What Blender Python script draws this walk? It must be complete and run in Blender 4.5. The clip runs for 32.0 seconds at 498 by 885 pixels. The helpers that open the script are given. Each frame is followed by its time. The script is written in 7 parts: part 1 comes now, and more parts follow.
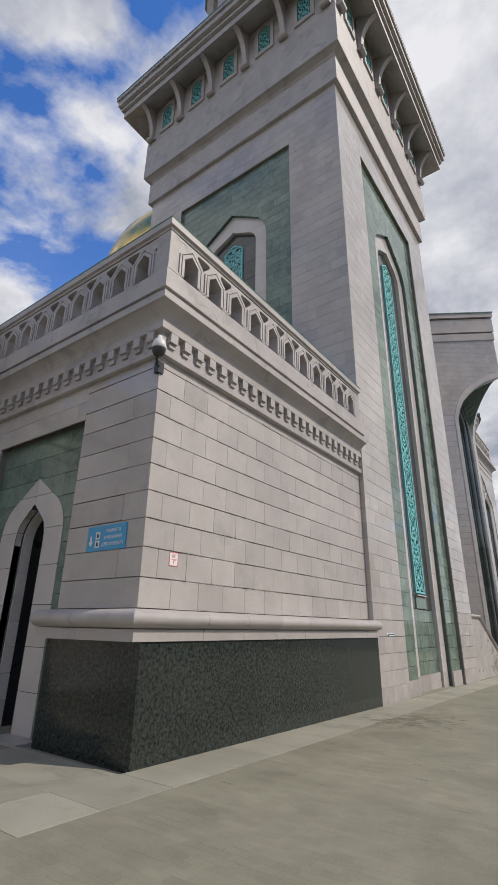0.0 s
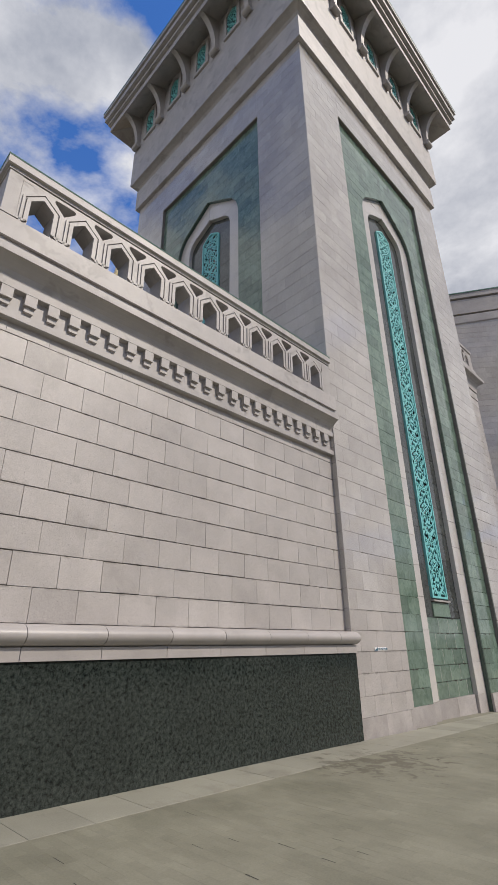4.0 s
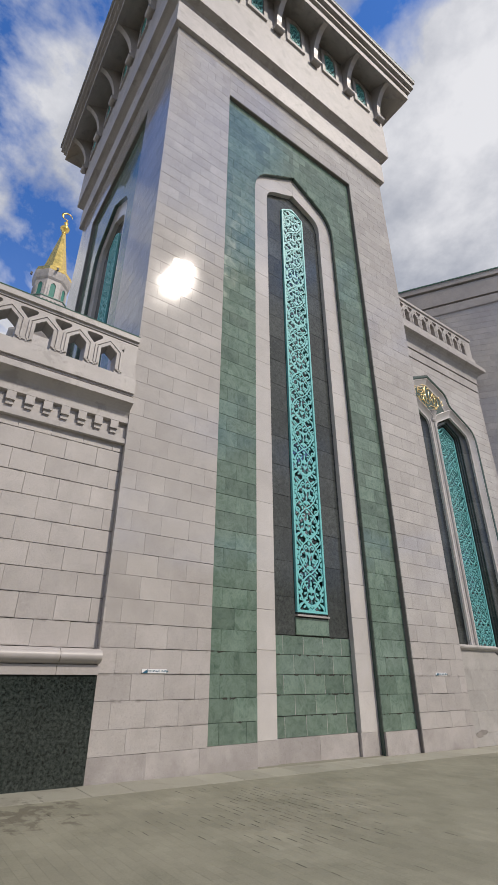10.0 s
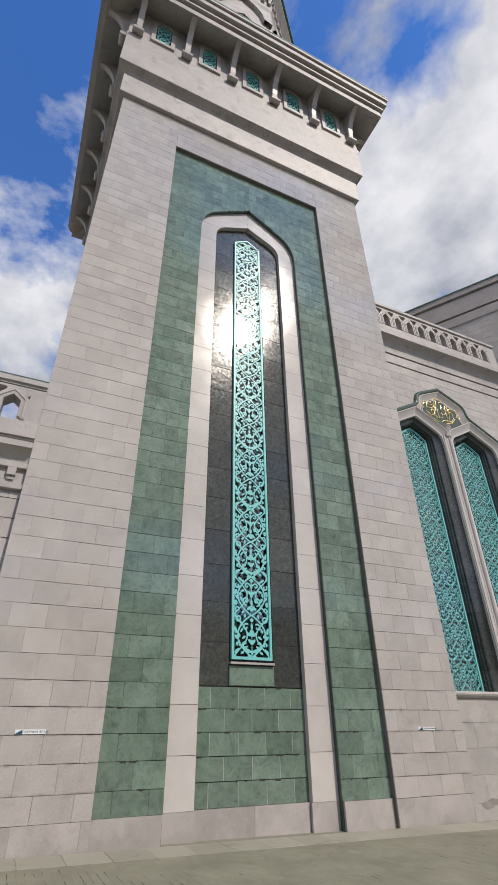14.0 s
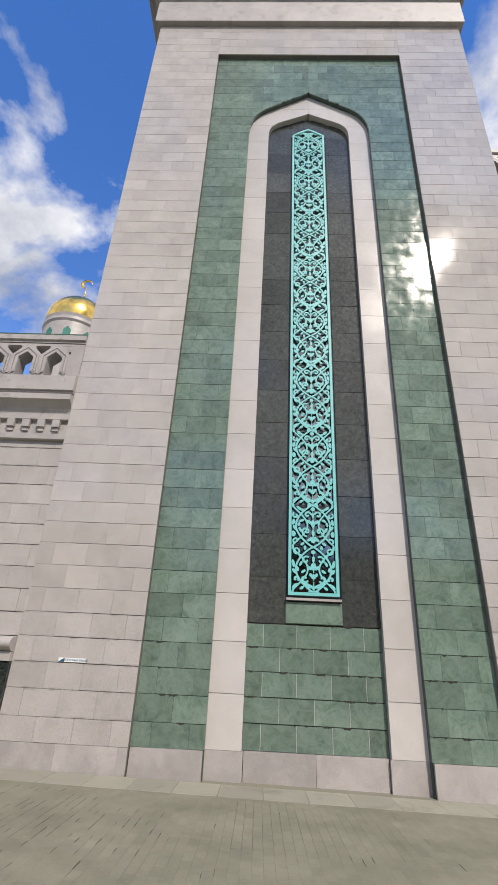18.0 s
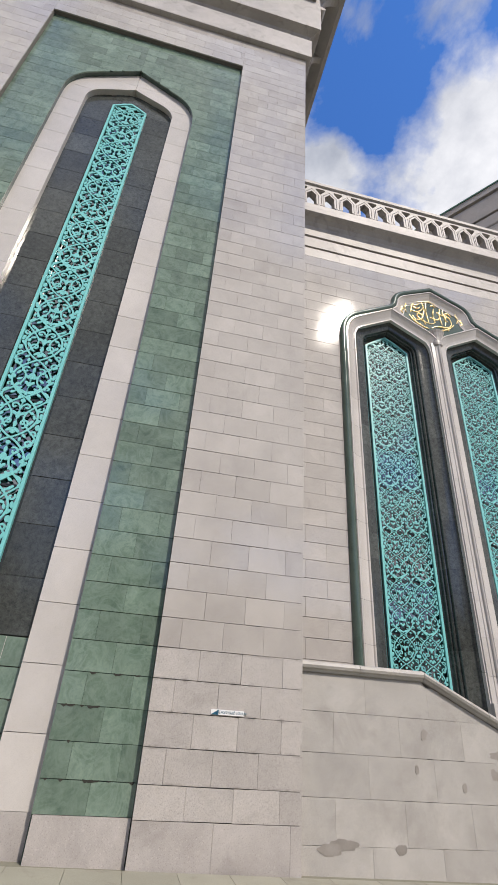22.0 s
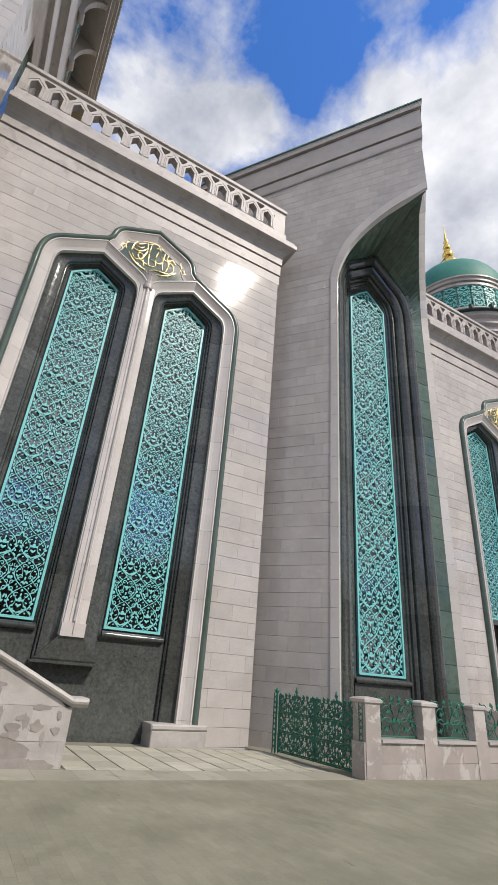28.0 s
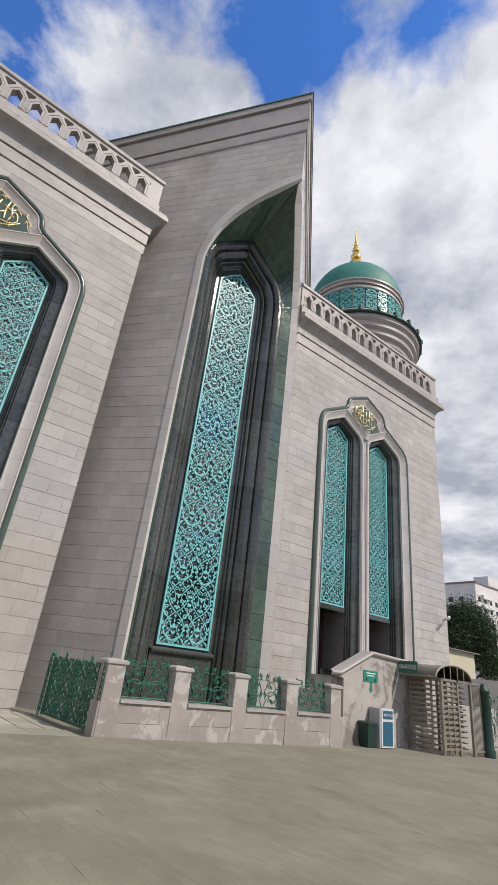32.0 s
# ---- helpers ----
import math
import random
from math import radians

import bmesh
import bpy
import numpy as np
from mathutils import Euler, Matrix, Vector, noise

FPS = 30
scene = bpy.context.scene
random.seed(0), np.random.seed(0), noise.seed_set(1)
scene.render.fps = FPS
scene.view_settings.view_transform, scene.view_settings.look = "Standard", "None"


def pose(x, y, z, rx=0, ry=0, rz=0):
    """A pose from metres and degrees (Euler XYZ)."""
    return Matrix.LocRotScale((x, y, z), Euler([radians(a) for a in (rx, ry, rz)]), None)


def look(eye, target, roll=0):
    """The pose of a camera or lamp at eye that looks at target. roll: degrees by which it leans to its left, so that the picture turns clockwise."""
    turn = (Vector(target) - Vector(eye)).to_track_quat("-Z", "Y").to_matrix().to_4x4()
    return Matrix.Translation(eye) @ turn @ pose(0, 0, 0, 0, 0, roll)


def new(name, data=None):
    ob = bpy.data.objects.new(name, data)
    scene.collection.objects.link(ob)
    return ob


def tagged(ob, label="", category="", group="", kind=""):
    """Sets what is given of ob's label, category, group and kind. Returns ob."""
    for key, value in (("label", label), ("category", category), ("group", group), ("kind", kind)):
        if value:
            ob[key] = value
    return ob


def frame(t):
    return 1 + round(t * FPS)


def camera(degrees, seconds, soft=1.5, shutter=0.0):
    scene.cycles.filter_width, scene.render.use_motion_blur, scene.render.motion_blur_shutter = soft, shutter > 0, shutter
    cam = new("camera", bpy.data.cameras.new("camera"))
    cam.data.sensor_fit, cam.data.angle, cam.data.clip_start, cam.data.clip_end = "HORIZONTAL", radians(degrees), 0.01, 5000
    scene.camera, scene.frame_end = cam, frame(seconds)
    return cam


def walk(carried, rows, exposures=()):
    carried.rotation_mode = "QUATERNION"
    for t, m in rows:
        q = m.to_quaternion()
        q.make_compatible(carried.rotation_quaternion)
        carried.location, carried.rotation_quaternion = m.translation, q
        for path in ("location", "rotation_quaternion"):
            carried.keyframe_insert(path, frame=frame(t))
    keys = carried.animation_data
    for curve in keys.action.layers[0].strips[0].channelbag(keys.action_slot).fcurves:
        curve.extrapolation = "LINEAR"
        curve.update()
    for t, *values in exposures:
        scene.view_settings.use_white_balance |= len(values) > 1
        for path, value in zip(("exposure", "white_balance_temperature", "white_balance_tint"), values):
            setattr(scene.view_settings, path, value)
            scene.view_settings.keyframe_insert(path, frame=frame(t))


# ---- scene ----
cam = camera(54.7, 32.0)
METRES, EYE, TILT, LEAN, TURN = 30.0, 1.63, 0.0, 0.0, 36.3
ROWS = [
    (0.0, 0.0, 0.0, 0.0, -0.33, 20.95, -0.87),
    (0.5, 0.0066, 0.0051, -0.001, 1.33, 18.55, -1.59),
    (1.0, 0.0176, 0.0112, -0.003, 3.9, 17.01, -0.78),
    (1.5, 0.0287, 0.0185, -0.002, 6.98, 17.58, 0.18),
    (2.0, 0.0374, 0.0319, -0.0011, 8.58, 19.29, 0.5),
    (2.5, 0.0487, 0.0392, -0.0017, 8.75, 21.09, 0.17),
    (3.0, 0.06, 0.0468, -0.0018, 9.2, 22.0, -0.46),
    (3.5, 0.0709, 0.0584, -0.0018, 9.65, 22.47, -0.15),
    (4.0, 0.0852, 0.0676, -0.0028, 8.71, 23.15, 0.68),
    (4.5, 0.0976, 0.0781, -0.0032, 6.82, 23.69, 1.2),
    (6.5, 0.1545, 0.1121, -0.0045, 7.06, 22.75, -1.28),
    (7.0, 0.1692, 0.1192, -0.0052, 9.45, 24.11, -1.93),
    (7.5, 0.185, 0.1268, -0.0047, 11.89, 24.79, -2.31),
    (8.0, 0.202, 0.1327, -0.0049, 12.82, 25.21, -2.45),
    (8.5, 0.2181, 0.1403, -0.0055, 13.27, 25.86, -2.29),
    (9.0, 0.2339, 0.1454, -0.0062, 14.25, 26.49, -1.87),
    (9.5, 0.2471, 0.1543, -0.0069, 16.12, 26.5, -1.26),
    (10.0, 0.2614, 0.1647, -0.0072, 18.48, 26.03, -0.15),
    (10.5, 0.2774, 0.1738, -0.0071, 20.47, 25.81, 1.12),
    (11.0, 0.2906, 0.1841, -0.007, 21.99, 26.92, 1.71),
    (11.5, 0.3061, 0.1885, -0.0068, 23.71, 30.49, 1.79),
    (12.0, 0.318, 0.1958, -0.006, 25.46, 34.55, 1.7),
    (12.5, 0.3307, 0.2039, -0.0052, 27.12, 37.37, 1.91),
    (13.0, 0.3409, 0.2128, -0.0069, 26.75, 35.35, 2.3),
    (13.5, 0.3471, 0.2223, -0.0063, 27.39, 33.31, 1.52),
    (15.5, 0.3875, 0.2638, -0.0073, 39.24, 24.28, -1.33),
    (16.0, 0.3959, 0.2755, -0.008, 42.7, 23.17, -2.67),
    (16.5, 0.4016, 0.2884, -0.0093, 45.4, 22.48, -3.0),
    (17.0, 0.4065, 0.3066, -0.009, 49.23, 22.2, -3.21),
    (17.5, 0.4054, 0.3246, -0.0076, 53.08, 23.02, -3.36),
    (18.0, 0.4034, 0.3406, -0.0061, 54.68, 25.58, -2.6),
    (18.5, 0.401, 0.3554, -0.0055, 55.23, 28.97, -1.69),
    (19.0, 0.3968, 0.3711, -0.0047, 55.52, 33.0, -1.65),
    (19.5, 0.3993, 0.386, -0.0054, 54.72, 36.47, -2.25),
    (20.0, 0.4011, 0.4003, -0.0065, 52.1, 37.69, -3.38),
    (20.5, 0.4063, 0.4177, -0.0069, 47.64, 35.09, -3.88),
    (21.0, 0.417, 0.4334, -0.007, 44.05, 32.66, -4.44),
    (21.5, 0.4248, 0.4475, -0.0072, 41.91, 30.83, -4.82),
    (22.0, 0.4353, 0.4587, -0.0085, 40.57, 30.49, -3.55),
    (22.5, 0.4472, 0.4695, -0.008, 38.19, 29.74, -1.98),
    (23.0, 0.4584, 0.4812, -0.0077, 33.96, 29.01, -1.22),
    (23.5, 0.4723, 0.4889, -0.0073, 29.0, 28.29, -1.31),
    (24.0, 0.4842, 0.4988, -0.0089, 24.07, 27.54, -1.55),
    (24.5, 0.4953, 0.5094, -0.0088, 20.1, 27.14, -1.69),
    (25.0, 0.5096, 0.5165, -0.0098, 17.63, 27.51, -2.05),
    (25.5, 0.5206, 0.526, -0.0113, 16.81, 28.2, -2.23),
    (27.5, 0.5783, 0.5576, -0.0108, 22.48, 26.82, -4.23),
    (28.0, 0.5926, 0.5648, -0.0114, 23.56, 26.04, -4.28),
    (28.5, 0.6081, 0.574, -0.0114, 22.71, 25.76, -3.63),
    (29.0, 0.624, 0.5805, -0.0113, 21.74, 26.92, -3.03),
    (29.5, 0.6372, 0.5884, -0.0114, 21.73, 28.56, -2.53),
    (30.0, 0.6515, 0.5957, -0.0115, 22.48, 29.26, -2.73),
    (30.5, 0.6647, 0.6027, -0.0108, 21.82, 28.89, -3.68),
    (31.0, 0.6765, 0.6103, -0.012, 20.23, 28.28, -4.74),
    (31.5, 0.6891, 0.6107, -0.014, 17.95, 27.35, -5.76),
    (32.0, 0.7013, 0.6112, -0.0165, 15.04, 25.62, -6.2),
]
walk(cam, [(t, pose(0, 0, EYE, TILT, LEAN, TURN) @ pose(METRES * x, METRES * y, METRES * z, 90 + pitch, roll, yaw)) for t, x, y, z, yaw, pitch, roll in ROWS],
     [(t, stops, 7000, 11.0) for t, stops in ((0, -0.18), (2, -0.14), (4, -0.2), (7, -0.24), (11, -0.24), (12.5, -0.31), (13.5, -0.23), (16, 0.06), (17.5, 0.07), (20, -0.05), (21, 0.05), (22, 0.04), (25, -0.03), (28, 0.1), (30, 0.05), (32, -0.02))])


# ---- light ----
SUN = Vector((0.655, 0.29, 0.70)).normalized()
world = bpy.data.worlds.new("sky")
scene.world = world
world.use_nodes = True
wn, wl = world.node_tree.nodes, world.node_tree.links
wn.clear()


def wnode(kind, **inputs):
    n = wn.new(kind)
    for k, v in inputs.items():
        n.inputs[k.replace("_", " ")].default_value = v
    return n


sky = wn.new("ShaderNodeTexSky")
sky.sky_type, sky.sun_disc = "NISHITA", False
sky.sun_elevation, sky.sun_rotation = math.asin(SUN.z), math.atan2(SUN.x, SUN.y)
sky.air_density, sky.dust_density, sky.ozone_density = 1.0, 0.3, 3.0
SKY_GAIN, CLOUD_GAIN = 0.185, 0.96
way = wn.new("ShaderNodeTexCoord")
sep = wn.new("ShaderNodeSeparateXYZ")
wl.new(way.outputs["Generated"], sep.inputs[0])


def wmath(op, a, b, clamp=False):
    n = wn.new("ShaderNodeMath")
    n.operation, n.use_clamp = op, bool(clamp)
    for i, v in enumerate((a, b)):
        if isinstance(v, (int, float)):
            n.inputs[i].default_value = v
        else:
            wl.new(v, n.inputs[i])
    return n.outputs[0]


lift = wmath("ADD", wmath("MAXIMUM", sep.outputs[2], 0.0), 0.22)
flat = wn.new("ShaderNodeCombineXYZ")
wl.new(wmath("DIVIDE", sep.outputs[0], lift), flat.inputs[0])
wl.new(wmath("DIVIDE", sep.outputs[1], lift), flat.inputs[1])
flat.inputs[2].default_value = 0.37
big = wnode("ShaderNodeTexNoise", Scale=2.5, Detail=9.0, Roughness=0.58, Distortion=0.25)
fine = wnode("ShaderNodeTexNoise", Scale=3.1, Detail=8.0, Roughness=0.6)
for n in (big, fine):
    wl.new(flat.outputs[0], n.inputs["Vector"])
cover = wn.new("ShaderNodeValToRGB")
cover.color_ramp.elements[0].position, cover.color_ramp.elements[1].position = 0.445, 0.555


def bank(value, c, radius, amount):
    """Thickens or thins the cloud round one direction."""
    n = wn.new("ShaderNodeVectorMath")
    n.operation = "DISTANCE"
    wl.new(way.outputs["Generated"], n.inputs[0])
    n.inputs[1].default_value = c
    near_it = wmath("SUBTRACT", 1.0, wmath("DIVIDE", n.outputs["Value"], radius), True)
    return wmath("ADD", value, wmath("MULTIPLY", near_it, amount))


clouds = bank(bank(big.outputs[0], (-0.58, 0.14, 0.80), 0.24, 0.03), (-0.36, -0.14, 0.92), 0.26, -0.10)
# Out of view to the east: whitens the sky that the windows mirror.
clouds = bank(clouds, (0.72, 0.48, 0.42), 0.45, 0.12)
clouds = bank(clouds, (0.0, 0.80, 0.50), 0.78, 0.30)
# The southern bank is unseen, added to brighten the south-facing walls.
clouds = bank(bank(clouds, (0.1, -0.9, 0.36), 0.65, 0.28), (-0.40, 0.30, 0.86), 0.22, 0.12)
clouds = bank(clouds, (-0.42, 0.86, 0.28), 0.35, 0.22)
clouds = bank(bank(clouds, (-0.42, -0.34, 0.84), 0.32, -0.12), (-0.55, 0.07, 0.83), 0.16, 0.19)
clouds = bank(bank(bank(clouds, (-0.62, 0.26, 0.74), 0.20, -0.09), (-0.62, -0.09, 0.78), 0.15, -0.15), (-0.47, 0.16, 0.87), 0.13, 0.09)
# Unseen veil round the sun, added so polished stone mirrors white.
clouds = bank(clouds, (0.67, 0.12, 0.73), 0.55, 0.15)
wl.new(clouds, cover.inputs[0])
haze = wmath("MULTIPLY", wmath("POWER", wmath("SUBTRACT", 1.0, wmath("MAXIMUM", sep.outputs[2], 0.0)), 3.6), 1.5, True)
mask = wmath("MAXIMUM", cover.outputs[0], haze, True)
tone = wn.new("ShaderNodeValToRGB")
tone.color_ramp.elements[0].position, tone.color_ramp.elements[1].position = 0.36, 0.63
tone.color_ramp.elements[0].color = (0.40, 0.455, 0.58, 1)
tone.color_ramp.elements[1].color = (0.93, 0.98, 1.09, 1)
wl.new(fine.outputs[0], tone.inputs[0])
blue = wnode("ShaderNodeBackground", Strength=SKY_GAIN)
clear = wn.new("ShaderNodeMix")
clear.data_type, clear.blend_type = "RGBA", "MULTIPLY"
clear.inputs[0].default_value, clear.inputs[7].default_value = 1.0, (0.41, 0.83, 1.40, 1)
wl.new(sky.outputs[0], clear.inputs[6])
wl.new(clear.outputs[2], blue.inputs[0])
white = wnode("ShaderNodeBackground", Strength=CLOUD_GAIN)
wl.new(tone.outputs[0], white.inputs[0])
blend = wn.new("ShaderNodeMixShader")
wl.new(mask, blend.inputs[0])
wl.new(blue.outputs[0], blend.inputs[1])
wl.new(white.outputs[0], blend.inputs[2])
wout = wn.new("ShaderNodeOutputWorld")
wl.new(blend.outputs[0], wout.inputs[0])

lamp = bpy.data.lights.new("sun", "SUN")
lamp.energy, lamp.angle, lamp.color = 3.4, radians(0.6), (1.0, 0.945, 0.885)
sun = new("sun", lamp)
sun.matrix_world = look(SUN * 80, (0, 0, 0))

# ---- materials ----


def material(name, dark, light, rough=0.5, metal=0.0, grain=60.0, mottle=1.2, bump=0.0, tint=0.0, veins=0.0, vein_colour=(1, 1, 1), vein_scale=2.0,
             patch=0.0, patch_colour=(0.2, 0.19, 0.18), patch_scale=0.9, patch_from=0.60, ior=1.5, coat=0.0, rough_var=0.06, speck=0.5, pepper=0.0, blot=0.0, contrast=2.6, pepper_scale=210.0, pits=0.0, patch_edge=22.0, spill=None, grime=0.0):
    m = bpy.data.materials.new(name)
    m.use_nodes = True
    nt = m.node_tree
    nodes, links = nt.nodes, nt.links
    pr = nodes["Principled BSDF"]

    def put(sock, v):
        if hasattr(v, "is_output"):
            links.new(v, sock)
        else:
            sock.default_value = v

    def mix(fac, a, b, kind="MIX"):
        n = nodes.new("ShaderNodeMix")
        n.data_type, n.blend_type = "RGBA", kind
        for i, v in ((0, fac), (6, a), (7, b)):
            put(n.inputs[i], v)
        return n.outputs[2]

    def mth(op, a, b=0.0, c=None, clamp=False):
        n = nodes.new("ShaderNodeMath")
        n.operation, n.use_clamp = op, bool(clamp)
        for i, v in enumerate((a, b) if c is None else (a, b, c)):
            put(n.inputs[i], v)
        return n.outputs[0]

    def noise_at(scale, detail=4.0, rough_n=0.6, distort=0.0, shift=None):
        n = nodes.new("ShaderNodeTexNoise")
        n.inputs["Scale"].default_value, n.inputs["Detail"].default_value = scale, detail
        n.inputs["Roughness"].default_value, n.inputs["Distortion"].default_value = rough_n, distort
        links.new(shift if shift is not None else place, n.inputs["Vector"])
        return n.outputs[0]

    geo = nodes.new("ShaderNodeNewGeometry")
    place = geo.outputs["Position"]
    info = nodes.new("ShaderNodeObjectInfo")
    lot = mth("FRACT", mth("ADD", info.outputs["Random"], geo.outputs["Random Per Island"]))
    moved = nodes.new("ShaderNodeVectorMath")
    moved.operation = "ADD"
    links.new(place, moved.inputs[0])
    hop = nodes.new("ShaderNodeCombineXYZ")
    links.new(mth("MULTIPLY", lot, 37.0), hop.inputs[0])
    links.new(mth("MULTIPLY", lot, 91.0), hop.inputs[2])
    links.new(hop.outputs[0], moved.inputs[1])
    own = moved.outputs[0]
    coarse = noise_at(mottle, 5.0, 0.6, 0.3)
    small = noise_at(grain, 3.0, 0.7)
    f = mth("ADD", mth("MULTIPLY", coarse, 1.0 - speck), mth("MULTIPLY", small, speck))
    f = mth("MULTIPLY_ADD", mth("SUBTRACT", f, 0.5), contrast, 0.5, True)
    colour = mix(f, (*dark, 1), (*light, 1))
    if veins:
        v = noise_at(vein_scale, 6.0, 0.65, 1.4, own)
        ridge = mth("SUBTRACT", 1.0, mth("MULTIPLY", mth("ABSOLUTE", mth("SUBTRACT", v, 0.5)), 9.0), None, True)
        colour = mix(mth("MULTIPLY", ridge, veins), colour, (*vein_colour, 1))
        cloud = mth("MULTIPLY_ADD", mth("SUBTRACT", noise_at(vein_scale * 0.55, 4.0, 0.6, 0.6, own), 0.5), 2.2, 0.5, None)
        colour = mix(mth("MULTIPLY", cloud, 0.35, None, True), colour, (*dark, 1))
    if blot:
        b1 = mth("MULTIPLY_ADD", mth("SUBTRACT", noise_at(1.7, 6.0, 0.62, 0.4, own), 0.5), 2.0 * blot, 1.0)
        g1 = nodes.new("ShaderNodeCombineColor")
        for i in range(3):
            links.new(b1, g1.inputs[i])
        colour = mix(1.0, colour, g1.outputs[0], "MULTIPLY")
    if pepper:
        p1 = mth("MULTIPLY_ADD", mth("SUBTRACT", noise_at(pepper_scale, 2.0, 0.6), 0.56), 9.0, 0.0, True)
        colour = mix(mth("MULTIPLY", p1, pepper), colour, (*[c * 0.35 for c in dark], 1))
        p2 = mth("MULTIPLY_ADD", mth("SUBTRACT", noise_at(pepper_scale * 0.7, 2.0, 0.6, 0.0, own), 0.58), 9.0, 0.0, True)
        colour = mix(mth("MULTIPLY", p2, pepper * 0.6), colour, (*[min(c * 1.35, 0.85) for c in light], 1))
    if tint:
        k = mth("MULTIPLY_ADD", lot, 2 * tint, 1.0 - tint)
        g = nodes.new("ShaderNodeCombineColor")
        for i in range(3):
            links.new(k, g.inputs[i])
        colour = mix(1.0, colour, g.outputs[0], "MULTIPLY")
    if patch:
        p = mth("MULTIPLY_ADD", mth("SUBTRACT", noise_at(patch_scale, 6.0, 0.65, 0.5), patch_from), patch_edge, 0.0, True)
        colour = mix(mth("MULTIPLY", p, patch), colour, (*patch_colour, 1))
    if pits:
        hole = mth("MULTIPLY_ADD", mth("SUBTRACT", noise_at(26.0, 3.0, 0.6), 0.685), 16.0, 0.0, True)
        colour = mix(mth("MULTIPLY", hole, pits), colour, (*[c * 0.3 for c in dark], 1))
    if grime:
        local = nodes.new("ShaderNodeTexCoord")
        axes = nodes.new("ShaderNodeSeparateXYZ")
        links.new(local.outputs["Object"], axes.inputs[0])
        rim = mth("MULTIPLY_ADD", mth("SUBTRACT", mth("ABSOLUTE", axes.outputs[1]), 0.158), 45.0, 0.0, True)
        soot = mth("MULTIPLY_ADD", mth("SUBTRACT", noise_at(5.0, 6.0, 0.7, 0.5), 0.47), 7.0, 0.0, True)
        colour = mix(mth("MULTIPLY", mth("MULTIPLY", rim, soot), grime), colour, (0.16, 0.145, 0.13, 1))
    if spill:
        way_off = nodes.new("ShaderNodeVectorMath")
        way_off.operation = "DISTANCE"
        links.new(place, way_off.inputs[0])
        way_off.inputs[1].default_value = (spill[0], spill[1], 0.06)
        close = mth("SUBTRACT", 1.0, mth("DIVIDE", way_off.outputs["Value"], spill[2]), None, True)
        wet = mth("MULTIPLY_ADD", mth("SUBTRACT", mth("ADD", noise_at(4.5, 6.0, 0.62, 0.6), mth("MULTIPLY", close, 0.22)), 0.63), 14.0, 0.0, True)
        colour = mix(mth("MULTIPLY", mth("MULTIPLY", wet, mth("MULTIPLY", close, 3.0, None, True)), 0.62), colour, (0.085, 0.072, 0.05, 1))
    links.new(colour, pr.inputs["Base Color"])
    put(pr.inputs["Roughness"], mth("MULTIPLY_ADD", mth("SUBTRACT", coarse, 0.5), rough_var * 4, rough, True))
    pr.inputs["Metallic"].default_value, pr.inputs["IOR"].default_value = metal, ior
    pr.inputs["Coat Weight"].default_value, pr.inputs["Coat Roughness"].default_value = coat, 0.08
    if bump:
        b = nodes.new("ShaderNodeBump")
        b.inputs["Strength"].default_value, b.inputs["Distance"].default_value = bump, 0.01
        links.new(mth("ADD", small, mth("MULTIPLY", coarse, 1.5)), b.inputs["Height"])
        links.new(b.outputs[0], pr.inputs["Normal"])
    return m


GRANITE = material("polished_granite", (0.366, 0.340, 0.321), (0.540, 0.509, 0.483), 0.048, grain=110, mottle=0.5, tint=0.065, bump=0.02, speck=0.5, patch=0.16, patch_colour=(0.29, 0.265, 0.245), patch_scale=1.3, pepper=0.5, pepper_scale=130.0, pits=0.25, blot=0.20, rough_var=0.02)
FLAMED = material("flamed_granite", (0.335, 0.309, 0.293), (0.52, 0.486, 0.462), 0.42, grain=75, mottle=0.6, tint=0.07, bump=0.16, speck=0.6, patch=0.22, patch_colour=(0.27, 0.247, 0.228), patch_scale=1.6, pepper=0.36, pepper_scale=78.0, pits=0.55, blot=0.24, grime=0.6)
PLINTH = material("stained_plinth_granite", (0.33, 0.302, 0.288), (0.47, 0.438, 0.42), 0.5, grain=80, mottle=1.6, tint=0.10, bump=0.08, pepper=0.5, pepper_scale=80.0, pits=0.35, blot=0.34, patch=0.45, patch_colour=(0.235, 0.212, 0.20), patch_scale=1.9, patch_from=0.5, patch_edge=5.0)
TRIM = material("honed_granite", (0.335, 0.311, 0.299), (0.485, 0.452, 0.435), 0.42, grain=120, mottle=0.8, tint=0.06, bump=0.03, pepper=0.45, blot=0.22, patch=0.3, patch_colour=(0.30, 0.28, 0.26), patch_scale=2.3)
RAIL = material("rain_worn_granite", (0.325, 0.303, 0.292), (0.475, 0.446, 0.428), 0.5, grain=120, mottle=0.9, tint=0.05, bump=0.03, pepper=0.45, blot=0.28, patch=0.4, patch_colour=(0.22, 0.205, 0.19), patch_scale=2.1, patch_from=0.56)
WHITE = material("white_granite", (0.486, 0.457, 0.436), (0.596, 0.564, 0.540), 0.13, grain=130, mottle=0.7, tint=0.05, bump=0.012, pepper=0.28, blot=0.14)
WEATHERED = material("weathered_granite", (0.335, 0.317, 0.298), (0.485, 0.462, 0.437), 0.55, grain=90, mottle=1.1, tint=0.07, bump=0.08, pepper=0.55, pepper_scale=120.0, blot=0.30, patch=0.42, patch_colour=(0.265, 0.244, 0.226), patch_scale=1.5, patch_from=0.52, patch_edge=8.0, pits=0.3)
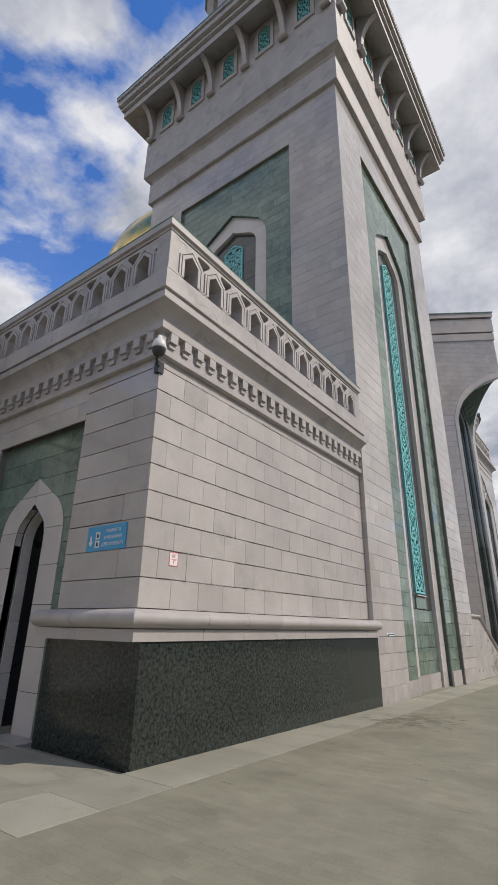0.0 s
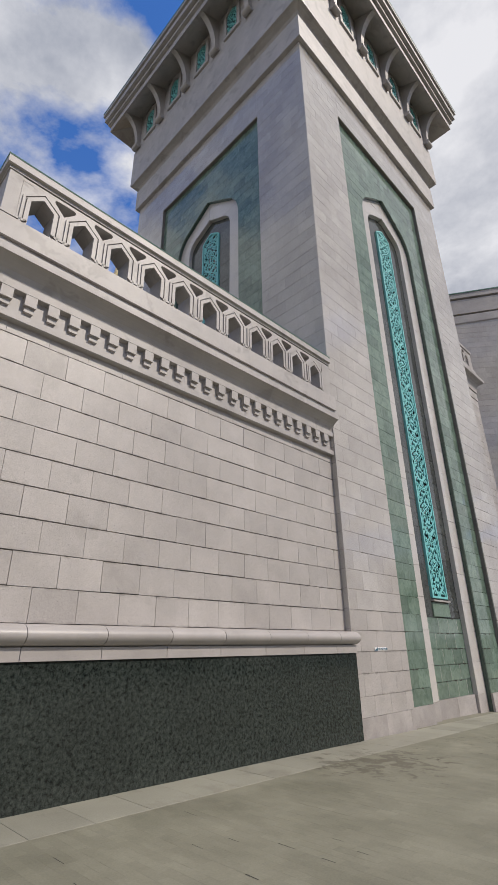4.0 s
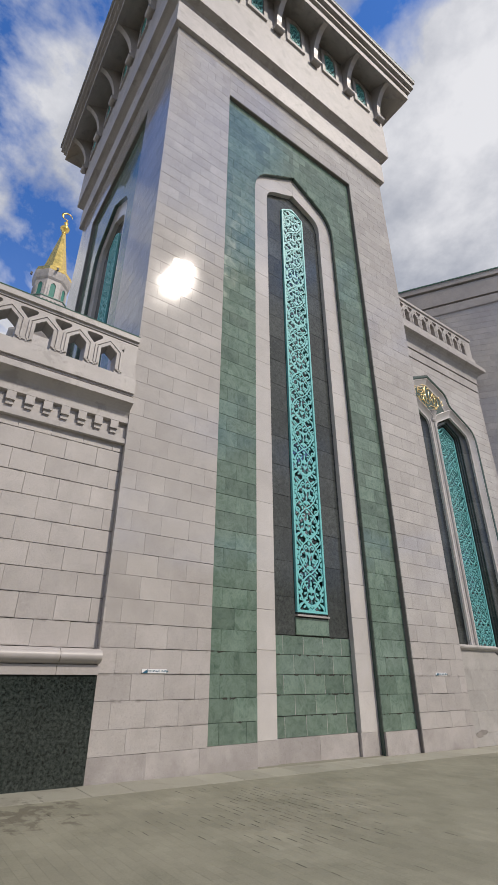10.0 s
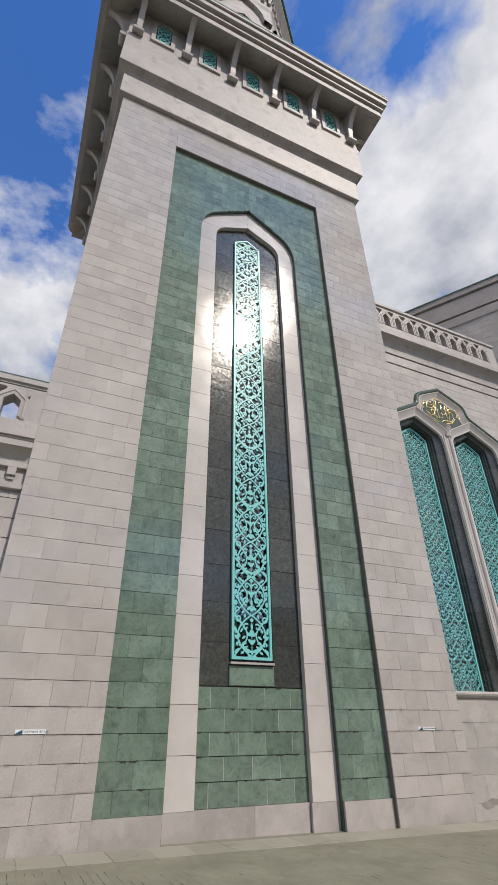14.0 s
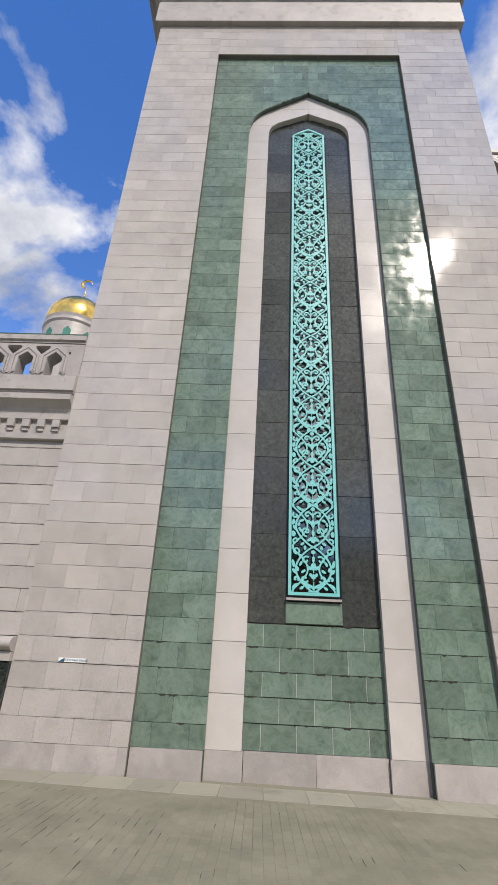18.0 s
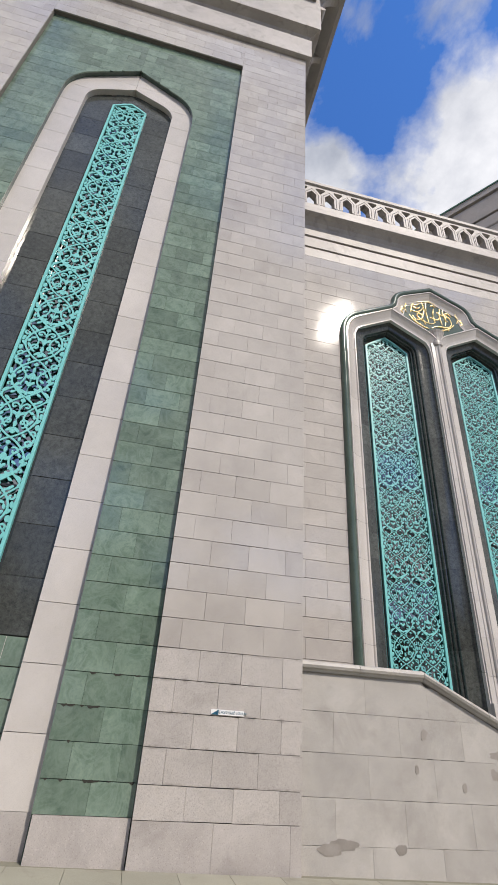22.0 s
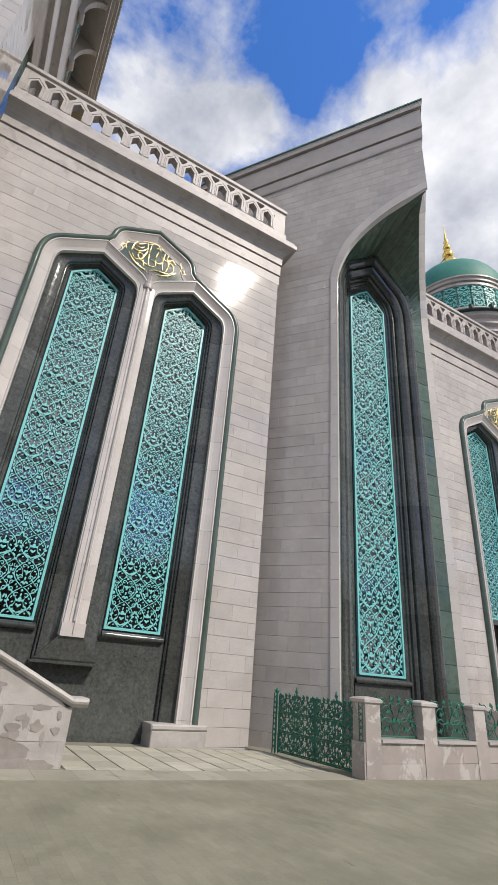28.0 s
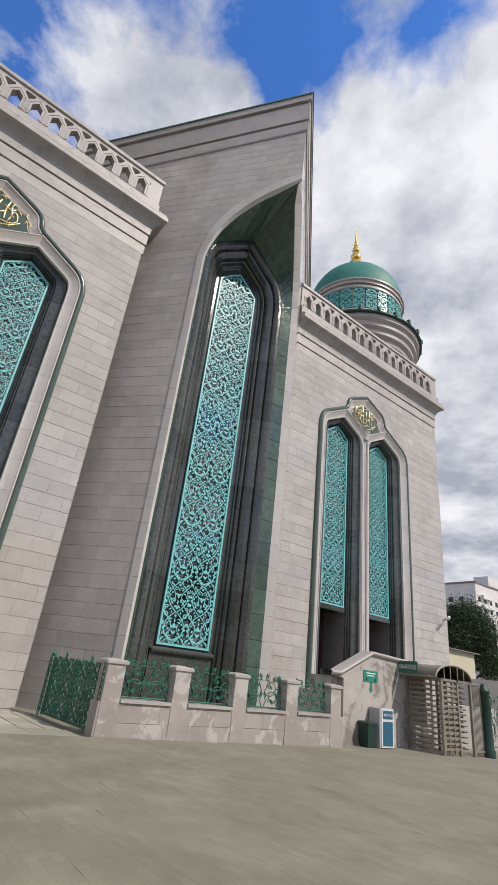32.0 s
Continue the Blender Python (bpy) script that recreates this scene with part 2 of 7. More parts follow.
WORN = material("worn_pinkish_granite", (0.30, 0.268, 0.25), (0.40, 0.362, 0.34), 0.6, grain=100, mottle=1.4, tint=0.06, bump=0.06, pepper=0.4, blot=0.2, patch=0.75, patch_colour=(0.50, 0.48, 0.46), patch_scale=2.2, patch_from=0.535)
JOINT = material("joint_mortar", (0.10, 0.093, 0.086), (0.25, 0.232, 0.218), 0.85, grain=70)
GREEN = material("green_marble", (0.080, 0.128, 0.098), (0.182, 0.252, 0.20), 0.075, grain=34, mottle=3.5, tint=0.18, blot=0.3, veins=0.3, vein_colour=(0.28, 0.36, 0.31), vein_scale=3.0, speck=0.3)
# GREEN's marble pattern in darker tones, for the niche and recess reveals.
DARKER_GREEN = material("darker_green_marble", (0.035, 0.066, 0.053), (0.085, 0.13, 0.108), 0.12, grain=34, mottle=3.5, tint=0.2, blot=0.25, veins=0.2, vein_colour=(0.16, 0.21, 0.18), vein_scale=3.0, speck=0.3)
GREEN_MOULD = material("green_moulding", (0.045, 0.072, 0.060), (0.095, 0.135, 0.114), 0.14, grain=60, mottle=1.5, tint=0.1)
SLATE = material("dark_slate", (0.016, 0.019, 0.0175), (0.096, 0.105, 0.098), 0.10, grain=55, mottle=14.0, tint=0.25, blot=0.35, veins=0.22, vein_colour=(0.14, 0.145, 0.14), vein_scale=11.0, speck=0.45, bump=0.035)
BASE = material("black_green_granite", (0.003, 0.006, 0.0055), (0.046, 0.057, 0.051), 0.08, grain=75, mottle=24.0, speck=0.36, contrast=4.2, rough_var=0.02, ior=1.42, tint=0.1, blot=0.35, pepper=0.25, pepper_scale=60.0)
TEAL = material("teal_painted_metal", (0.15, 0.49, 0.49), (0.20, 0.59, 0.59), 0.4, grain=30, mottle=1.0, ior=1.45)
IRON = material("green_painted_iron", (0.007, 0.095, 0.062), (0.015, 0.165, 0.11), 0.4, grain=40, mottle=3)
GLASS = material("coated_glass", (0.20, 0.21, 0.215), (0.31, 0.32, 0.32), 0.07, metal=1.0, grain=2, mottle=0.7, rough_var=0.01, bump=0.012)
GOLD = material("gold_leaf", (0.85, 0.55, 0.12), (1.0, 0.70, 0.22), 0.22, metal=1.0, grain=8, mottle=1.0, bump=0.02)
GILT = material("pale_gilding", (0.80, 0.60, 0.27), (0.95, 0.76, 0.42), 0.3, metal=1.0, grain=12, mottle=2.0, bump=0.02)
DOME = material("turquoise_dome", (0.022, 0.165, 0.13), (0.04, 0.235, 0.185), 0.6, grain=6, mottle=0.9, blot=0.16)
COPPER = material("green_roof_edge", (0.05, 0.13, 0.10), (0.09, 0.20, 0.155), 0.45, grain=18)
SLAB = material("paving_slab", (0.25, 0.241, 0.192), (0.355, 0.343, 0.28), 0.6, grain=70, mottle=1.6, tint=0.10, bump=0.06, patch=0.5, patch_colour=(0.18, 0.165, 0.13), patch_scale=1.7, patch_edge=8.0, patch_from=0.55, spill=(-3.5, 10.1, 1.3))
COURT = material("pale_court_slab", (0.33, 0.318, 0.258), (0.455, 0.44, 0.366), 0.6, grain=70, mottle=2.6, tint=0.14, bump=0.05, blot=0.2)
PAVER = material("concrete_paver", (0.150, 0.146, 0.104), (0.280, 0.268, 0.204), 0.7, grain=55, mottle=1.1, tint=0.06, speck=0.34, contrast=2.4, bump=0.1, patch=0.26, patch_colour=(0.165, 0.153, 0.115), patch_scale=1.2, patch_from=0.5, patch_edge=5.0, blot=0.1, spill=(-3.5, 10.1, 1.5))
BLOTCHED = material("blotched_plaster", (0.36, 0.335, 0.31), (0.50, 0.472, 0.445), 0.7, grain=60, mottle=1.3, blot=0.2, patch=0.85, patch_colour=(0.205, 0.182, 0.163), patch_scale=1.5, patch_from=0.515, patch_edge=14.0, bump=0.06)
STAIN = material("damp_stain", (0.20, 0.18, 0.162), (0.33, 0.305, 0.283), 0.65, grain=90, mottle=7.0, tint=0.12, contrast=2.4, bump=0.05)
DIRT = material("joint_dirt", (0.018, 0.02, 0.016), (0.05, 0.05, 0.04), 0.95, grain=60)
EARTH = material("sandy_ground", (0.19, 0.18, 0.138), (0.25, 0.24, 0.185), 0.9, grain=30, mottle=0.2, bump=0.1)
STEEL = material("brushed_steel", (0.24, 0.218, 0.18), (0.36, 0.33, 0.28), 0.42, metal=0.35, grain=50)
PLASTIC = material("white_plastic", (0.62, 0.62, 0.61), (0.72, 0.72, 0.71), 0.35, grain=20)
DARK = material("dark_plastic_and_shade", (0.02, 0.02, 0.022), (0.035, 0.035, 0.038), 0.3, grain=20)
BLUE = material("blue_sign_face", (0.05, 0.31, 0.55), (0.06, 0.35, 0.61), 0.4, grain=10)
PRINT = material("white_print", (0.72, 0.72, 0.72), (0.80, 0.80, 0.80), 0.5, grain=20)
PINK = material("red_print", (0.60, 0.14, 0.12), (0.68, 0.18, 0.16), 0.5, grain=20)
BIN = material("dark_green_plastic", (0.008, 0.035, 0.027), (0.014, 0.052, 0.04), 0.45, grain=14)
PANEL = material("pale_grey_panel", (0.36, 0.365, 0.37), (0.44, 0.445, 0.45), 0.5, grain=14, mottle=1.5)
TEALSIGN = material("teal_sign_face", (0.018, 0.20, 0.15), (0.03, 0.26, 0.20), 0.4, grain=12)
SIGNGREEN = material("green_sign_face", (0.012, 0.10, 0.075), (0.02, 0.135, 0.10), 0.4, grain=12)
NAVY = material("blue_panel", (0.02, 0.10, 0.17), (0.03, 0.14, 0.22), 0.35, grain=12)
WOOD = material("dark_door_wood", (0.05, 0.028, 0.018), (0.10, 0.055, 0.035), 0.4, grain=30, mottle=4)
ROOM = material("dim_interior", (0.17, 0.16, 0.155), (0.24, 0.225, 0.215), 0.8, grain=5)
SMOKE = material("smoked_canopy", (0.10, 0.085, 0.07), (0.15, 0.13, 0.11), 0.2, grain=8)
LEAF = material("leaves", (0.015, 0.036, 0.012), (0.04, 0.08, 0.025), 0.6, grain=3, mottle=0.6, tint=0.3)
BARK = material("bark", (0.06, 0.045, 0.035), (0.12, 0.095, 0.075), 0.9, grain=20, bump=0.3)
RENDER = material("pale_plaster", (0.58, 0.56, 0.54), (0.68, 0.66, 0.64), 0.8, grain=12, mottle=0.3)
CREAM = material("cream_plaster", (0.50, 0.46, 0.34), (0.58, 0.54, 0.41), 0.8, grain=12, mottle=0.4)
BRICK = material("red_brick", (0.25, 0.08, 0.045), (0.36, 0.13, 0.07), 0.85, grain=20)
DARKPANE = material("window_dark_glass", (0.02, 0.025, 0.03), (0.04, 0.045, 0.05), 0.08, grain=3)

# ---- mesh tools ----


def ground_z(y):
    return 0.21 - 0.0145 * min(max(y, -30.0), 70.0)


class Shape:
    def __init__(self):
        self.v, self.f, self.s = [], [], []

    def pts(self, ps):
        i = len(self.v)
        self.v.extend(tuple(p) for p in ps)
        return list(range(i, i + len(ps)))

    def face(self, ps, smooth=False):
        self.f.append(self.pts(ps))
        self.s.append(smooth)
        return self

    def idx(self, ids, smooth=False):
        self.f.append(ids)
        self.s.append(smooth)

    def box(self, a, b):
        (x0, y0, z0), (x1, y1, z1) = a, b
        p = self.pts([(x, y, z) for z in (z0, z1) for y in (y0, y1) for x in (x0, x1)])
        for q in ((0, 2, 3, 1), (4, 5, 7, 6), (0, 1, 5, 4), (2, 6, 7, 3), (0, 4, 6, 2), (1, 3, 7, 5)):
            self.idx([p[i] for i in q])
        return self

    def slab(self, fr, pts, d0, d1, back=False, chamfer=0.0):
        """A flat plate on the frame: outline pts (u, v), counter-clockwise, from depth d0 out to d1."""
        n = len(pts)
        lo = self.pts([fr(u, v, d0) for u, v in pts])
        if chamfer:
            cu, cv = sum(p[0] for p in pts) / n, sum(p[1] for p in pts) / n
            rim = self.pts([fr(u, v, d1 - chamfer) for u, v in pts])
            hi = self.pts([fr(u + (chamfer if u < cu else -chamfer), v + (chamfer if v < cv else -chamfer), d1) for u, v in pts])
            rings = [(lo, rim), (rim, hi)]
        else:
            hi = self.pts([fr(u, v, d1) for u, v in pts])
            rings = [(lo, hi)]
        self.idx(hi)
        for a, b in rings:
            for i in range(n):
                j = (i + 1) % n
                self.idx([a[i], a[j], b[j], b[i]])
        if back:
            self.idx(lo[::-1])
        return self

    def loft(self, loops, closed=False, smooth=False):
        ids = [self.pts(l) for l in loops]
        n = len(loops[0])
        for a, b in zip(ids, ids[1:]):
            for i in range(n if closed else n - 1):
                j = (i + 1) % n
                self.idx([a[i], a[j], b[j], b[i]], smooth)
        return self

    def revolve(self, prof, centre, n=24, smooth=True, turn=0.0, sides=None):
        loops = []
        for r, z in prof:
            loops.append([(centre[0] + r * math.cos(turn + 2 * math.pi * i / n), centre[1] + r * math.sin(turn + 2 * math.pi * i / n), centre[2] + z) for i in range(n)])
        return self.loft(loops, True, smooth)

    def tube(self, path, r, n=6, smooth=True):
        path = [Vector(p) for p in path]
        loops = []
        for i, p in enumerate(path):
            d = (path[min(i + 1, len(path) - 1)] - path[max(i - 1, 0)]).normalized()
            a = d.cross(Vector((0, 0, 1)))
            if a.length < 1e-3:
                a = d.cross(Vector((0, 1, 0)))
            a.normalize()
            b = d.cross(a)
            rr = r[i] if isinstance(r, (list, tuple)) else r
            loops.append([p + rr * (math.cos(2 * math.pi * k / n) * a + math.sin(2 * math.pi * k / n) * b) for k in range(n)])
        self.loft(loops, True, smooth)
        self.face(loops[0][::-1])
        self.face(loops[-1])
        return self

    def sweep(self, prof, path, closed=False, smooth=False, caps=True):
        """Profile of (out, z) along a plan path of (x, y); out is to the right of the way."""
        n = len(path)
        rights = []
        for i in range(n if closed else n - 1):
            a, b = Vector(path[i]), Vector(path[(i + 1) % n])
            d = (b - a).normalized()
            rights.append(Vector((d.y, -d.x)))
        loops = []
        for i in range(n):
            if closed:
                r0, r1 = rights[i - 1], rights[i]
            else:
                r0, r1 = rights[max(i - 1, 0)], rights[min(i, n - 2)]
            m = (r0 + r1) / (1 + r0.dot(r1))
            loops.append([(path[i][0] + m.x * o, path[i][1] + m.y * o, z) for o, z in prof])
        if closed:
            loops.append(loops[0])
        for a, b in zip(loops, loops[1:]):
            self.loft([a, b], False, smooth)
        if caps and not closed:
            self.face(loops[0])
            self.face(loops[-1][::-1])
        return self

    def mesh(self, name):
        me = bpy.data.meshes.new(name)
        me.from_pydata(self.v, [], self.f)
        me.polygons.foreach_set("use_smooth", self.s)
        me.update()
        return me


def part(name, shape, mat, parent=None, label="", m=None):
    me = shape.mesh(name) if isinstance(shape, Shape) else shape
    if not me.materials:
        me.materials.append(mat)
    ob = new(name, me)
    if parent:
        ob.parent = parent
    if m is not None:
        ob.matrix_basis = m
    if label:
        ob["label"] = label
    return ob


def thing(name, label, category, group="", kind="", at=(0, 0, 0)):
    ob = new(name)
    ob.location = at
    return tagged(ob, label, category, group, kind)


def setting(name, shape, mat, label, category):
    return tagged(part(name, shape, mat), label, category, "", "structure")


class Frame:
    """A wall's own axes: u along the wall, v up, d out of it."""

    def __init__(self, o, u, n):
        self.o, self.u, self.n = Vector((*o, 0)), Vector((*u, 0)).normalized(), Vector((*n, 0)).normalized()

    def __call__(self, u, v, d=0.0):
        p = self.o + self.u * u + self.n * d
        return (p.x, p.y, v)

    def matrix(self, u, v, d, tilt=(0, 0)):
        m = Matrix((self.u, Vector((0, 0, 1)), self.n)).transposed().to_4x4()
        return Matrix.Translation(self(u, v, d)) @ m @ Euler((tilt[0], tilt[1], 0)).to_matrix().to_4x4()


class Local:
    def __call__(self, u, v, d=0.0):
        return (u, v, d)


LOCAL, BLOCKS = Local(), {}
rnd = random.Random(7)


def block_mesh(name, w, h, th, mat):
    key = (name, round(w, 3), round(h, 3), th, mat.name)
    if key not in BLOCKS:
        me = Shape().slab(LOCAL, [(-w / 2, -h / 2), (w / 2, -h / 2), (w / 2, h / 2), (-w / 2, h / 2)], 0, th, chamfer=0.002).mesh(name)
        me.materials.append(mat)
        BLOCKS[key] = me
    return BLOCKS[key]


def ashlar(fr, parent, u0, u1, v0, v1, course, width, mat, lo=None, hi=None, th=0.03, joint=0.006, name="stone_block", singles=99.0, d=0.0, shift=0.5, foot=None, wander=0.0026, phase=0):
    """Courses of stone on a wall: up to the height `singles` each block is its own object, above it they are joined."""
    rest = Shape()
    rows = max(1, round((v1 - v0) / course))
    step = (v1 - v0) / rows
    for r in range(rows):
        a, b = v0 + r * step, v0 + (r + 1) * step
        if foot:
            a = max(a, foot)
            if b - a < 0.03:
                continue
        off = width * shift * ((r + phase) % 2)
        cuts = [u0]
        x = u0 - off + width
        while x < u1 - 0.08:
            if x > u0 + 0.08:
                cuts.append(x)
            x += width
        cuts.append(u1)
        for p, q in zip(cuts, cuts[1:]):
            g, gh = joint * 0.17 * rnd.choice((0.5, 1.0, 1.5)), joint * 0.62 * rnd.choice((0.55, 1.0, 1.3))
            p2, q2, a2, b2 = p + g, q - g, a + gh, b - gh
            vs = [a2 + (b2 - a2) * i / 6 for i in range(7)]
            L = [max(p2, lo(v) + g) if lo else p2 for v in vs]
            R = [min(q2, hi(v) - g) if hi else q2 for v in vs]
            keep = [i for i in range(7) if R[i] - L[i] > 0.015]
            if not keep:
                continue
            tilt = (rnd.gauss(0, wander), rnd.gauss(0, wander))
            whole = len(keep) == 7 and max(L) - min(L) < 1e-4 and max(R) - min(R) < 1e-4
            if whole:
                w, h, cu, cv = R[0] - L[0], b2 - a2, (R[0] + L[0]) / 2, (a2 + b2) / 2
                if cv < singles:
                    part(name, block_mesh(name, w, h, th, mat), mat, parent, m=fr.matrix(cu, cv, d, tilt))
                else:
                    rest.slab(lambda u, v, e: fr(u, v, d + e + ((u - cu) * tilt[1] - (v - cv) * tilt[0] if e > 0 else 0)), [(L[0], a2), (R[0], a2), (R[0], b2), (L[0], b2)], 0, th, chamfer=0.002)
            else:
                pts = [(R[i], vs[i]) for i in keep] + [(L[i], vs[i]) for i in reversed(keep)]
                if vs[keep[-1]] < singles:
                    part(name, Shape().slab(fr, pts, d, d + th), mat, parent)
                else:
                    rest.slab(fr, pts, d, d + th)
    if rest.f:
        part(name + "_field", rest, mat, parent)["kind"] = "stuff"


def arch(hw, spring, apex, bend=0.62, base=0.0):
    """The right half of a pointed four-centred arch, from its foot to its apex: (half width, height)."""
    rise = apex - spring
    a, c, b = (hw, spring), (hw, spring + 0.46 * rise), (hw * bend, spring + 0.64 * rise)
    pts = [(hw, base), (hw, spring)]
    for i in range(1, 9):
        t = i / 8
        pts.append(tuple((1 - t) ** 2 * a[k] + 2 * t * (1 - t) * c[k] + t * t * b[k] for k in (0, 1)))
    return pts + [(0.0, apex)]


def half_width(pts):
    zs, hs = [p[1] for p in pts], [p[0] for p in pts]
    return lambda v: float(np.interp(v, zs, hs, right=-1.0))


def around(fr, pts, uc, d):
    return [fr(uc + h, v, d) for h, v in pts] + [fr(uc - h, v, d) for h, v in reversed(pts[:-1])]


def band(fr, parent, outer, inner, uc, v0, step, mat, th, d, name="arch_stone"):
    """The stones of an arch's flat border, left and right, from v0 to its apex."""
    ho, hi = half_width(outer), half_width(inner)
    top = outer[-1][1]
    v = v0
    while v < top - 0.05:
        w = min(v + step, top - 0.004)
        for side in (1, -1):
            vs = [v + 0.004 + (w - v - 0.008) * i / 8 for i in range(9)]
            A, B = [max(hi(x), 0.004) for x in vs], [ho(x) for x in vs]
            keep = [i for i in range(9) if B[i] - A[i] > 0.004]
            if len(keep) > 1:
                pts = [(uc + side * B[i], vs[i]) for i in keep] + [(uc + side * A[i], vs[i]) for i in reversed(keep)]
                part(name, Shape().slab(fr, pts if side > 0 else pts[::-1], d, d + th), mat, parent)
        v += step


# ---- pierced teal screens ----


def field_mesh(name, f, x0, z0, step, th, mat):
    """The plate left where the field f (rows by height) is below zero, cut along its zero line."""
    s = Shape()
    rows, cols = f.shape
    cache = {}

    def vid(key, x, z, d):
        k = (key, d)
        if k not in cache:
            cache[k] = len(s.v)
            s.v.append((x, z, d))
        return cache[k]

    def corner(i, j, d):
        return vid(("c", i, j), x0 + j * step, z0 + i * step, d)

    def cross(i, j, k, l, d):
        a, b = f[i, j], f[k, l]
        t = min(max(a / (a - b), 0.02), 0.98)
        return vid(("e", i, j, k, l), x0 + (j + (l - j) * t) * step, z0 + (i + (k - i) * t) * step, d)

    front, back = th / 2, -th / 2
    for i in range(rows - 1):
        run = None
        for j in range(cols):
            full = j < cols - 1 and f[i, j] < 0 and f[i, j + 1] < 0 and f[i + 1, j] < 0 and f[i + 1, j + 1] < 0
            if full:
                run = j if run is None else run
                continue
            if run is not None:
                s.idx([corner(i, run, front), corner(i, j, front), corner(i + 1, j, front), corner(i + 1, run, front)])
                run = None
            if j == cols - 1:
                continue
            ring = ((i, j), (i, j + 1), (i + 1, j + 1), (i + 1, j))
            ins = [f[c] < 0 for c in ring]
            if not any(ins):
                continue
            poly, edges = [], []
            for k in range(4):
                a, b = ring[k], ring[(k + 1) % 4]
                if ins[k]:
                    poly.append(("c", a))
                if ins[k] != ins[(k + 1) % 4]:
                    lo, hi = min(a, b), max(a, b)
                    poly.append(("e", lo, hi))
            ids = [corner(*p[1], front) if p[0] == "c" else cross(*p[1], *p[2], front) for p in poly]
            s.idx(ids)
            n = len(poly)
            for k in range(n):
                p, q = poly[k], poly[(k + 1) % n]
                if p[0] == "e" and q[0] == "e":
                    s.idx([cross(*p[1], *p[2], front), cross(*p[1], *p[2], back), cross(*q[1], *q[2], back), cross(*q[1], *q[2], front)])
    s.s = [False] * len(s.f)
    me = s.mesh(name)
    me.materials.append(mat)
    return me


def scroll(cx, cz, r0, r1, a0, a1, n=50):
    return [(cx + (r0 + (r1 - r0) * i / n) * math.cos(a0 + (a1 - a0) * i / n), cz + (r0 + (r1 - r0) * i / n) * math.sin(a0 + (a1 - a0) * i / n)) for i in range(n + 1)]


def motif(w, h):
    """Strokes and leaves of one repeat, in its right half: two ogee lobes of crossing stems, one round a tulip with rings beside it, one round paired scrolls."""
    k, q = w, h / 2
    strokes, leaves = [], []
    lobe = [q * i / 60 for i in range(61)]
    arc = lambda v: math.sin(math.pi * v / q)
    for b in (0.0, q):
        strokes.append(([(0.40 * k * max(arc(v), 0.0) ** 0.8, b + v) for v in lobe], 0.022 * k))
        strokes.append(([(k * (0.49 - 0.36 * max(arc(v), 0.0) ** 1.3), b + v) for v in lobe], 0.019 * k))

    def curl(x, z, r0, r1, a0, a1, t=0.021):
        strokes.append((scroll(x * k, z * q, r0 * k, r1 * k, a0, a1, 36), t * k))

    def leaf(x, z, a, b, turn=0.0):
        leaves.append((x * k, z * q, a * k, b * k, turn))

    # first lobe: spread leaves at the foot, a heart and a tulip on the axis, rings at the sides
    for x, z, a, b, turn in ((0.0, 0.09, 0.03, 0.05, 0.0), (0.12, 0.14, 0.12, 0.042, 0.35), (0.0, 0.33, 0.055, 0.05, 0.0), (0.06, 0.37, 0.05, 0.036, 0.9), (0.0, 0.56, 0.066, 0.085, 0.0), (0.095, 0.53, 0.072, 0.034, 0.7), (0.0, 0.72, 0.032, 0.075, 0.0), (0.0, 0.88, 0.05, 0.045, 0.0), (0.46, 0.62, 0.036, 0.09, -0.2), (0.44, 0.45, 0.066, 0.034, 0.9), (0.42, 0.13, 0.085, 0.036, -0.7), (0.29, 0.62, 0.03, 0.062, 0.5), (0.23, 0.45, 0.06, 0.03, -0.6)):
        leaf(x, z, a, b, turn)
    curl(0.20, 0.29, 0.085, 0.03, -2.4, 2.6)
    curl(0.17, 0.70, 0.09, 0.03, 2.2, -2.9)
    curl(0.385, 0.90, 0.062, 0.062, 0.0, 6.28)
    curl(0.40, 0.28, 0.058, 0.02, 3.6, -1.2)
    strokes.append(([(0.0, q * (0.05 + 0.85 * i / 30)) for i in range(31)], 0.012 * k))
    # second lobe: paired scrolls round a hanging bud, palmettes at the sides
    for x, z, a, b, turn in ((0.0, 1.14, 0.055, 0.05, 0.0), (0.075, 1.18, 0.08, 0.034, -0.7), (0.0, 1.32, 0.036, 0.075, 0.0), (0.0, 1.54, 0.045, 0.095, 0.0), (0.075, 1.58, 0.075, 0.034, 0.7), (0.0, 1.74, 0.03, 0.06, 0.0), (0.0, 1.90, 0.055, 0.045, 0.0), (0.46, 1.30, 0.05, 0.07, 0.0), (0.43, 1.44, 0.07, 0.034, 0.9), (0.46, 1.58, 0.036, 0.075, 0.2), (0.33, 1.92, 0.075, 0.034, 0.7), (0.30, 1.40, 0.032, 0.066, -0.5), (0.26, 1.62, 0.06, 0.03, -0.4)):
        leaf(x, z, a, b, turn)
    curl(0.155, 1.36, 0.115, 0.03, -1.5, 4.4)
    curl(0.125, 1.76, 0.08, 0.025, 2.9, -2.4)
    curl(0.40, 1.14, 0.07, 0.025, -0.6, 4.2)
    curl(0.41, 1.74, 0.07, 0.025, 0.8, -4.0)
    strokes.append(([(0.0, q * (1.10 + 0.85 * i / 30)) for i in range(31)], 0.012 * k))
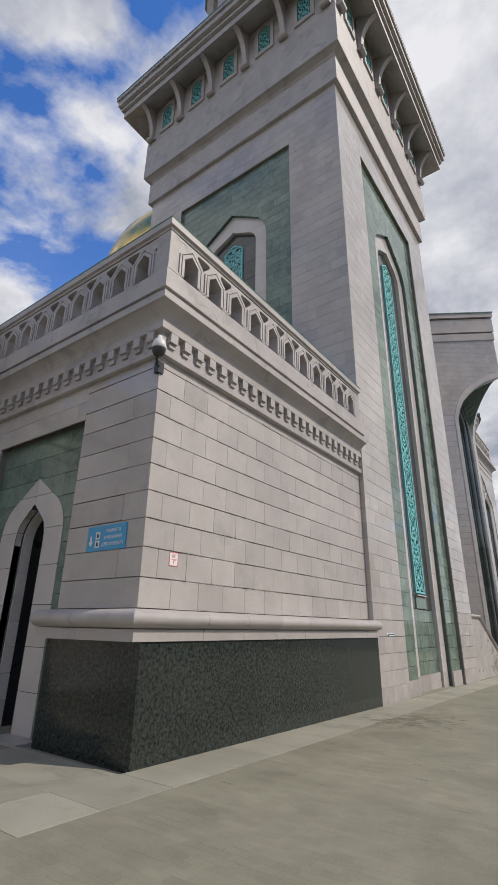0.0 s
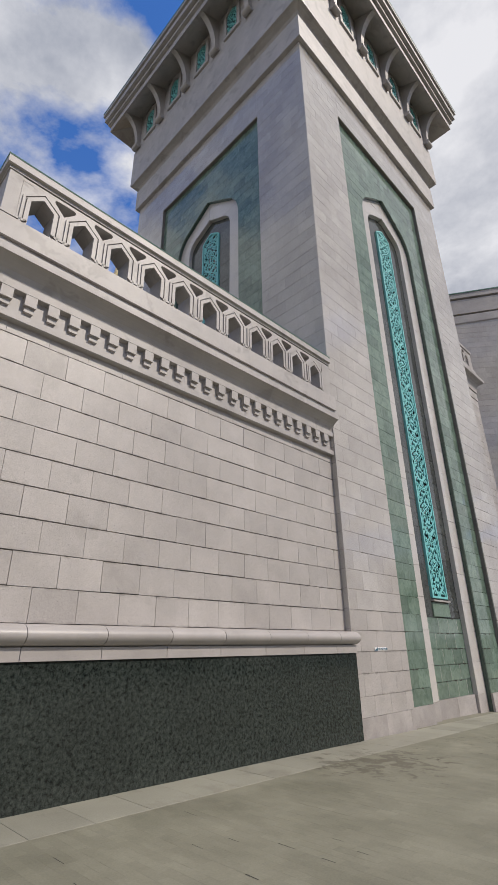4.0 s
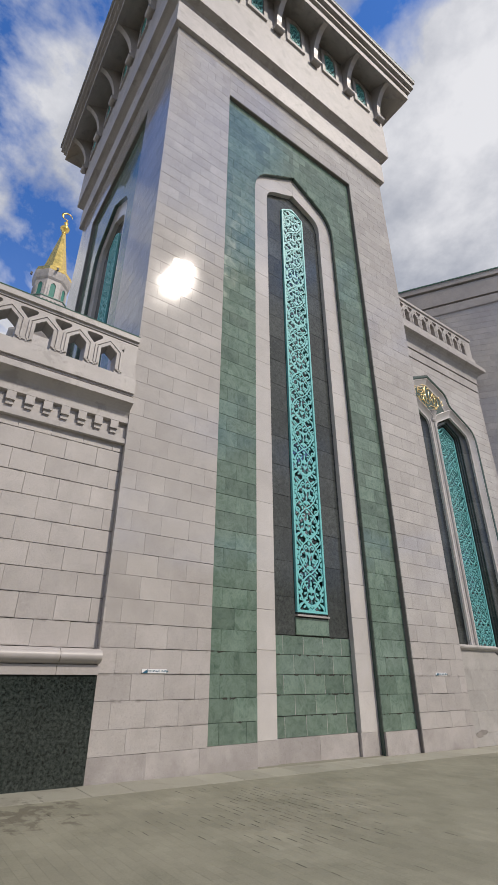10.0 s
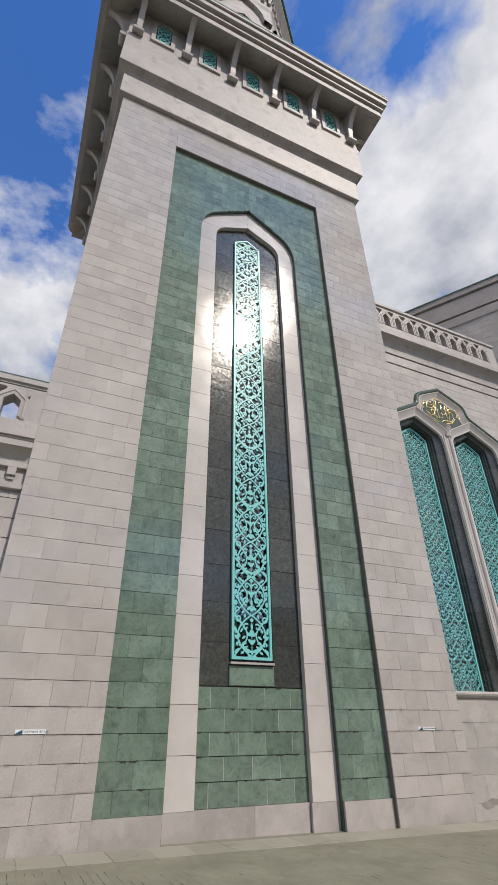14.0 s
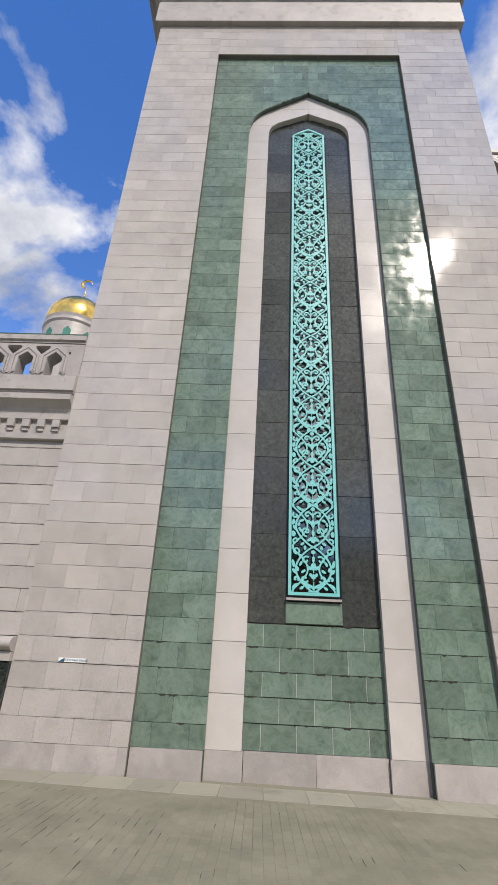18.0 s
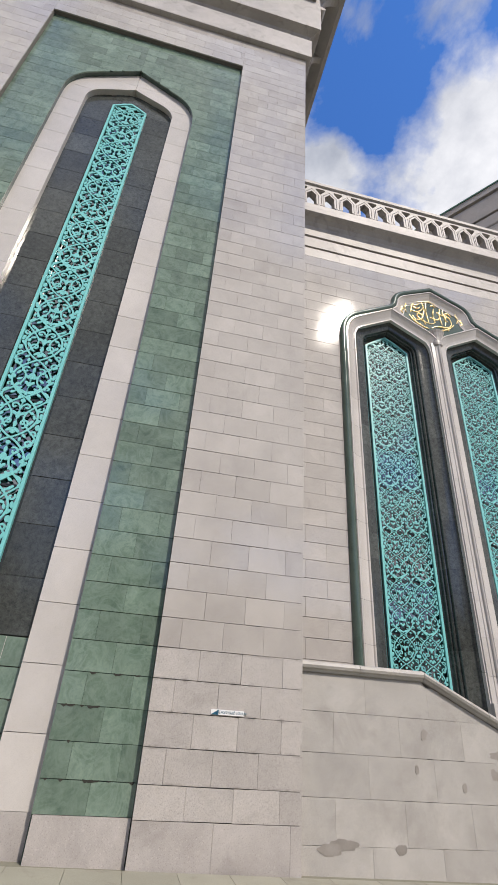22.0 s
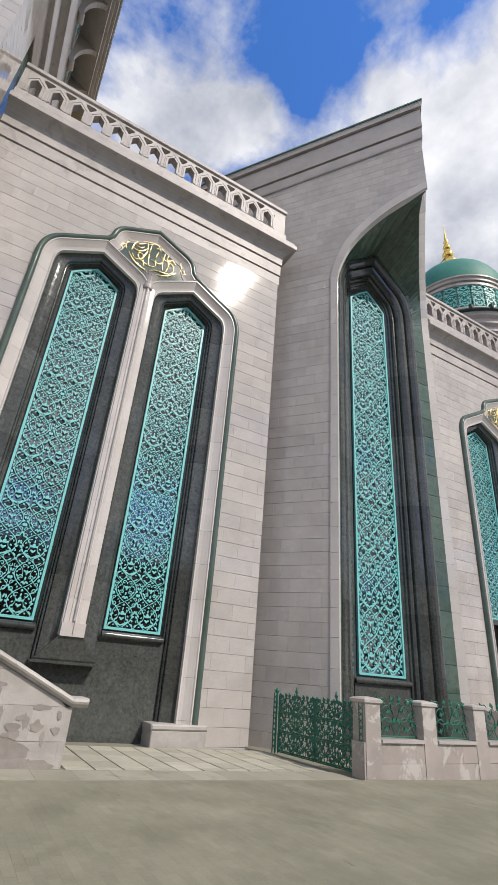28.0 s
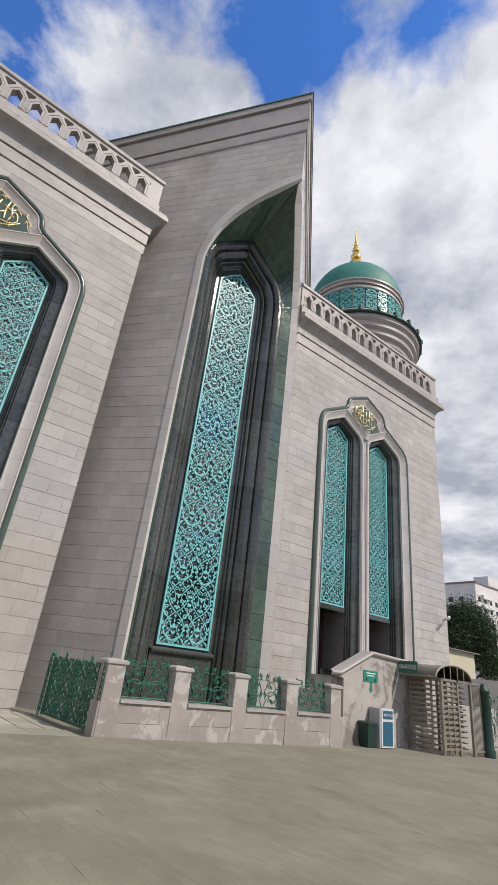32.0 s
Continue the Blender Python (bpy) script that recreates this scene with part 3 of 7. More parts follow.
    # small leaves along the stems
    for x, z, turn in ((0.27, 0.09, 1.0), (0.36, 0.50, -0.4), (0.30, 0.80, -1.0), (0.25, 1.07, 0.9), (0.33, 1.53, 0.3), (0.24, 1.86, -0.9), (0.19, 0.98, 0.0), (0.47, 0.98, 0.0), (0.47, 1.98, 0.0), (0.10, 1.98, 0.0)):
        leaf(x, z, 0.03, 0.055, turn)
    return strokes, leaves


def motif_field(X, Z, w, h):
    strokes, leaves = motif(w, h)
    f = np.full(X.shape, 9.0)
    for pts, t in strokes:
        for x, z in pts:
            for zz in (z - h, z, z + h):
                if -0.2 * h < zz < 1.2 * h:
                    f = np.minimum(f, np.hypot(X - x, Z - zz) - t)
    for x, z, a, b, turn in leaves:
        c, s = math.cos(turn), math.sin(turn)
        for zz in (z - h, z, z + h):
            if -0.2 * h < zz < 1.2 * h:
                p, q = (X - x) * c + (Z - zz) * s, -(X - x) * s + (Z - zz) * c
                f = np.minimum(f, (np.hypot(p / a, q / b) - 1) * min(a, b))
    return f


def screen_mesh(name, w, h, step, mat, th=0.022, peak=None, columns=1, repeat=None, wide=False):
    """One repeat of a pierced screen, w by h; peak: (shoulder, apex) heights at which its pointed top ends."""
    cols, rows = int(round(w / step)) + 1, int(round(h / step)) + 1
    xs, zs = np.linspace(-w / 2, w / 2, cols), np.linspace(0, h, rows)
    XX, Z = np.meshgrid(xs, zs)
    cw = w / columns
    X = np.abs((XX + w / 2) % cw - cw / 2)
    f = motif_field(X, Z % (repeat or h), cw, repeat or h) + (0.0045 if wide else 0.0)
    if peak:
        edge = np.interp(np.abs(XX), [0, 0.225 * w, w / 2], [peak[1], peak[0] + 0.64 * (peak[1] - peak[0]), peak[0]])
        f = np.maximum(f, Z - edge)
    return field_mesh(name, f, -w / 2, 0.0, step, th, mat)


def screen_window(name, label, fr, uc, hw, v0, spring, apex, d, columns, repeat, step=0.015, group="pierced screens", sill=True, wide=False):
    """A tall pointed window: coated glass behind a teal pierced screen in a teal frame."""
    win = tagged(thing(name, label, "window", group), kind="")
    bar = 0.05 + 0.02 * hw
    outline = [(uc - hw, v0), (uc + hw, v0), (uc + hw, spring), (uc + hw * 0.45, spring + 0.62 * (apex - spring)), (uc, apex), (uc - hw * 0.45, spring + 0.62 * (apex - spring)), (uc - hw, spring)]
    part("glass", Shape().slab(fr, outline, d - 0.12, d - 0.075), GLASS, win, "coated window glass that mirrors the sky")
    wide_by = lambda m: [(uc - hw - m, v0 - m), (uc + hw + m, v0 - m), (uc + hw + m, spring + 0.3 * m), (uc + (hw + m) * 0.45, spring + 0.62 * (apex - spring) + m), (uc, apex + 1.1 * m), (uc - (hw + m) * 0.45, spring + 0.62 * (apex - spring) + m), (uc - hw - m, spring + 0.3 * m)]
    # Near-black strip paints the shadow gap between screen and surround.
    part("subframe", Shape().loft([[fr(*p, d - 0.125) for p in wide_by(0.06)], [fr(*p, d - 0.055) for p in wide_by(0.06)], [fr(*p, d - 0.055) for p in wide_by(-0.012)], [fr(*p, d - 0.075) for p in wide_by(-0.012)]], True), DARK, win, "near-black strip standing for the shaded gap round the screen")

    def inset(k):
        m = bar * k
        return [(uc - hw + m, v0 + m), (uc + hw - m, v0 + m), (uc + hw - m, spring - m * 0.3), (uc + (hw - m) * 0.45, spring + 0.62 * (apex - spring) - m), (uc, apex - m * 1.1), (uc - (hw - m) * 0.45, spring + 0.62 * (apex - spring) - m), (uc - hw + m, spring - m * 0.3)]

    rim = Shape()
    o, i = outline, inset(0.9)
    rim.loft([[fr(*p, d - 0.05) for p in o], [fr(*p, d + 0.03) for p in o], [fr(*p, d + 0.03) for p in i], [fr(*p, d - 0.03) for p in i]], True)
    part("screen_frame", rim, TEAL, win)
    wid, hei = 2 * (hw - bar) / columns, spring - v0 - bar
    n = max(1, round(hei / repeat))
    rep = hei / n
    plain = screen_mesh("screen_panel", wid, rep, step, TEAL, columns=2 if wide else 1, wide=wide)
    for c in range(columns):
        u = uc - hw + bar + wid * (c + 0.5)
        for r in range(n):
            part("screen_panel", plain, TEAL, win, m=fr.matrix(u, v0 + bar + r * rep, d))
            if r:
                v = v0 + bar + r * rep
                part("transom", Shape().slab(fr, [(u - wid / 2, v - 0.022), (u + wid / 2, v - 0.022), (u + wid / 2, v + 0.022), (u - wid / 2, v + 0.022)], d - 0.075, d - 0.045), DARK, win)
    crown = screen_mesh("screen_crown", 2 * (hw - bar), apex - spring + 0.04, step, TEAL, peak=(0.06, apex - spring), columns=2 if wide else columns, repeat=rep, wide=wide)
    part("screen_crown", crown, TEAL, win, m=fr.matrix(uc, spring, d))
    if sill:
        part("sill", Shape().slab(fr, [(uc - hw - 0.03, v0 - 0.09), (uc + hw + 0.03, v0 - 0.09), (uc + hw + 0.03, v0 - 0.05), (uc - hw - 0.03, v0 - 0.05)], d - 0.1, d + 0.07), TRIM, win)
    return win


# ---- balustrades and cornices ----


def baluster_mesh(pitch, height, depth, name):
    """One arch of a stone parapet with a slanting eye between its heads, cut through the stone, and two raised borders on both faces."""
    h, p = height, pitch
    hw, sh, ap = 0.255 * p, 0.575 * h, 0.735 * h
    a = [(hw, 0.0), (hw, sh), (0.0, ap)]
    run = math.hypot(hw, ap - sh)
    A = lambda v: float(np.interp(v, [q[1] for q in a], [q[0] for q in a], right=0.0))
    hole = [(0.0, 0.67 * h), (0.05 * p, 0.71 * h), (0.225 * p, 0.84 * h), (0.255 * p, 0.88 * h), (0.25 * p, 0.915 * h), (0.21 * p, 0.935 * h), (0.0, 0.94 * h)]
    D = lambda v: float(np.interp(v, [q[1] for q in hole], [q[0] for q in hole], left=0.0, right=0.0))
    lv = sorted({0.0, 0.3 * h, h, 0.6 * h, 0.8 * h, 0.97 * h, *[q[1] for q in a], *[q[1] for q in hole]})
    s = Shape()
    top, foot = depth / 2, -depth / 2
    for side in (1, -1):
        for d in (top, foot):
            s.loft([[(side * A(v), v, d) for v in lv], [(side * (p / 2 - D(v)), v, d) for v in lv]])
        s.loft([[(side * A(v), v, d) for v in lv if v <= ap] for d in (top, foot)])
        hv = [v for v in lv if 0.67 * h <= v <= 0.94 * h]
        s.loft([[(side * (p / 2 - D(v)), v, d) for v in hv] for d in (top, foot)])
        for face in (1, -1):
            for near, wide, out in ((0.004, 0.056, 0.022), (0.080, 0.034, 0.022)):
                near, wide = near * p / 0.6, wide * p / 0.6
                line = lambda k: [(p / 2, 0.14 * h - k * 0.7), (min(hw + k, p / 2), 0.14 * h - k * 0.7), (min(hw + k, p / 2), sh + k * (run - ap + sh) / hw), (0.0, ap + k * run / hw)]
                i, o = line(near), line(near + wide)
                if near > 0.07:
                    i, o = i[1:], o[1:]
                d0, d1 = face * top, face * (top + out)
                s.loft([[(side * x, v, d0) for x, v in i], [(side * x, v, d1) for x, v in i], [(side * x, v, d1) for x, v in o], [(side * x, v, d0) for x, v in o]])
    return s.mesh(name)


def balustrade(parent, fr, u0, u1, v0, v1, pitch, depth=0.2, d=-0.05, ends=(0.25, 0.25)):
    n = max(1, round((u1 - u0 - sum(ends)) / pitch))
    p = (u1 - u0 - sum(ends)) / n
    me = baluster_mesh(p, v1 - v0, depth, "parapet_arch")
    for i in range(n):
        part("parapet_arch", me, RAIL, parent, m=fr.matrix(u0 + ends[0] + p * (i + 0.5), v0, d))
    h = v1 - v0
    for a, b in ((u0 + ends[0] + 0.002, u0 + ends[0] + 0.27 * p), (u1 - ends[1] - 0.27 * p, u1 - ends[1] - 0.002)):
        part("parapet_filler", Shape().slab(fr, [(a, v0 + 0.66 * h), (b, v0 + 0.78 * h), (b, v0 + 0.96 * h), (a, v0 + 0.96 * h)], d - depth / 2 + 0.004, d + depth / 2 - 0.004, True), RAIL, parent)
    for a, b in ((u0, u0 + ends[0]), (u1 - ends[1], u1)):
        if b - a > 0.02:
            part("parapet_pier", Shape().slab(fr, [(a, v0), (b, v0), (b, v1), (a, v1)], d - depth / 2, d + depth / 2, True), RAIL, parent)


def dentils(parent, fr, u0, u1, v, pitch, d):
    """Hanging stepped teeth under a cornice, flush with the fillet above them."""
    n = max(1, round((u1 - u0) / pitch))
    p = (u1 - u0) / n
    me = Shape()
    for x, z0, z1, e in ((0.25, -0.02, 0.15, 0.086), (0.20, -0.10, -0.02, 0.048)):
        me.slab(LOCAL, [(-x * p, z0), (x * p, z0), (x * p, z1), (-x * p, z1)], 0, e, True)
    me = me.mesh("tooth")
    for i in range(n):
        part("tooth", me, RAIL if parent.name == "cornice_low" else TRIM, parent, m=fr.matrix(u0 + p * (i + 0.5), v, d))

# ---- ground ----
s = Shape()
ys = [-600, -30, 0, 30, 70, 600]
xs = [-600, -60, 60, 600]
grid = [[s.pts([(x, y, ground_z(y) - 0.03)])[0] for x in xs] for y in ys]
for a, b in zip(grid, grid[1:]):
    for i in range(3):
        s.idx([a[i], a[i + 1], b[i + 1], b[i]])
setting("ground", s, EARTH, "wide sandy grey ground under the square", "ground")

# ---- minaret tower ----
TX, TY0, TY1 = -4.70, 11.45, 21.20
TC, TH = 16.325, 4.875
TCX = TX - TH
SQUARE = [(TX - 2 * TH, TY0), (TX, TY0), (TX, TY1), (TX - 2 * TH, TY1)]
COURSE = 0.387


def tower_face(name, fr, uc, singles, low, label):
    """One side of the tower: ashlar corners, and a stepped recess of green marble, a pale arch, slate and a pierced window."""
    wall = setting(name, Shape().slab(fr, [(uc - 4.87, -0.6), (uc + 4.87, -0.6), (uc + 4.87, 21.0), (uc - 4.87, 21.0)], -0.62, -0.50), JOINT, label, "wall")
    out, inn = arch(1.70, 15.35, 17.25), arch(1.14, 15.45, 16.42)
    f0, f1, top = 0.36, 0.698, 19.05
    z0 = ground_z(TC) - 0.25
    for a, b in ((-4.875, -2.83), (2.83, 4.875)):
        part("wall_core", Shape().slab(fr, [(uc + a + 0.004, -0.6), (uc + b - 0.004, -0.6), (uc + b - 0.004, 20.75), (uc + a + 0.004, 20.75)], -0.5, -0.03), JOINT, wall)
        ashlar(fr, wall, uc + a, uc + b, f0, f1, 0.35, 0.585, FLAMED, singles=singles, d=-0.03, foot=low, joint=0.0072)
        ashlar(fr, wall, uc + a, uc + b, f1, 2.222, COURSE, 0.585, FLAMED, singles=singles, d=-0.03, foot=low, joint=0.0072, phase=1)
        ashlar(fr, wall, uc + a, uc + b, 2.222, 20.75, COURSE, 0.585, GRANITE, singles=singles, d=-0.03, foot=low, phase=1)
        if low < 0.3:
            ashlar(fr, wall, uc + a, uc + b, z0, f0, 0.6, 0.95, PLINTH, d=-0.03)
    part("wall_core", Shape().slab(fr, [(uc - 2.83, top), (uc + 2.83, top), (uc + 2.83, 20.75), (uc - 2.83, 20.75)], -0.5, -0.03), JOINT, wall)
    ashlar(fr, wall, uc - 2.83, uc + 2.83, top, 20.75, COURSE, 0.585, GRANITE, singles=singles, d=-0.03)
    ho, hi = half_width(out), half_width(inn)
    zs = [-0.6] + [15.2 + 0.06 * i for i in range(35)] + [top]
    for side in (1, -1):
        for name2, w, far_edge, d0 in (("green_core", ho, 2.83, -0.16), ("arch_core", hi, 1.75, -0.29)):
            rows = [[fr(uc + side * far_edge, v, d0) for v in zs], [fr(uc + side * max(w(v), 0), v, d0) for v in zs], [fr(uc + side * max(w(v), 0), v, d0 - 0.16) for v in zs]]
            part(name2, Shape().loft(rows), DARKER_GREEN if w is ho else WHITE, wall)
    part("recess_back", Shape().slab(fr, [(uc - 1.3, -0.6), (uc + 1.3, -0.6), (uc + 1.3, 17.0), (uc - 1.3, 17.0)], -0.60, -0.48), JOINT, wall)
    for a, b, turn_ in ((1.70, 2.83, 1), (-2.83, -1.70, 0)):
        ashlar(fr, wall, uc + a, uc + b, f0, f1, 0.35, 0.59, GREEN, d=-0.16, name="marble_tile", singles=singles, foot=low, phase=1 - turn_)
        ashlar(fr, wall, uc + a, uc + b, f1, 15.3, COURSE, 0.59, GREEN, d=-0.16, name="marble_tile", singles=singles, foot=low, phase=turn_)
    ashlar(fr, wall, uc, uc + 2.83, 15.3, top, COURSE, 0.59, GREEN, lo=lambda v: uc + max(ho(v), 0), d=-0.16, name="marble_tile", singles=singles)
    ashlar(fr, wall, uc - 2.83, uc, 15.3, top, COURSE, 0.59, GREEN, hi=lambda v: uc - max(ho(v), 0), d=-0.16, name="marble_tile", singles=singles)
    band(fr, wall, out, inn, uc, max(f0, low), 0.775, WHITE, 0.03, -0.29)
    for a, b in ((1.12, 1.70), (-1.70, -1.12)):
        if low < 0.3:
            part("plinth_stone", Shape().slab(fr, [(uc + a, z0), (uc + b, z0), (uc + b, f0), (uc + a, f0)], -0.4, -0.26), PLINTH, wall)
    if low < 0.3:
        for a, b in ((1.72, 2.82), (-2.82, -1.72)):
            part("plinth_stone", Shape().slab(fr, [(uc + a, z0), (uc + b, z0), (uc + b, f0), (uc + a, f0)], -0.4, -0.10), PLINTH, wall)
        for a, b in ((-1.11, 0.0), (0.006, 1.11)):
            part("plinth_stone", Shape().slab(fr, [(uc + a, z0), (uc + b, z0), (uc + b, f0), (uc + a, f0)], -0.42, -0.33), PLINTH, wall)
        ashlar(fr, wall, uc - 1.14, uc + 1.14, f0, 2.22, 0.372, 0.565, GREEN, d=-0.42, name="marble_tile", th=0.04, joint=0.008, shift=0.5, phase=1)
        for r in range(5):
            v0, v1 = f0 + 0.372 * r + 0.008, f0 + 0.372 * (r + 1) - 0.008
            for k in range(4):
                u = uc - 1.14 + 0.565 * (k + (1.0 if r % 2 else 0.5))
                if u < uc + 1.05:
                    part("mortar_line", Shape().slab(fr, [(u - 0.0035, v0), (u + 0.0035, v0), (u + 0.0035, v1), (u - 0.0035, v1)], -0.385, -0.3785), TRIM, wall)
        part("apron_tile", Shape().slab(fr, [(uc - 0.49, 2.24), (uc + 0.49, 2.24), (uc + 0.49, 2.60), (uc - 0.49, 2.60)], -0.42, -0.36, chamfer=0.01), GREEN, wall)
    for a, b in ((0.49, 1.14), (-1.14, -0.49)):
        ashlar(fr, wall, uc + a, uc + b, max(2.23, low), 15.5, 0.775, 0.8, SLATE, d=-0.42, name="slate_panel", joint=0.006, th=0.03, shift=0.0)
    ashlar(fr, wall, uc - 1.14, uc + 1.14, 15.5, 16.42, 0.46, 1.14, SLATE, lo=lambda v: uc - max(hi(v), 0), hi=lambda v: uc + max(hi(v), 0), d=-0.425, name="slate_panel", joint=0.006, th=0.02, singles=0)
    screen_window("screen_window", "tall narrow pointed window behind a teal pierced arabesque screen", fr, uc, 0.45, max(2.71, low), 15.55, 15.84, -0.37, 1, 1.60, step=0.0125, sill=low < 0.3)
    return wall


FRONT = Frame((TX, 0), (0, 1), (1, 0))
SOUTH = Frame((0, TY0), (1, 0), (0, -1))
NORTH = Frame((0, TY1), (-1, 0), (0, 1))
tower_face("wall_tower_front", FRONT, TC, 25.0, -1.0, "pale granite tower wall with a green marble recess")
tower_face("wall_tower_side", SOUTH, TCX, 25.0, 6.0, "pale granite tower side above the low roof")
tower_face("wall_tower_far_side", NORTH, -TCX, 0.0, 12.0, "pale granite tower side above the wing")
ashlar(NORTH, bpy.data.objects["wall_tower_far_side"], 4.7, 7.6, -0.3, 12.0, COURSE, 0.49, GRANITE, d=-0.03, singles=0)
setting("wall_tower_back", Shape().box((TX - 2 * TH - 0.3, TY0 + 0.3, -0.5), (TX - 2 * TH + 0.2, TY1 - 0.3, 27)), GRANITE, "plain granite back wall of the tower", "wall")

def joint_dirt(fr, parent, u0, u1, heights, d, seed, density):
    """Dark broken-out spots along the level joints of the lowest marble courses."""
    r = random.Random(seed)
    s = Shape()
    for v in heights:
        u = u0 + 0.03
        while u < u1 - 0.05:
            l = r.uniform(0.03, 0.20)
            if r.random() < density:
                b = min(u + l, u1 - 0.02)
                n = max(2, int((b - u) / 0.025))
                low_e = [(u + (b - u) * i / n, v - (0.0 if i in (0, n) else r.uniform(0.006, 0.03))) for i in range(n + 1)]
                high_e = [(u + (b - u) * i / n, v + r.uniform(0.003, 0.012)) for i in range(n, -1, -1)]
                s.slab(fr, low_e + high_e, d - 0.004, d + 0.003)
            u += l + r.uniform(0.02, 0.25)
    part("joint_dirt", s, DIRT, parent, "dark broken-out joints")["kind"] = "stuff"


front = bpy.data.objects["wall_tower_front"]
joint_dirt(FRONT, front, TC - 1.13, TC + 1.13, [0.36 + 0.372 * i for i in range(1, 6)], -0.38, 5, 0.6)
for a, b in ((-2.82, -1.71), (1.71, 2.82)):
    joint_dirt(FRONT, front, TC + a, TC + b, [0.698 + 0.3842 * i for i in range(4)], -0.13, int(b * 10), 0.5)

crown = setting("tower_crown", Shape().sweep([(-0.3, 20.72), (0.15, 20.72), (0.16, 20.76), (0.16, 21.9), (-0.1, 21.94)], SQUARE, True), RAIL, "stepped granite crown of the tower with brackets and small windows", "cornice")
part("frieze", Shape().sweep([(-0.1, 21.9), (0.07, 21.92), (0.07, 22.12), (0.14, 22.22), (0.30, 22.29), (0.41, 22.31), (0.42, 22.36), (0.42, 24.62), (0.41, 24.68), (0.40, 24.7), (0.40, 27.0), (-0.3, 27.05)], SQUARE, True), RAIL, crown)
part("eave", Shape().sweep([(0.25, 26.98), (1.32, 26.38), (1.40, 26.34), (1.40, 26.70), (1.32, 26.71), (1.32, 26.80), (1.52, 26.82), (1.52, 26.98), (1.43, 26.99), (1.43, 27.09), (1.66, 27.11), (1.66, 27.42), (1.60, 27.43), (1.60, 27.49), (1.74, 27.5), (1.74, 27.68), (0.2, 28.1), (-1.2, 28.2)], SQUARE, True), RAIL, crown)
part("roof_edge", Shape().sweep([(1.60, 27.69), (1.75, 27.69), (1.75, 27.78), (1.60, 27.80)], SQUARE, True), COPPER, crown, "green metal edge of the eave")
br = Shape()
prof = [(0.0, 0.0), (0.12, -0.02), (0.16, 0.25)]
for i in range(9):
    t = i / 8 * math.pi / 2
    prof.append((0.20 + 0.72 * (1 - math.cos(t)), 0.35 + 1.35 * math.sin(t)))
prof += [(0.92, 1.85), (0.0, 2.32)]
for w in (-0.11, 0.11):
    pts = [(w, v, d) for d, v in prof]
    br.face(pts if w > 0 else pts[::-1])
br.loft([[(-0.11, v, d) for d, v in prof], [(0.11, v, d) for d, v in prof]], False)
br.loft([[(-0.19, -0.03, 0.0), (-0.19, -0.03, 0.2), (0.19, -0.03, 0.2), (0.19, -0.03, 0.0)], [(-0.19, 0.1, 0.0), (-0.19, 0.1, 0.23), (0.19, 0.1, 0.23), (0.19, 0.1, 0.0)]], True)
br.face([(-0.19, -0.03, 0.0), (-0.19, -0.03, 0.2), (0.19, -0.03, 0.2), (0.19, -0.03, 0.0)][::-1])
rolls = [[(w, 0.03 + 0.13 * math.sin(a), 0.17 + 0.13 * math.cos(a)) for a in [2 * math.pi * i / 12 for i in range(12)]] for w in (-0.21, 0.21)]
br.loft(rolls, True, True).face(rolls[0][::-1]).face(rolls[1])
bracket = br.mesh("bracket")
small = screen_mesh("small_screen", 0.58, 1.5, 0.03, TEAL, peak=(1.3, 1.5))
for fr, uc in ((FRONT, TC), (SOUTH, TCX), (NORTH, -TCX)):
    for i in range(6):
        part("bracket", bracket, TRIM, crown, m=fr.matrix(uc - 4.93 + 1.972 * i, 24.66, 0.39))
    for i in range(5):
        u = uc - 3.944 + 1.972 * i
        win = part("small_window", Shape().slab(fr, [(u - 0.34, 24.95), (u + 0.34, 24.95), (u + 0.34, 26.33), (u, 26.62), (u - 0.34, 26.33)], 0.3, 0.415), DARKPANE, crown, "small dark window behind a green screen")
        rim = [(u - 0.48, 24.8), (u + 0.48, 24.8), (u + 0.48, 26.44), (u + 0.25, 26.68), (u, 26.78), (u - 0.25, 26.68), (u - 0.48, 26.44)]
        rin = [(u - 0.31, 24.98), (u + 0.31, 24.98), (u + 0.31, 26.30), (u + 0.19, 26.44), (u, 26.56), (u - 0.19, 26.44), (u - 0.31, 26.30)]
        part("window_frame", Shape().loft([[fr(*p, 0.39) for p in rim], [fr(*p, 0.48) for p in rim], [fr(*p, 0.48) for p in rin], [fr(*p, 0.412) for p in rin]], True), TRIM, win)
        part("screen", small, IRON, win, m=fr.matrix(u, 24.99, 0.44))

# ---- minaret upper stages ----


def octagon(s, prof, c, turn=math.pi / 8):
    return s.revolve(prof, (c[0], c[1], 0), 8, False, turn)


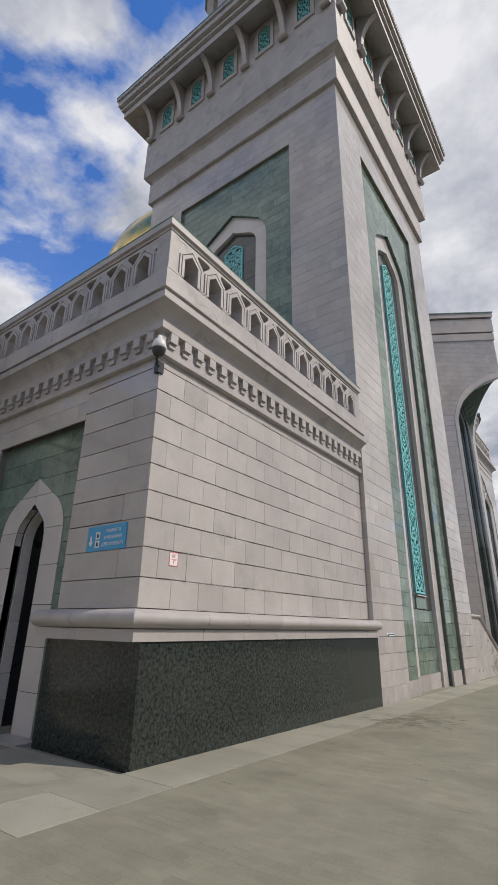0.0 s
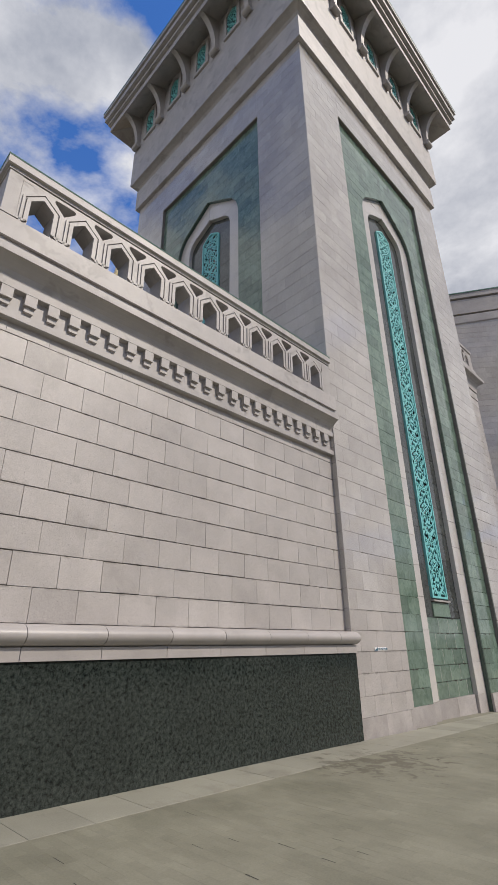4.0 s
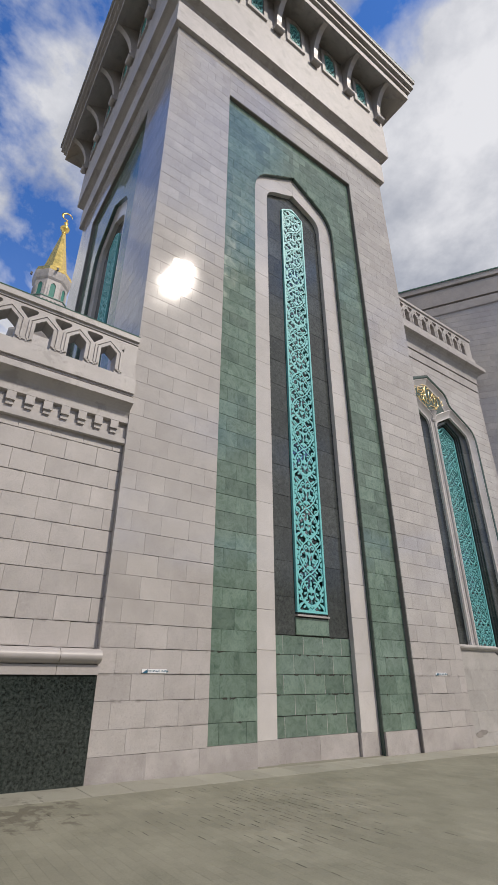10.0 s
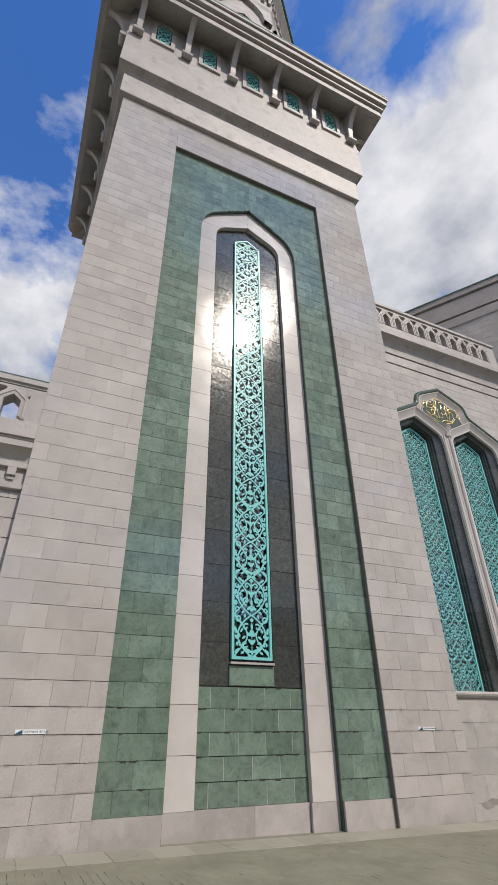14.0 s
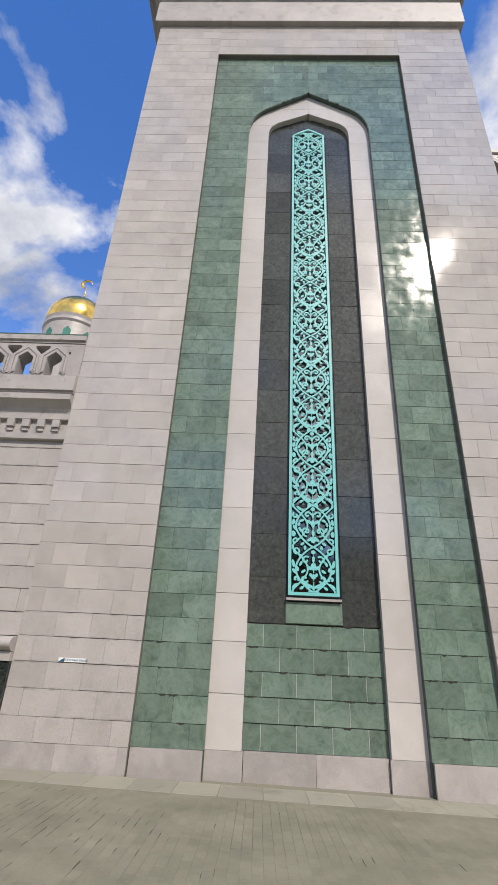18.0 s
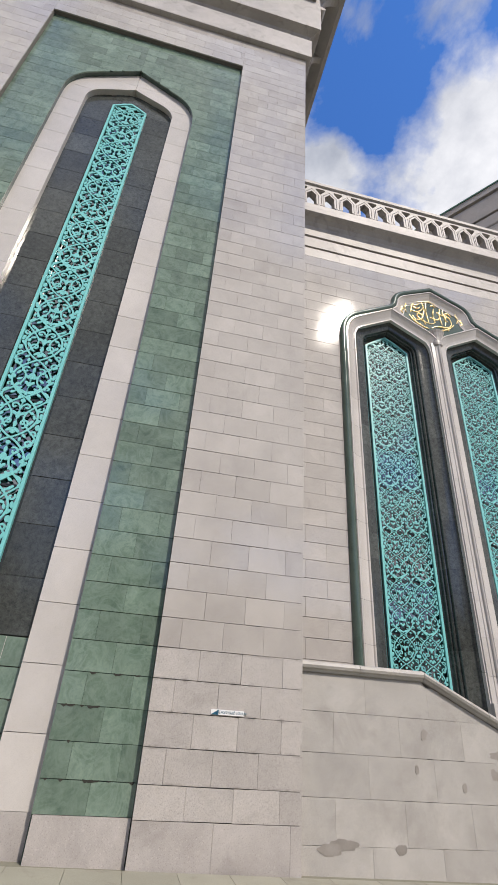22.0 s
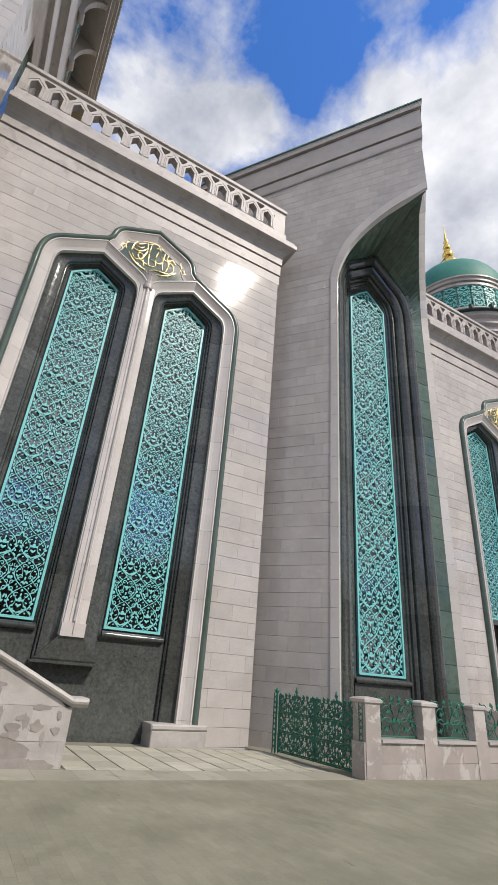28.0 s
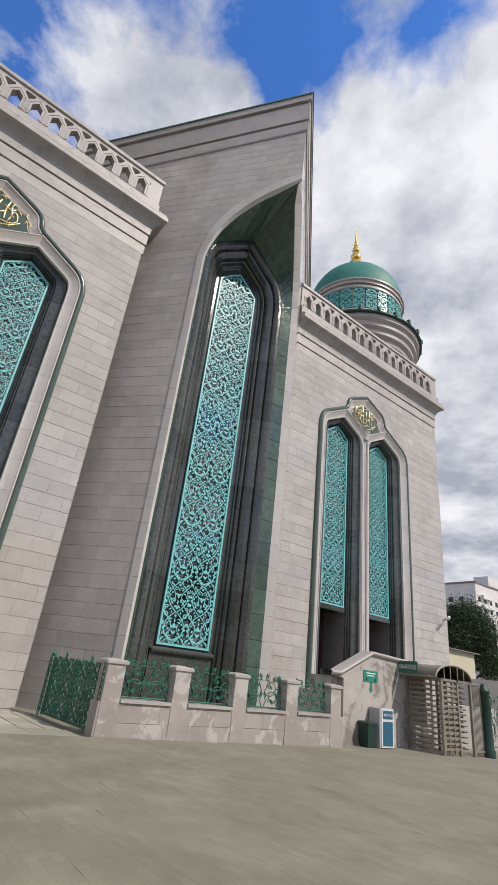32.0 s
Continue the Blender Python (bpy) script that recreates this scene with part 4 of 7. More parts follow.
def minaret_top(c, label):
    mn = thing("minaret", label, "minaret", "minarets", at=(c[0], c[1], 28.0))
    inv = Matrix.Translation((-c[0], -c[1], -28.0))

    def bit(name, shape, mat, parent=mn, note=""):
        shape.v = [tuple(inv @ Vector(p)) for p in shape.v]
        return part(name, shape, mat, parent, note)

    bit("lower_stage", octagon(Shape(), [(4.75, 27.6), (4.75, 38.4), (4.85, 38.6), (4.85, 39.9), (5.0, 40.0), (5.45, 40.5), (5.45, 40.9), (4.2, 41.4)], c), RAIL)
    bit("lower_roof_edge", octagon(Shape(), [(5.3, 40.9), (5.6, 40.92), (5.6, 41.1), (4.3, 41.6)], c), COPPER)
    bit("middle_stage", octagon(Shape(), [(4.6, 41.2), (4.6, 43.0), (4.5, 43.1), (4.5, 44.0), (4.65, 44.1), (4.65, 44.8), (4.5, 44.9), (4.5, 45.8), (4.65, 45.9), (4.65, 46.6), (4.5, 46.7), (4.5, 47.9), (4.75, 48.3), (4.95, 48.7), (4.95, 49.1), (3.85, 49.4), (3.85, 52.4), (4.15, 52.9), (4.4, 53.6), (4.4, 54.2), (4.1, 54.25), (3.2, 54.3)], c), RAIL)
    bit("balcony_rail", octagon(Shape(), [(4.2, 54.2), (4.3, 54.2), (4.3, 55.7), (4.05, 55.75), (4.05, 54.3)], c), RAIL)
    bit("balcony_edge", octagon(Shape(), [(4.3, 55.7), (4.42, 55.72), (4.42, 55.9), (4.0, 55.95)], c), COPPER)
    bit("upper_stage", octagon(Shape(), [(2.75, 54.2), (2.75, 60.6), (3.0, 61.0), (3.2, 61.9), (3.25, 62.4), (2.4, 62.5)], c), RAIL)
    bit("gold_rim", octagon(Shape(), [(3.0, 62.4), (3.2, 62.5), (3.0, 63.4), (2.3, 63.6)], c), GOLD)
    bit("gold_cone", octagon(Shape(), [(2.2, 63.5), (0.32, 74.0), (0.4, 74.05), (0.28, 74.2)], c), GOLD)
    bit("finial", Shape().revolve([(0.28, 74.0), (0.3, 74.5), (0.75, 74.9), (0.85, 75.3), (0.6, 75.7), (0.3, 75.9), (0.2, 76.4), (0.4, 76.7), (0.2, 77.0), (0.1, 77.6)], (c[0], c[1], 0), 12), GOLD)
    bit("crescent", crescent((c[0], c[1], 78.4), 0.85, 0.1), GOLD)
    for i in range(8):
        a = i * math.pi / 4
        fr = Frame((c[0] + 0, c[1] + 0), (-math.sin(a), math.cos(a)), (math.cos(a), math.sin(a)))
        ap = lambda r: r * math.cos(math.pi / 8)
        for hw, v0, sp, apx, d, step in ((0.42, 56.4, 59.3, 60.0, ap(2.75), 0), (0.55, 50.0, 51.6, 52.3, ap(3.85), 0), (1.0, 29.0, 34.2, 35.6, ap(4.75), 1)):
            o, q = arch(hw + 0.28, sp, apx + 0.3, base=v0), arch(hw, sp, apx, base=v0)
            win = bit("arched_window", Shape().slab(fr, around_uv(q), d - 0.05, d + 0.03), DOME if not step else DARKPANE, mn, "pointed window behind a green screen")
            bit("window_surround", Shape().loft([around(fr, o, 0, d), around(fr, o, 0, d + 0.14), around(fr, q, 0, d + 0.14), around(fr, q, 0, d)]), RAIL, win)
        for k in range(-4, 5):
            bit("tooth", Shape().slab(fr, [(k * 0.42 - 0.09, 39.1), (k * 0.42 + 0.09, 39.1), (k * 0.42 + 0.09, 39.95), (k * 0.42 - 0.09, 39.95)], ap(4.85), ap(4.85) + 0.14).slab(fr, [(k * 0.42 - 0.16, 39.6), (k * 0.42 + 0.16, 39.6), (k * 0.42 + 0.16, 39.95), (k * 0.42 - 0.16, 39.95)], ap(4.85), ap(4.85) + 0.15), RAIL)
        bit("gable", Shape().loft([[fr(*p, ap(4.75)) for p in GABLE], [fr(*p, ap(4.75) + 0.22) for p in GABLE], [fr(u * 0.72, 37.0 + (v - 37.0) * 0.72 - 0.1, ap(4.75) + 0.22) for u, v in GABLE], [fr(u * 0.72, 37.0 + (v - 37.0) * 0.72 - 0.1, ap(4.75)) for u, v in GABLE]]), RAIL)
        for k in range(-2, 3):
            bit("rail_opening", Shape().slab(fr, [(k * 0.62 - 0.17, 54.5), (k * 0.62 + 0.17, 54.5), (k * 0.62 + 0.17, 55.1), (k * 0.62, 55.35), (k * 0.62 - 0.17, 55.1)], ap(4.3) - 0.02, ap(4.3) + 0.012), JOINT)
        if i % 2 == 0:
            bit("floodlight", Shape().box((c[0] + 3.4 * math.cos(a) - 0.16, c[1] + 3.4 * math.sin(a) - 0.16, 62.2), (c[0] + 3.4 * math.cos(a) + 0.16, c[1] + 3.4 * math.sin(a) + 0.16, 62.7)), DARK)
    return mn


GABLE = [(-1.75, 36.0), (-1.5, 37.0), (-0.9, 37.8), (0.0, 38.4), (0.9, 37.8), (1.5, 37.0), (1.75, 36.0)]


def around_uv(pts):
    return [(h, v) for h, v in pts] + [(-h, v) for h, v in reversed(pts[:-1])]


def crescent(c, r, t):
    """A thin upright moon, open to the side."""
    s = Shape()
    loops = []
    n = 22
    for i in range(n + 1):
        a = math.radians(-55 + 290 * i / n) + 0.9
        w = t * 2.2 * math.sin(math.pi * i / n) + 0.015
        p = Vector((c[0], c[1] + r * math.cos(a), c[2] + r * math.sin(a)))
        q = Vector((0, math.cos(a), math.sin(a)))
        loops.append([p + q * w, p + Vector((t * 0.5, 0, 0)), p - q * w, p - Vector((t * 0.5, 0, 0))])
    return s.loft(loops, True, True)


minaret_top((TCX, TC), "upper stages of the granite minaret with a gold spire")
far = minaret_top((-67.0, 16.75), "distant granite minaret with balcony, gold cone and crescent")
part("base_tower", Shape().box((-4.9, -4.9, -29), (4.9, 4.9, 0.5)), GRANITE, far)

# ---- low wing with the corner ----
LX, LY = -4.82, 4.28
LF = Frame((LX, 0), (0, 1), (1, 0))
LS = Frame((0, LY), (1, 0), (0, -1))
low = setting("wall_low_front", Shape().slab(LF, [(LY + 0.01, -0.5), (TY0, -0.5), (TY0, 6.6), (LY + 0.01, 6.6)], -0.5, -0.03), JOINT, "pale granite wall of the low wing", "wall")
lows = setting("wall_low_side", Shape().box((-6.5, LY + 0.03, -0.5), (LX - 0.03, LY + 0.5, 6.6)), JOINT, "pale granite side wall of the low wing with a doorway", "wall")
ashlar(LF, low, LY, TY0, 1.825, 5.63, 0.3805, 0.558, FLAMED, d=-0.03, joint=0.0095)
ashlar(SOUTH, bpy.data.objects["wall_tower_side"], TX - 0.24, TX, 0.36, 6.0, COURSE, 0.9, GRANITE, d=-0.03)
ashlar(SOUTH, bpy.data.objects["wall_tower_side"], TX - 0.24, TX, -0.1, 0.36, 0.6, 0.9, PLINTH, d=-0.03)
ashlar(LS, lows, -6.5, LX, 1.825, 5.63, 0.3805, 2.4, GRANITE, d=-0.03, joint=0.012)
ashlar(LS, lows, -9.15, -6.5, 4.78, 5.46, 0.34, 2.4, GRANITE, d=-0.03)
ashlar(LS, lows, -10.4, -9.15, 1.80, 5.46, 0.3855, 2.4, GRANITE, d=-0.03)
LPATH = [(-10.6, LY), (LX, LY), (LX, TY0 + 0.004)]
part("wall_core", Shape().box((-9.2, LY + 0.2, 4.75), (-6.45, LY + 0.5, 6.6)), JOINT, lows)
part("wall_core", Shape().box((-10.6, LY + 0.03, -0.5), (-9.15, LY + 0.5, 6.6)), JOINT, lows)
base = setting("black_granite_base", Shape().sweep([(-0.25, -0.4), (0.19, -0.4), (0.19, 1.44), (0.0, 1.46)], [(-6.52, LY + 0.12), (LX, LY + 0.12), (LX, TY0 - 0.003)]), BASE, "polished black-green granite base of the low wing", "wall base")
roll = [(-0.02, 1.585)] + [(0.14 + 0.19 * math.cos(a), 1.70 + 0.115 * math.sin(a)) for a in [math.pi * (-0.5 + i / 10) for i in range(11)]] + [(-0.02, 1.82)]
for a, b in [((-6.62, LY), (-5.72, LY))] + [((LX, LY + 1.02 + 0.92 * i), (LX, min(LY + 1.02 + 0.92 * (i + 1) - 0.008, TY0 - 0.003))) for i in range(7)]:
    part("round_moulding", Shape().sweep(roll, [a, b], False, True), TRIM, base)
    part("string_course", Shape().sweep([(-0.02, 1.445), (0.215, 1.445), (0.215, 1.582), (-0.02, 1.582)], [a, b]), TRIM, base)
part("round_moulding", Shape().sweep(roll, [(-5.712, LY), (LX, LY), (LX, LY + 1.012)], False, True), TRIM, base)
part("string_course", Shape().sweep([(-0.02, 1.445), (0.215, 1.445), (0.215, 1.582), (-0.02, 1.582)], [(-5.712, LY), (LX, LY), (LX, LY + 1.012)]), TRIM, base)

cove = [(0.075, 5.97), (0.085, 6.03), (0.11, 6.085), (0.15, 6.13), (0.195, 6.17), (0.235, 6.20), (0.262, 6.21)]
corn = setting("cornice_low", Shape().sweep([(-0.3, 5.40), (0.06, 5.405), (0.085, 5.42), (0.085, 5.52), (0.02, 5.53), (0.02, 5.83), (0.092, 5.845), (0.10, 5.85), (0.10, 5.96), (0.085, 5.965)] + cove + [(0.285, 6.215), (0.285, 6.335), (0.27, 6.345), (0.15, 6.35), (0.15, 6.405), (0.20, 6.41), (0.20, 6.45), (-0.3, 6.46)], LPATH), RAIL, "granite cornice with hanging teeth under a deep cove", "cornice")
dentils(corn, LF, LY + 0.02, TY0 - 0.1, 5.705, 0.307, 0.01)
dentils(corn, LS, -10.4, LX - 0.02, 5.705, 0.307, 0.01)
rail = setting("parapet_low", Shape().sweep([(-0.2, 6.455), (0.245, 6.455), (0.245, 6.79), (0.20, 6.82), (-0.2, 6.82)], LPATH), RAIL, "granite parapet of small pointed arches", "parapet")
balustrade(rail, LF, LY + 0.05, TY0, 6.82, 7.66, 0.605, 0.30, -0.01, (0.0, 0.28))
balustrade(rail, LS, -10.4, LX - 0.17, 6.82, 7.66, 0.605, 0.30, -0.01, (0.16, 0.0))
part("corner_pier", Shape().box((LX - 0.168, LY - 0.14, 6.82), (LX + 0.14, LY + 0.048, 7.68)), RAIL, rail)
part("pier_line", Shape().sweep([(0.0, 6.88), (0.034, 6.88), (0.034, 6.91), (0.0, 6.91)], [(LX - 0.17, LY - 0.14), (LX + 0.14, LY - 0.14), (LX + 0.14, LY + 0.05)]), RAIL, rail)
part("handrail", Shape().sweep([(-0.2, 7.67), (0.155, 7.68), (0.155, 7.73), (0.20, 7.74), (0.20, 7.865), (-0.18, 7.88)], LPATH), RAIL, rail)
part("rail_flashing", Shape().sweep([(0.12, 7.875), (0.205, 7.862), (0.21, 7.88), (0.16, 7.90), (-0.2, 7.91)], LPATH), COPPER, rail, "thin green metal capping")
setting("roof_low", Shape().box((-14.5, LY + 0.1, 6.3), (LX - 0.1, TY0 + 0.2, 6.6)), SLAB, "flat roof of the low wing", "roof")
part("roof_fence", Shape().box((-8.9, LY + 1.0, 6.6), (-8.86, TY0 - 0.4, 7.45)), SIGNGREEN, rail, "green sheet fence on the roof")

# wing further along the side
WF = Frame((-10.45, 0), (0, 1), (1, 0))
wing = setting("wall_wing", Shape().box((-13.5, -6.0, -0.5), (-10.5, LY + 0.3, 6.6)), GRANITE, "pale granite wall of the wing beyond the doorway", "wall")
ashlar(WF, wing, -6.0, LY, 0.2, 5.46, 0.3855, 1.2, GRANITE, d=-0.04)
WPATH = [(-10.45, -6.0), (-10.45, LY)]
part("cornice", Shape().sweep([(-0.1, 5.3), (0.03, 5.42), (0.03, 5.74), (0.10, 5.76), (0.10, 5.885)] + cove + [(0.285, 6.28), (0.285, 6.34), (0.15, 6.35), (0.15, 6.42), (0.24, 6.44), (0.24, 6.79), (-0.3, 6.82)], WPATH), TRIM, wing)
balustrade(wing, WF, -6.0, LY - 0.2, 6.82, 7.66, 0.605, 0.24, 0.02, (0.3, 0.3))
part("handrail", Shape().sweep([(-0.2, 7.67), (0.155, 7.68), (0.20, 7.74), (0.20, 7.865), (-0.18, 7.88)], WPATH), RAIL, wing)

# doorway on the side: green recess, pale arch and an arched opening painted near black
DC = -7.82
dout, din = arch(0.93, 2.95, 4.02), arch(0.42, 2.9, 3.55)
door = setting("door_1", Shape().slab(LS, [(-9.2, -0.4), (-6.46, -0.4), (-6.46, 4.8), (-9.2, 4.8)], -1.3, -1.2), JOINT, "arched doorway with a pale stone frame and near-black opening", "door")
dho, dhi = half_width(dout), half_width(din)
ashlar(LS, door, DC, -6.5, 0.1, 4.78, 0.3855, 1.5, GREEN, lo=lambda v: DC + max(dho(v), 0), d=-0.20, name="marble_tile", th=0.05)
ashlar(LS, door, -9.15, DC, 0.1, 4.78, 0.3855, 1.5, GREEN, hi=lambda v: DC - max(dho(v), 0), d=-0.20, name="marble_tile", th=0.05)
band(LS, door, dout, din, DC, 0.1, 0.6, WHITE, 0.10, -0.24)
reveal = half_width(din)
part("reveal", Shape().loft([around(LS, din, DC, -0.13), around(LS, din, DC, -0.27)]), SLATE, door, "dark polished stone reveal")
for i in range(9):
    v0, v1 = 0.1 + 0.39 * i, 0.1 + 0.39 * (i + 1) - 0.009
    vs = [v0 + (v1 - v0) * j / 4 for j in range(5) if v0 + (v1 - v0) * j / 4 < 3.45]
    for k in (1, -1):
        if len(vs) > 1:
            part("reveal_stone", Shape().loft([[LS(DC + k * (max(reveal(v), 0.03) - e), v, d) for v in vs] for e, d in ((-0.02, -0.27), (0.03, -0.27), (0.05, -0.43))]), WHITE, door)
# Lining painted near black: the darkness beyond the jambs put in its colour.
part("inner_lining", Shape().loft([around(LS, [(max(h - 0.03, 0.0), v) for h, v in din], DC, d) for d in (-0.43, -0.66)]), DARK, door, "near-black lining, darkness of the passage put in its colour")
part("floor_lamp_fitting", Shape().revolve([(0.0, 0.42), (0.05, 0.42), (0.05, 0.32), (0.02, 0.30), (0.015, 0.16)], (DC + 0.34, LY + 0.28, 0.1), 10), DARK, door)
# Leaf coloured near black as well, for the dark of the opening.
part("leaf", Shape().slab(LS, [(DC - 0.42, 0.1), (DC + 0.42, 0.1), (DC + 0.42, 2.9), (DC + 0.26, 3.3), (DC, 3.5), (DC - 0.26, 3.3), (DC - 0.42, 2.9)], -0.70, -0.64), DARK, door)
part("door_handle", Shape().tube([LS(DC + 0.2, 1.15, -0.64), LS(DC + 0.2, 1.05, -0.57), LS(DC + 0.2, 0.85, -0.57), LS(DC + 0.2, 0.75, -0.64)], 0.015), DARK, door)
part("jamb_base", Shape().box((-7.4, LY - 0.22, 0.02), (-6.62, LY + 0.1, 0.16)), TRIM, door)
setting("doorstep", Shape().box((-9.0, LY - 0.62, -0.2), (-6.52, LY + 0.2, 0.06)), SLAB, "low stone step before the side doorway", "step")

# ---- wings with the double windows ----
SX = -7.45
SF = Frame((SX, 0), (0, 1), (1, 0))
LANCET = 1.49


def bend(a, c, b, n=8):
    return [tuple((1 - t) ** 2 * a[k] + 2 * t * (1 - t) * c[k] + t * t * b[k] for k in (0, 1)) for t in [i / n for i in range(n + 1)]]


LAN = [(1.75, -0.6)] + bend((1.75, 11.45), (1.75, 12.17), (1.25, 12.44)) + [(0.0, 13.13)]
SLIT = [(0.735, -0.6)] + bend((0.735, 11.66), (0.735, 11.82), (0.58, 11.90)) + [(0.0, 12.235)]
HOOD = [(3.24, -0.6)] + bend((3.24, 11.45), (3.24, 12.17), (2.74, 12.44)) + [(1.56, 13.09), (1.47, 13.19)] + bend((1.44, 13.28), (1.40, 13.68), (1.02, 13.85), 6) + [(0.0, 14.32)]


def shrink(pts, k):
    """The outline moved inwards by k, mitred at its corners."""
    out = []
    n = len(pts)
    dirs = [(Vector(q) - Vector(p)).normalized() for p, q in zip(pts, pts[1:])]
    for i in range(n - 1):
        d0, d1 = dirs[max(i - 1, 0)], dirs[i]
        m0, m1 = Vector((-d0.y, d0.x)), Vector((-d1.y, d1.x))
        m = (m0 + m1) / max(1 + m0.dot(m1), 0.5)
        out.append((max(pts[i][0] + m.x * k, 0.0), pts[i][1] + m.y * k))
    d = dirs[-1]
    out.append((0.0, pts[-1][1] - k / max(abs(d.x), 0.3)))
    return out


def stone_cuts(foot, top, step):
    """Heights of the joints of a tall jamb, evenly spaced, with a thin open joint between the stones."""
    n = max(1, round((top - foot) / step))
    return [(foot + (top - foot) * i / n + (0.003 if i else 0.0), foot + (top - foot) * (i + 1) / n - 0.003) for i in range(n)]


def facade(name, label, u0, u1, uc, window_foot, singles, doors):
    g0 = ground_z(uc) - 0.4
    wall = setting(name, Shape().slab(SF, [(u0, g0), (uc - 3.1, g0), (uc - 3.1, 16.5), (u0, 16.5)], -0.6, -0.03).slab(SF, [(uc + 3.1, g0), (u1, g0), (u1, 16.5), (uc + 3.1, 16.5)], -0.6, -0.03).slab(SF, [(uc - 3.1, 13.9), (uc + 3.1, 13.9), (uc + 3.1, 16.5), (uc - 3.1, 16.5)], -0.6, -0.05), JOINT, label, "wall")
    ho = half_width(HOOD)
    part("wall_core", Shape().slab(SF, [(uc - 3.3, 11.0), (uc + 3.3, 11.0), (uc + 3.3, 14.6), (uc - 3.3, 14.6)], -0.75, -0.62), JOINT, wall)
    ashlar(SF, wall, u0, uc, -0.62, 14.58, 0.4, 0.98, GRANITE, joint=0.0065, hi=lambda v: uc - max(ho(v) - 0.05, 0), d=-0.03, singles=singles, wander=0.001)
    ashlar(SF, wall, uc, u1, -0.62, 14.58, 0.4, 0.98, GRANITE, joint=0.0065, lo=lambda v: uc + max(ho(v) - 0.05, 0), d=-0.03, singles=singles, wander=0.001)
    # green roll along the hood
    loops = []
    for i in range(9):
        a = math.pi * i / 8
        loops.append(around(SF, shrink(HOOD, 0.09 - 0.10 * math.cos(a)), uc, 0.13 * math.sin(a)))
    part("green_roll", Shape().loft(loops, False, True), GREEN_MOULD, wall, "dark green rounded moulding")
    # pale splayed frames of the gable and of the two lancets, slate splays and screens
    pale = [(0.15, -0.12), (0.165, 0.07), (0.185, 0.10), (0.215, 0.10), (0.235, 0.075), (0.30, 0.03), (0.40, -0.03), (0.47, -0.055), (0.49, -0.03), (0.52, -0.03), (0.535, -0.12)]
    gable = [p for p in HOOD if p[1] > 12.9]
    part("gable_frame", Shape().loft([around(SF, shrink(HOOD, k)[len(HOOD) - len(gable):], uc, d - 0.01) for k, d in pale[:-1] + [(0.535, -0.2)]]), WHITE, wall, "pale stone frame with stepped splay")
    foot = -0.6 if doors else 1.25
    for side in (1, -1):
        lc = uc + side * LANCET
        for half, base, stop in ((side, -0.6, -0.6), (-side, foot, -0.6 if doors else 1.83)):
            outline = [(LAN[0][0], base)] + LAN[1:]
            inner = [(0.735, base)] + SLIT[1:]

            def edge_loop(pts, d, keep=0.0):
                return [SF(uc + side * max(side * (lc + half * h - uc), keep), v, d) for h, v in pts]

            frame_top = part("pale_frame", Shape().loft([edge_loop(shrink([(LAN[0][0], 11.0)] + LAN[1:], k), d) for k, d in pale]), WHITE, wall, "pale stone frame with stepped splay")
            for v0, v1 in stone_cuts(stop, 10.996, 0.86):
                part("frame_stone", Shape().loft([edge_loop([(LAN[0][0] - k, v0), (LAN[0][0] - k, v1)], d) for k, d in pale]), WHITE, frame_top)
            rim = shrink(outline, 0.525)
            steps = [(0.0, -0.09), (0.03, -0.13), (0.08, -0.165), (0.16, -0.195), (0.28, -0.22), (0.42, -0.235), (0.56, -0.245), (0.66, -0.26), (0.68, -0.27), (0.69, -0.34), (0.71, -0.33), (0.76, -0.335), (0.80, -0.36), (0.81, -0.42), (0.84, -0.41), (0.89, -0.43), (0.91, -0.50), (1.0, -0.52)]
            part("splay_core", Shape().loft([edge_loop([(p[0] + (q[0] - p[0]) * k, p[1] + (q[1] - p[1]) * k) for p, q in zip(rim, inner)], d - 0.014) for k, d in steps]), DARK, wall)
            part("frame_core", Shape().loft([edge_loop(shrink([(LAN[0][0], stop)] + LAN[1:], k), d - 0.012) for k, d in pale[1:]]), JOINT, wall)
            head = [((rim[0][0], 11.0), (inner[0][0], 11.0))] + list(zip(rim, inner))[1:]
            splay = part("slate_splay", Shape().loft([edge_loop([(p[0] + (q[0] - p[0]) * k, p[1] + (q[1] - p[1]) * k) for p, q in head], d) for k, d in steps]), SLATE, wall, "dark polished stone window splay")
            for v0, v1 in stone_cuts(base, 10.996, 0.62):
                part("splay_stone", Shape().loft([edge_loop([(rim[0][0] + (inner[0][0] - rim[0][0]) * k, v) for v in (v0, v1)], d) for k, d in steps]), SLATE, splay)
        if doors:
            part("door_head", Shape().slab(SF, [(lc - 0.72, window_foot - 0.20), (lc + 0.72, window_foot - 0.20), (lc + 0.72, window_foot - 0.02), (lc - 0.72, window_foot - 0.02)], -0.6, -0.44), SLATE, wall)
            lobby = Shape()
            for p in ([(lc - 0.72, g0), (lc - 0.72, window_foot)], [(lc + 0.72, window_foot), (lc + 0.72, g0)]):
                lobby.loft([[SF(u, v, -0.46) for u, v in p], [SF(u, v, -1.6) for u, v in p]])
            # Back face and soffit of the lobby, coloured dark to deepen the doorway.
            part("inner_door", Shape().slab(SF, [(lc - 0.72, g0), (lc + 0.72, g0), (lc + 0.72, window_foot), (lc - 0.72, window_foot)], -1.66, -1.6), WOOD, wall, "dark brown back face of the lobby")
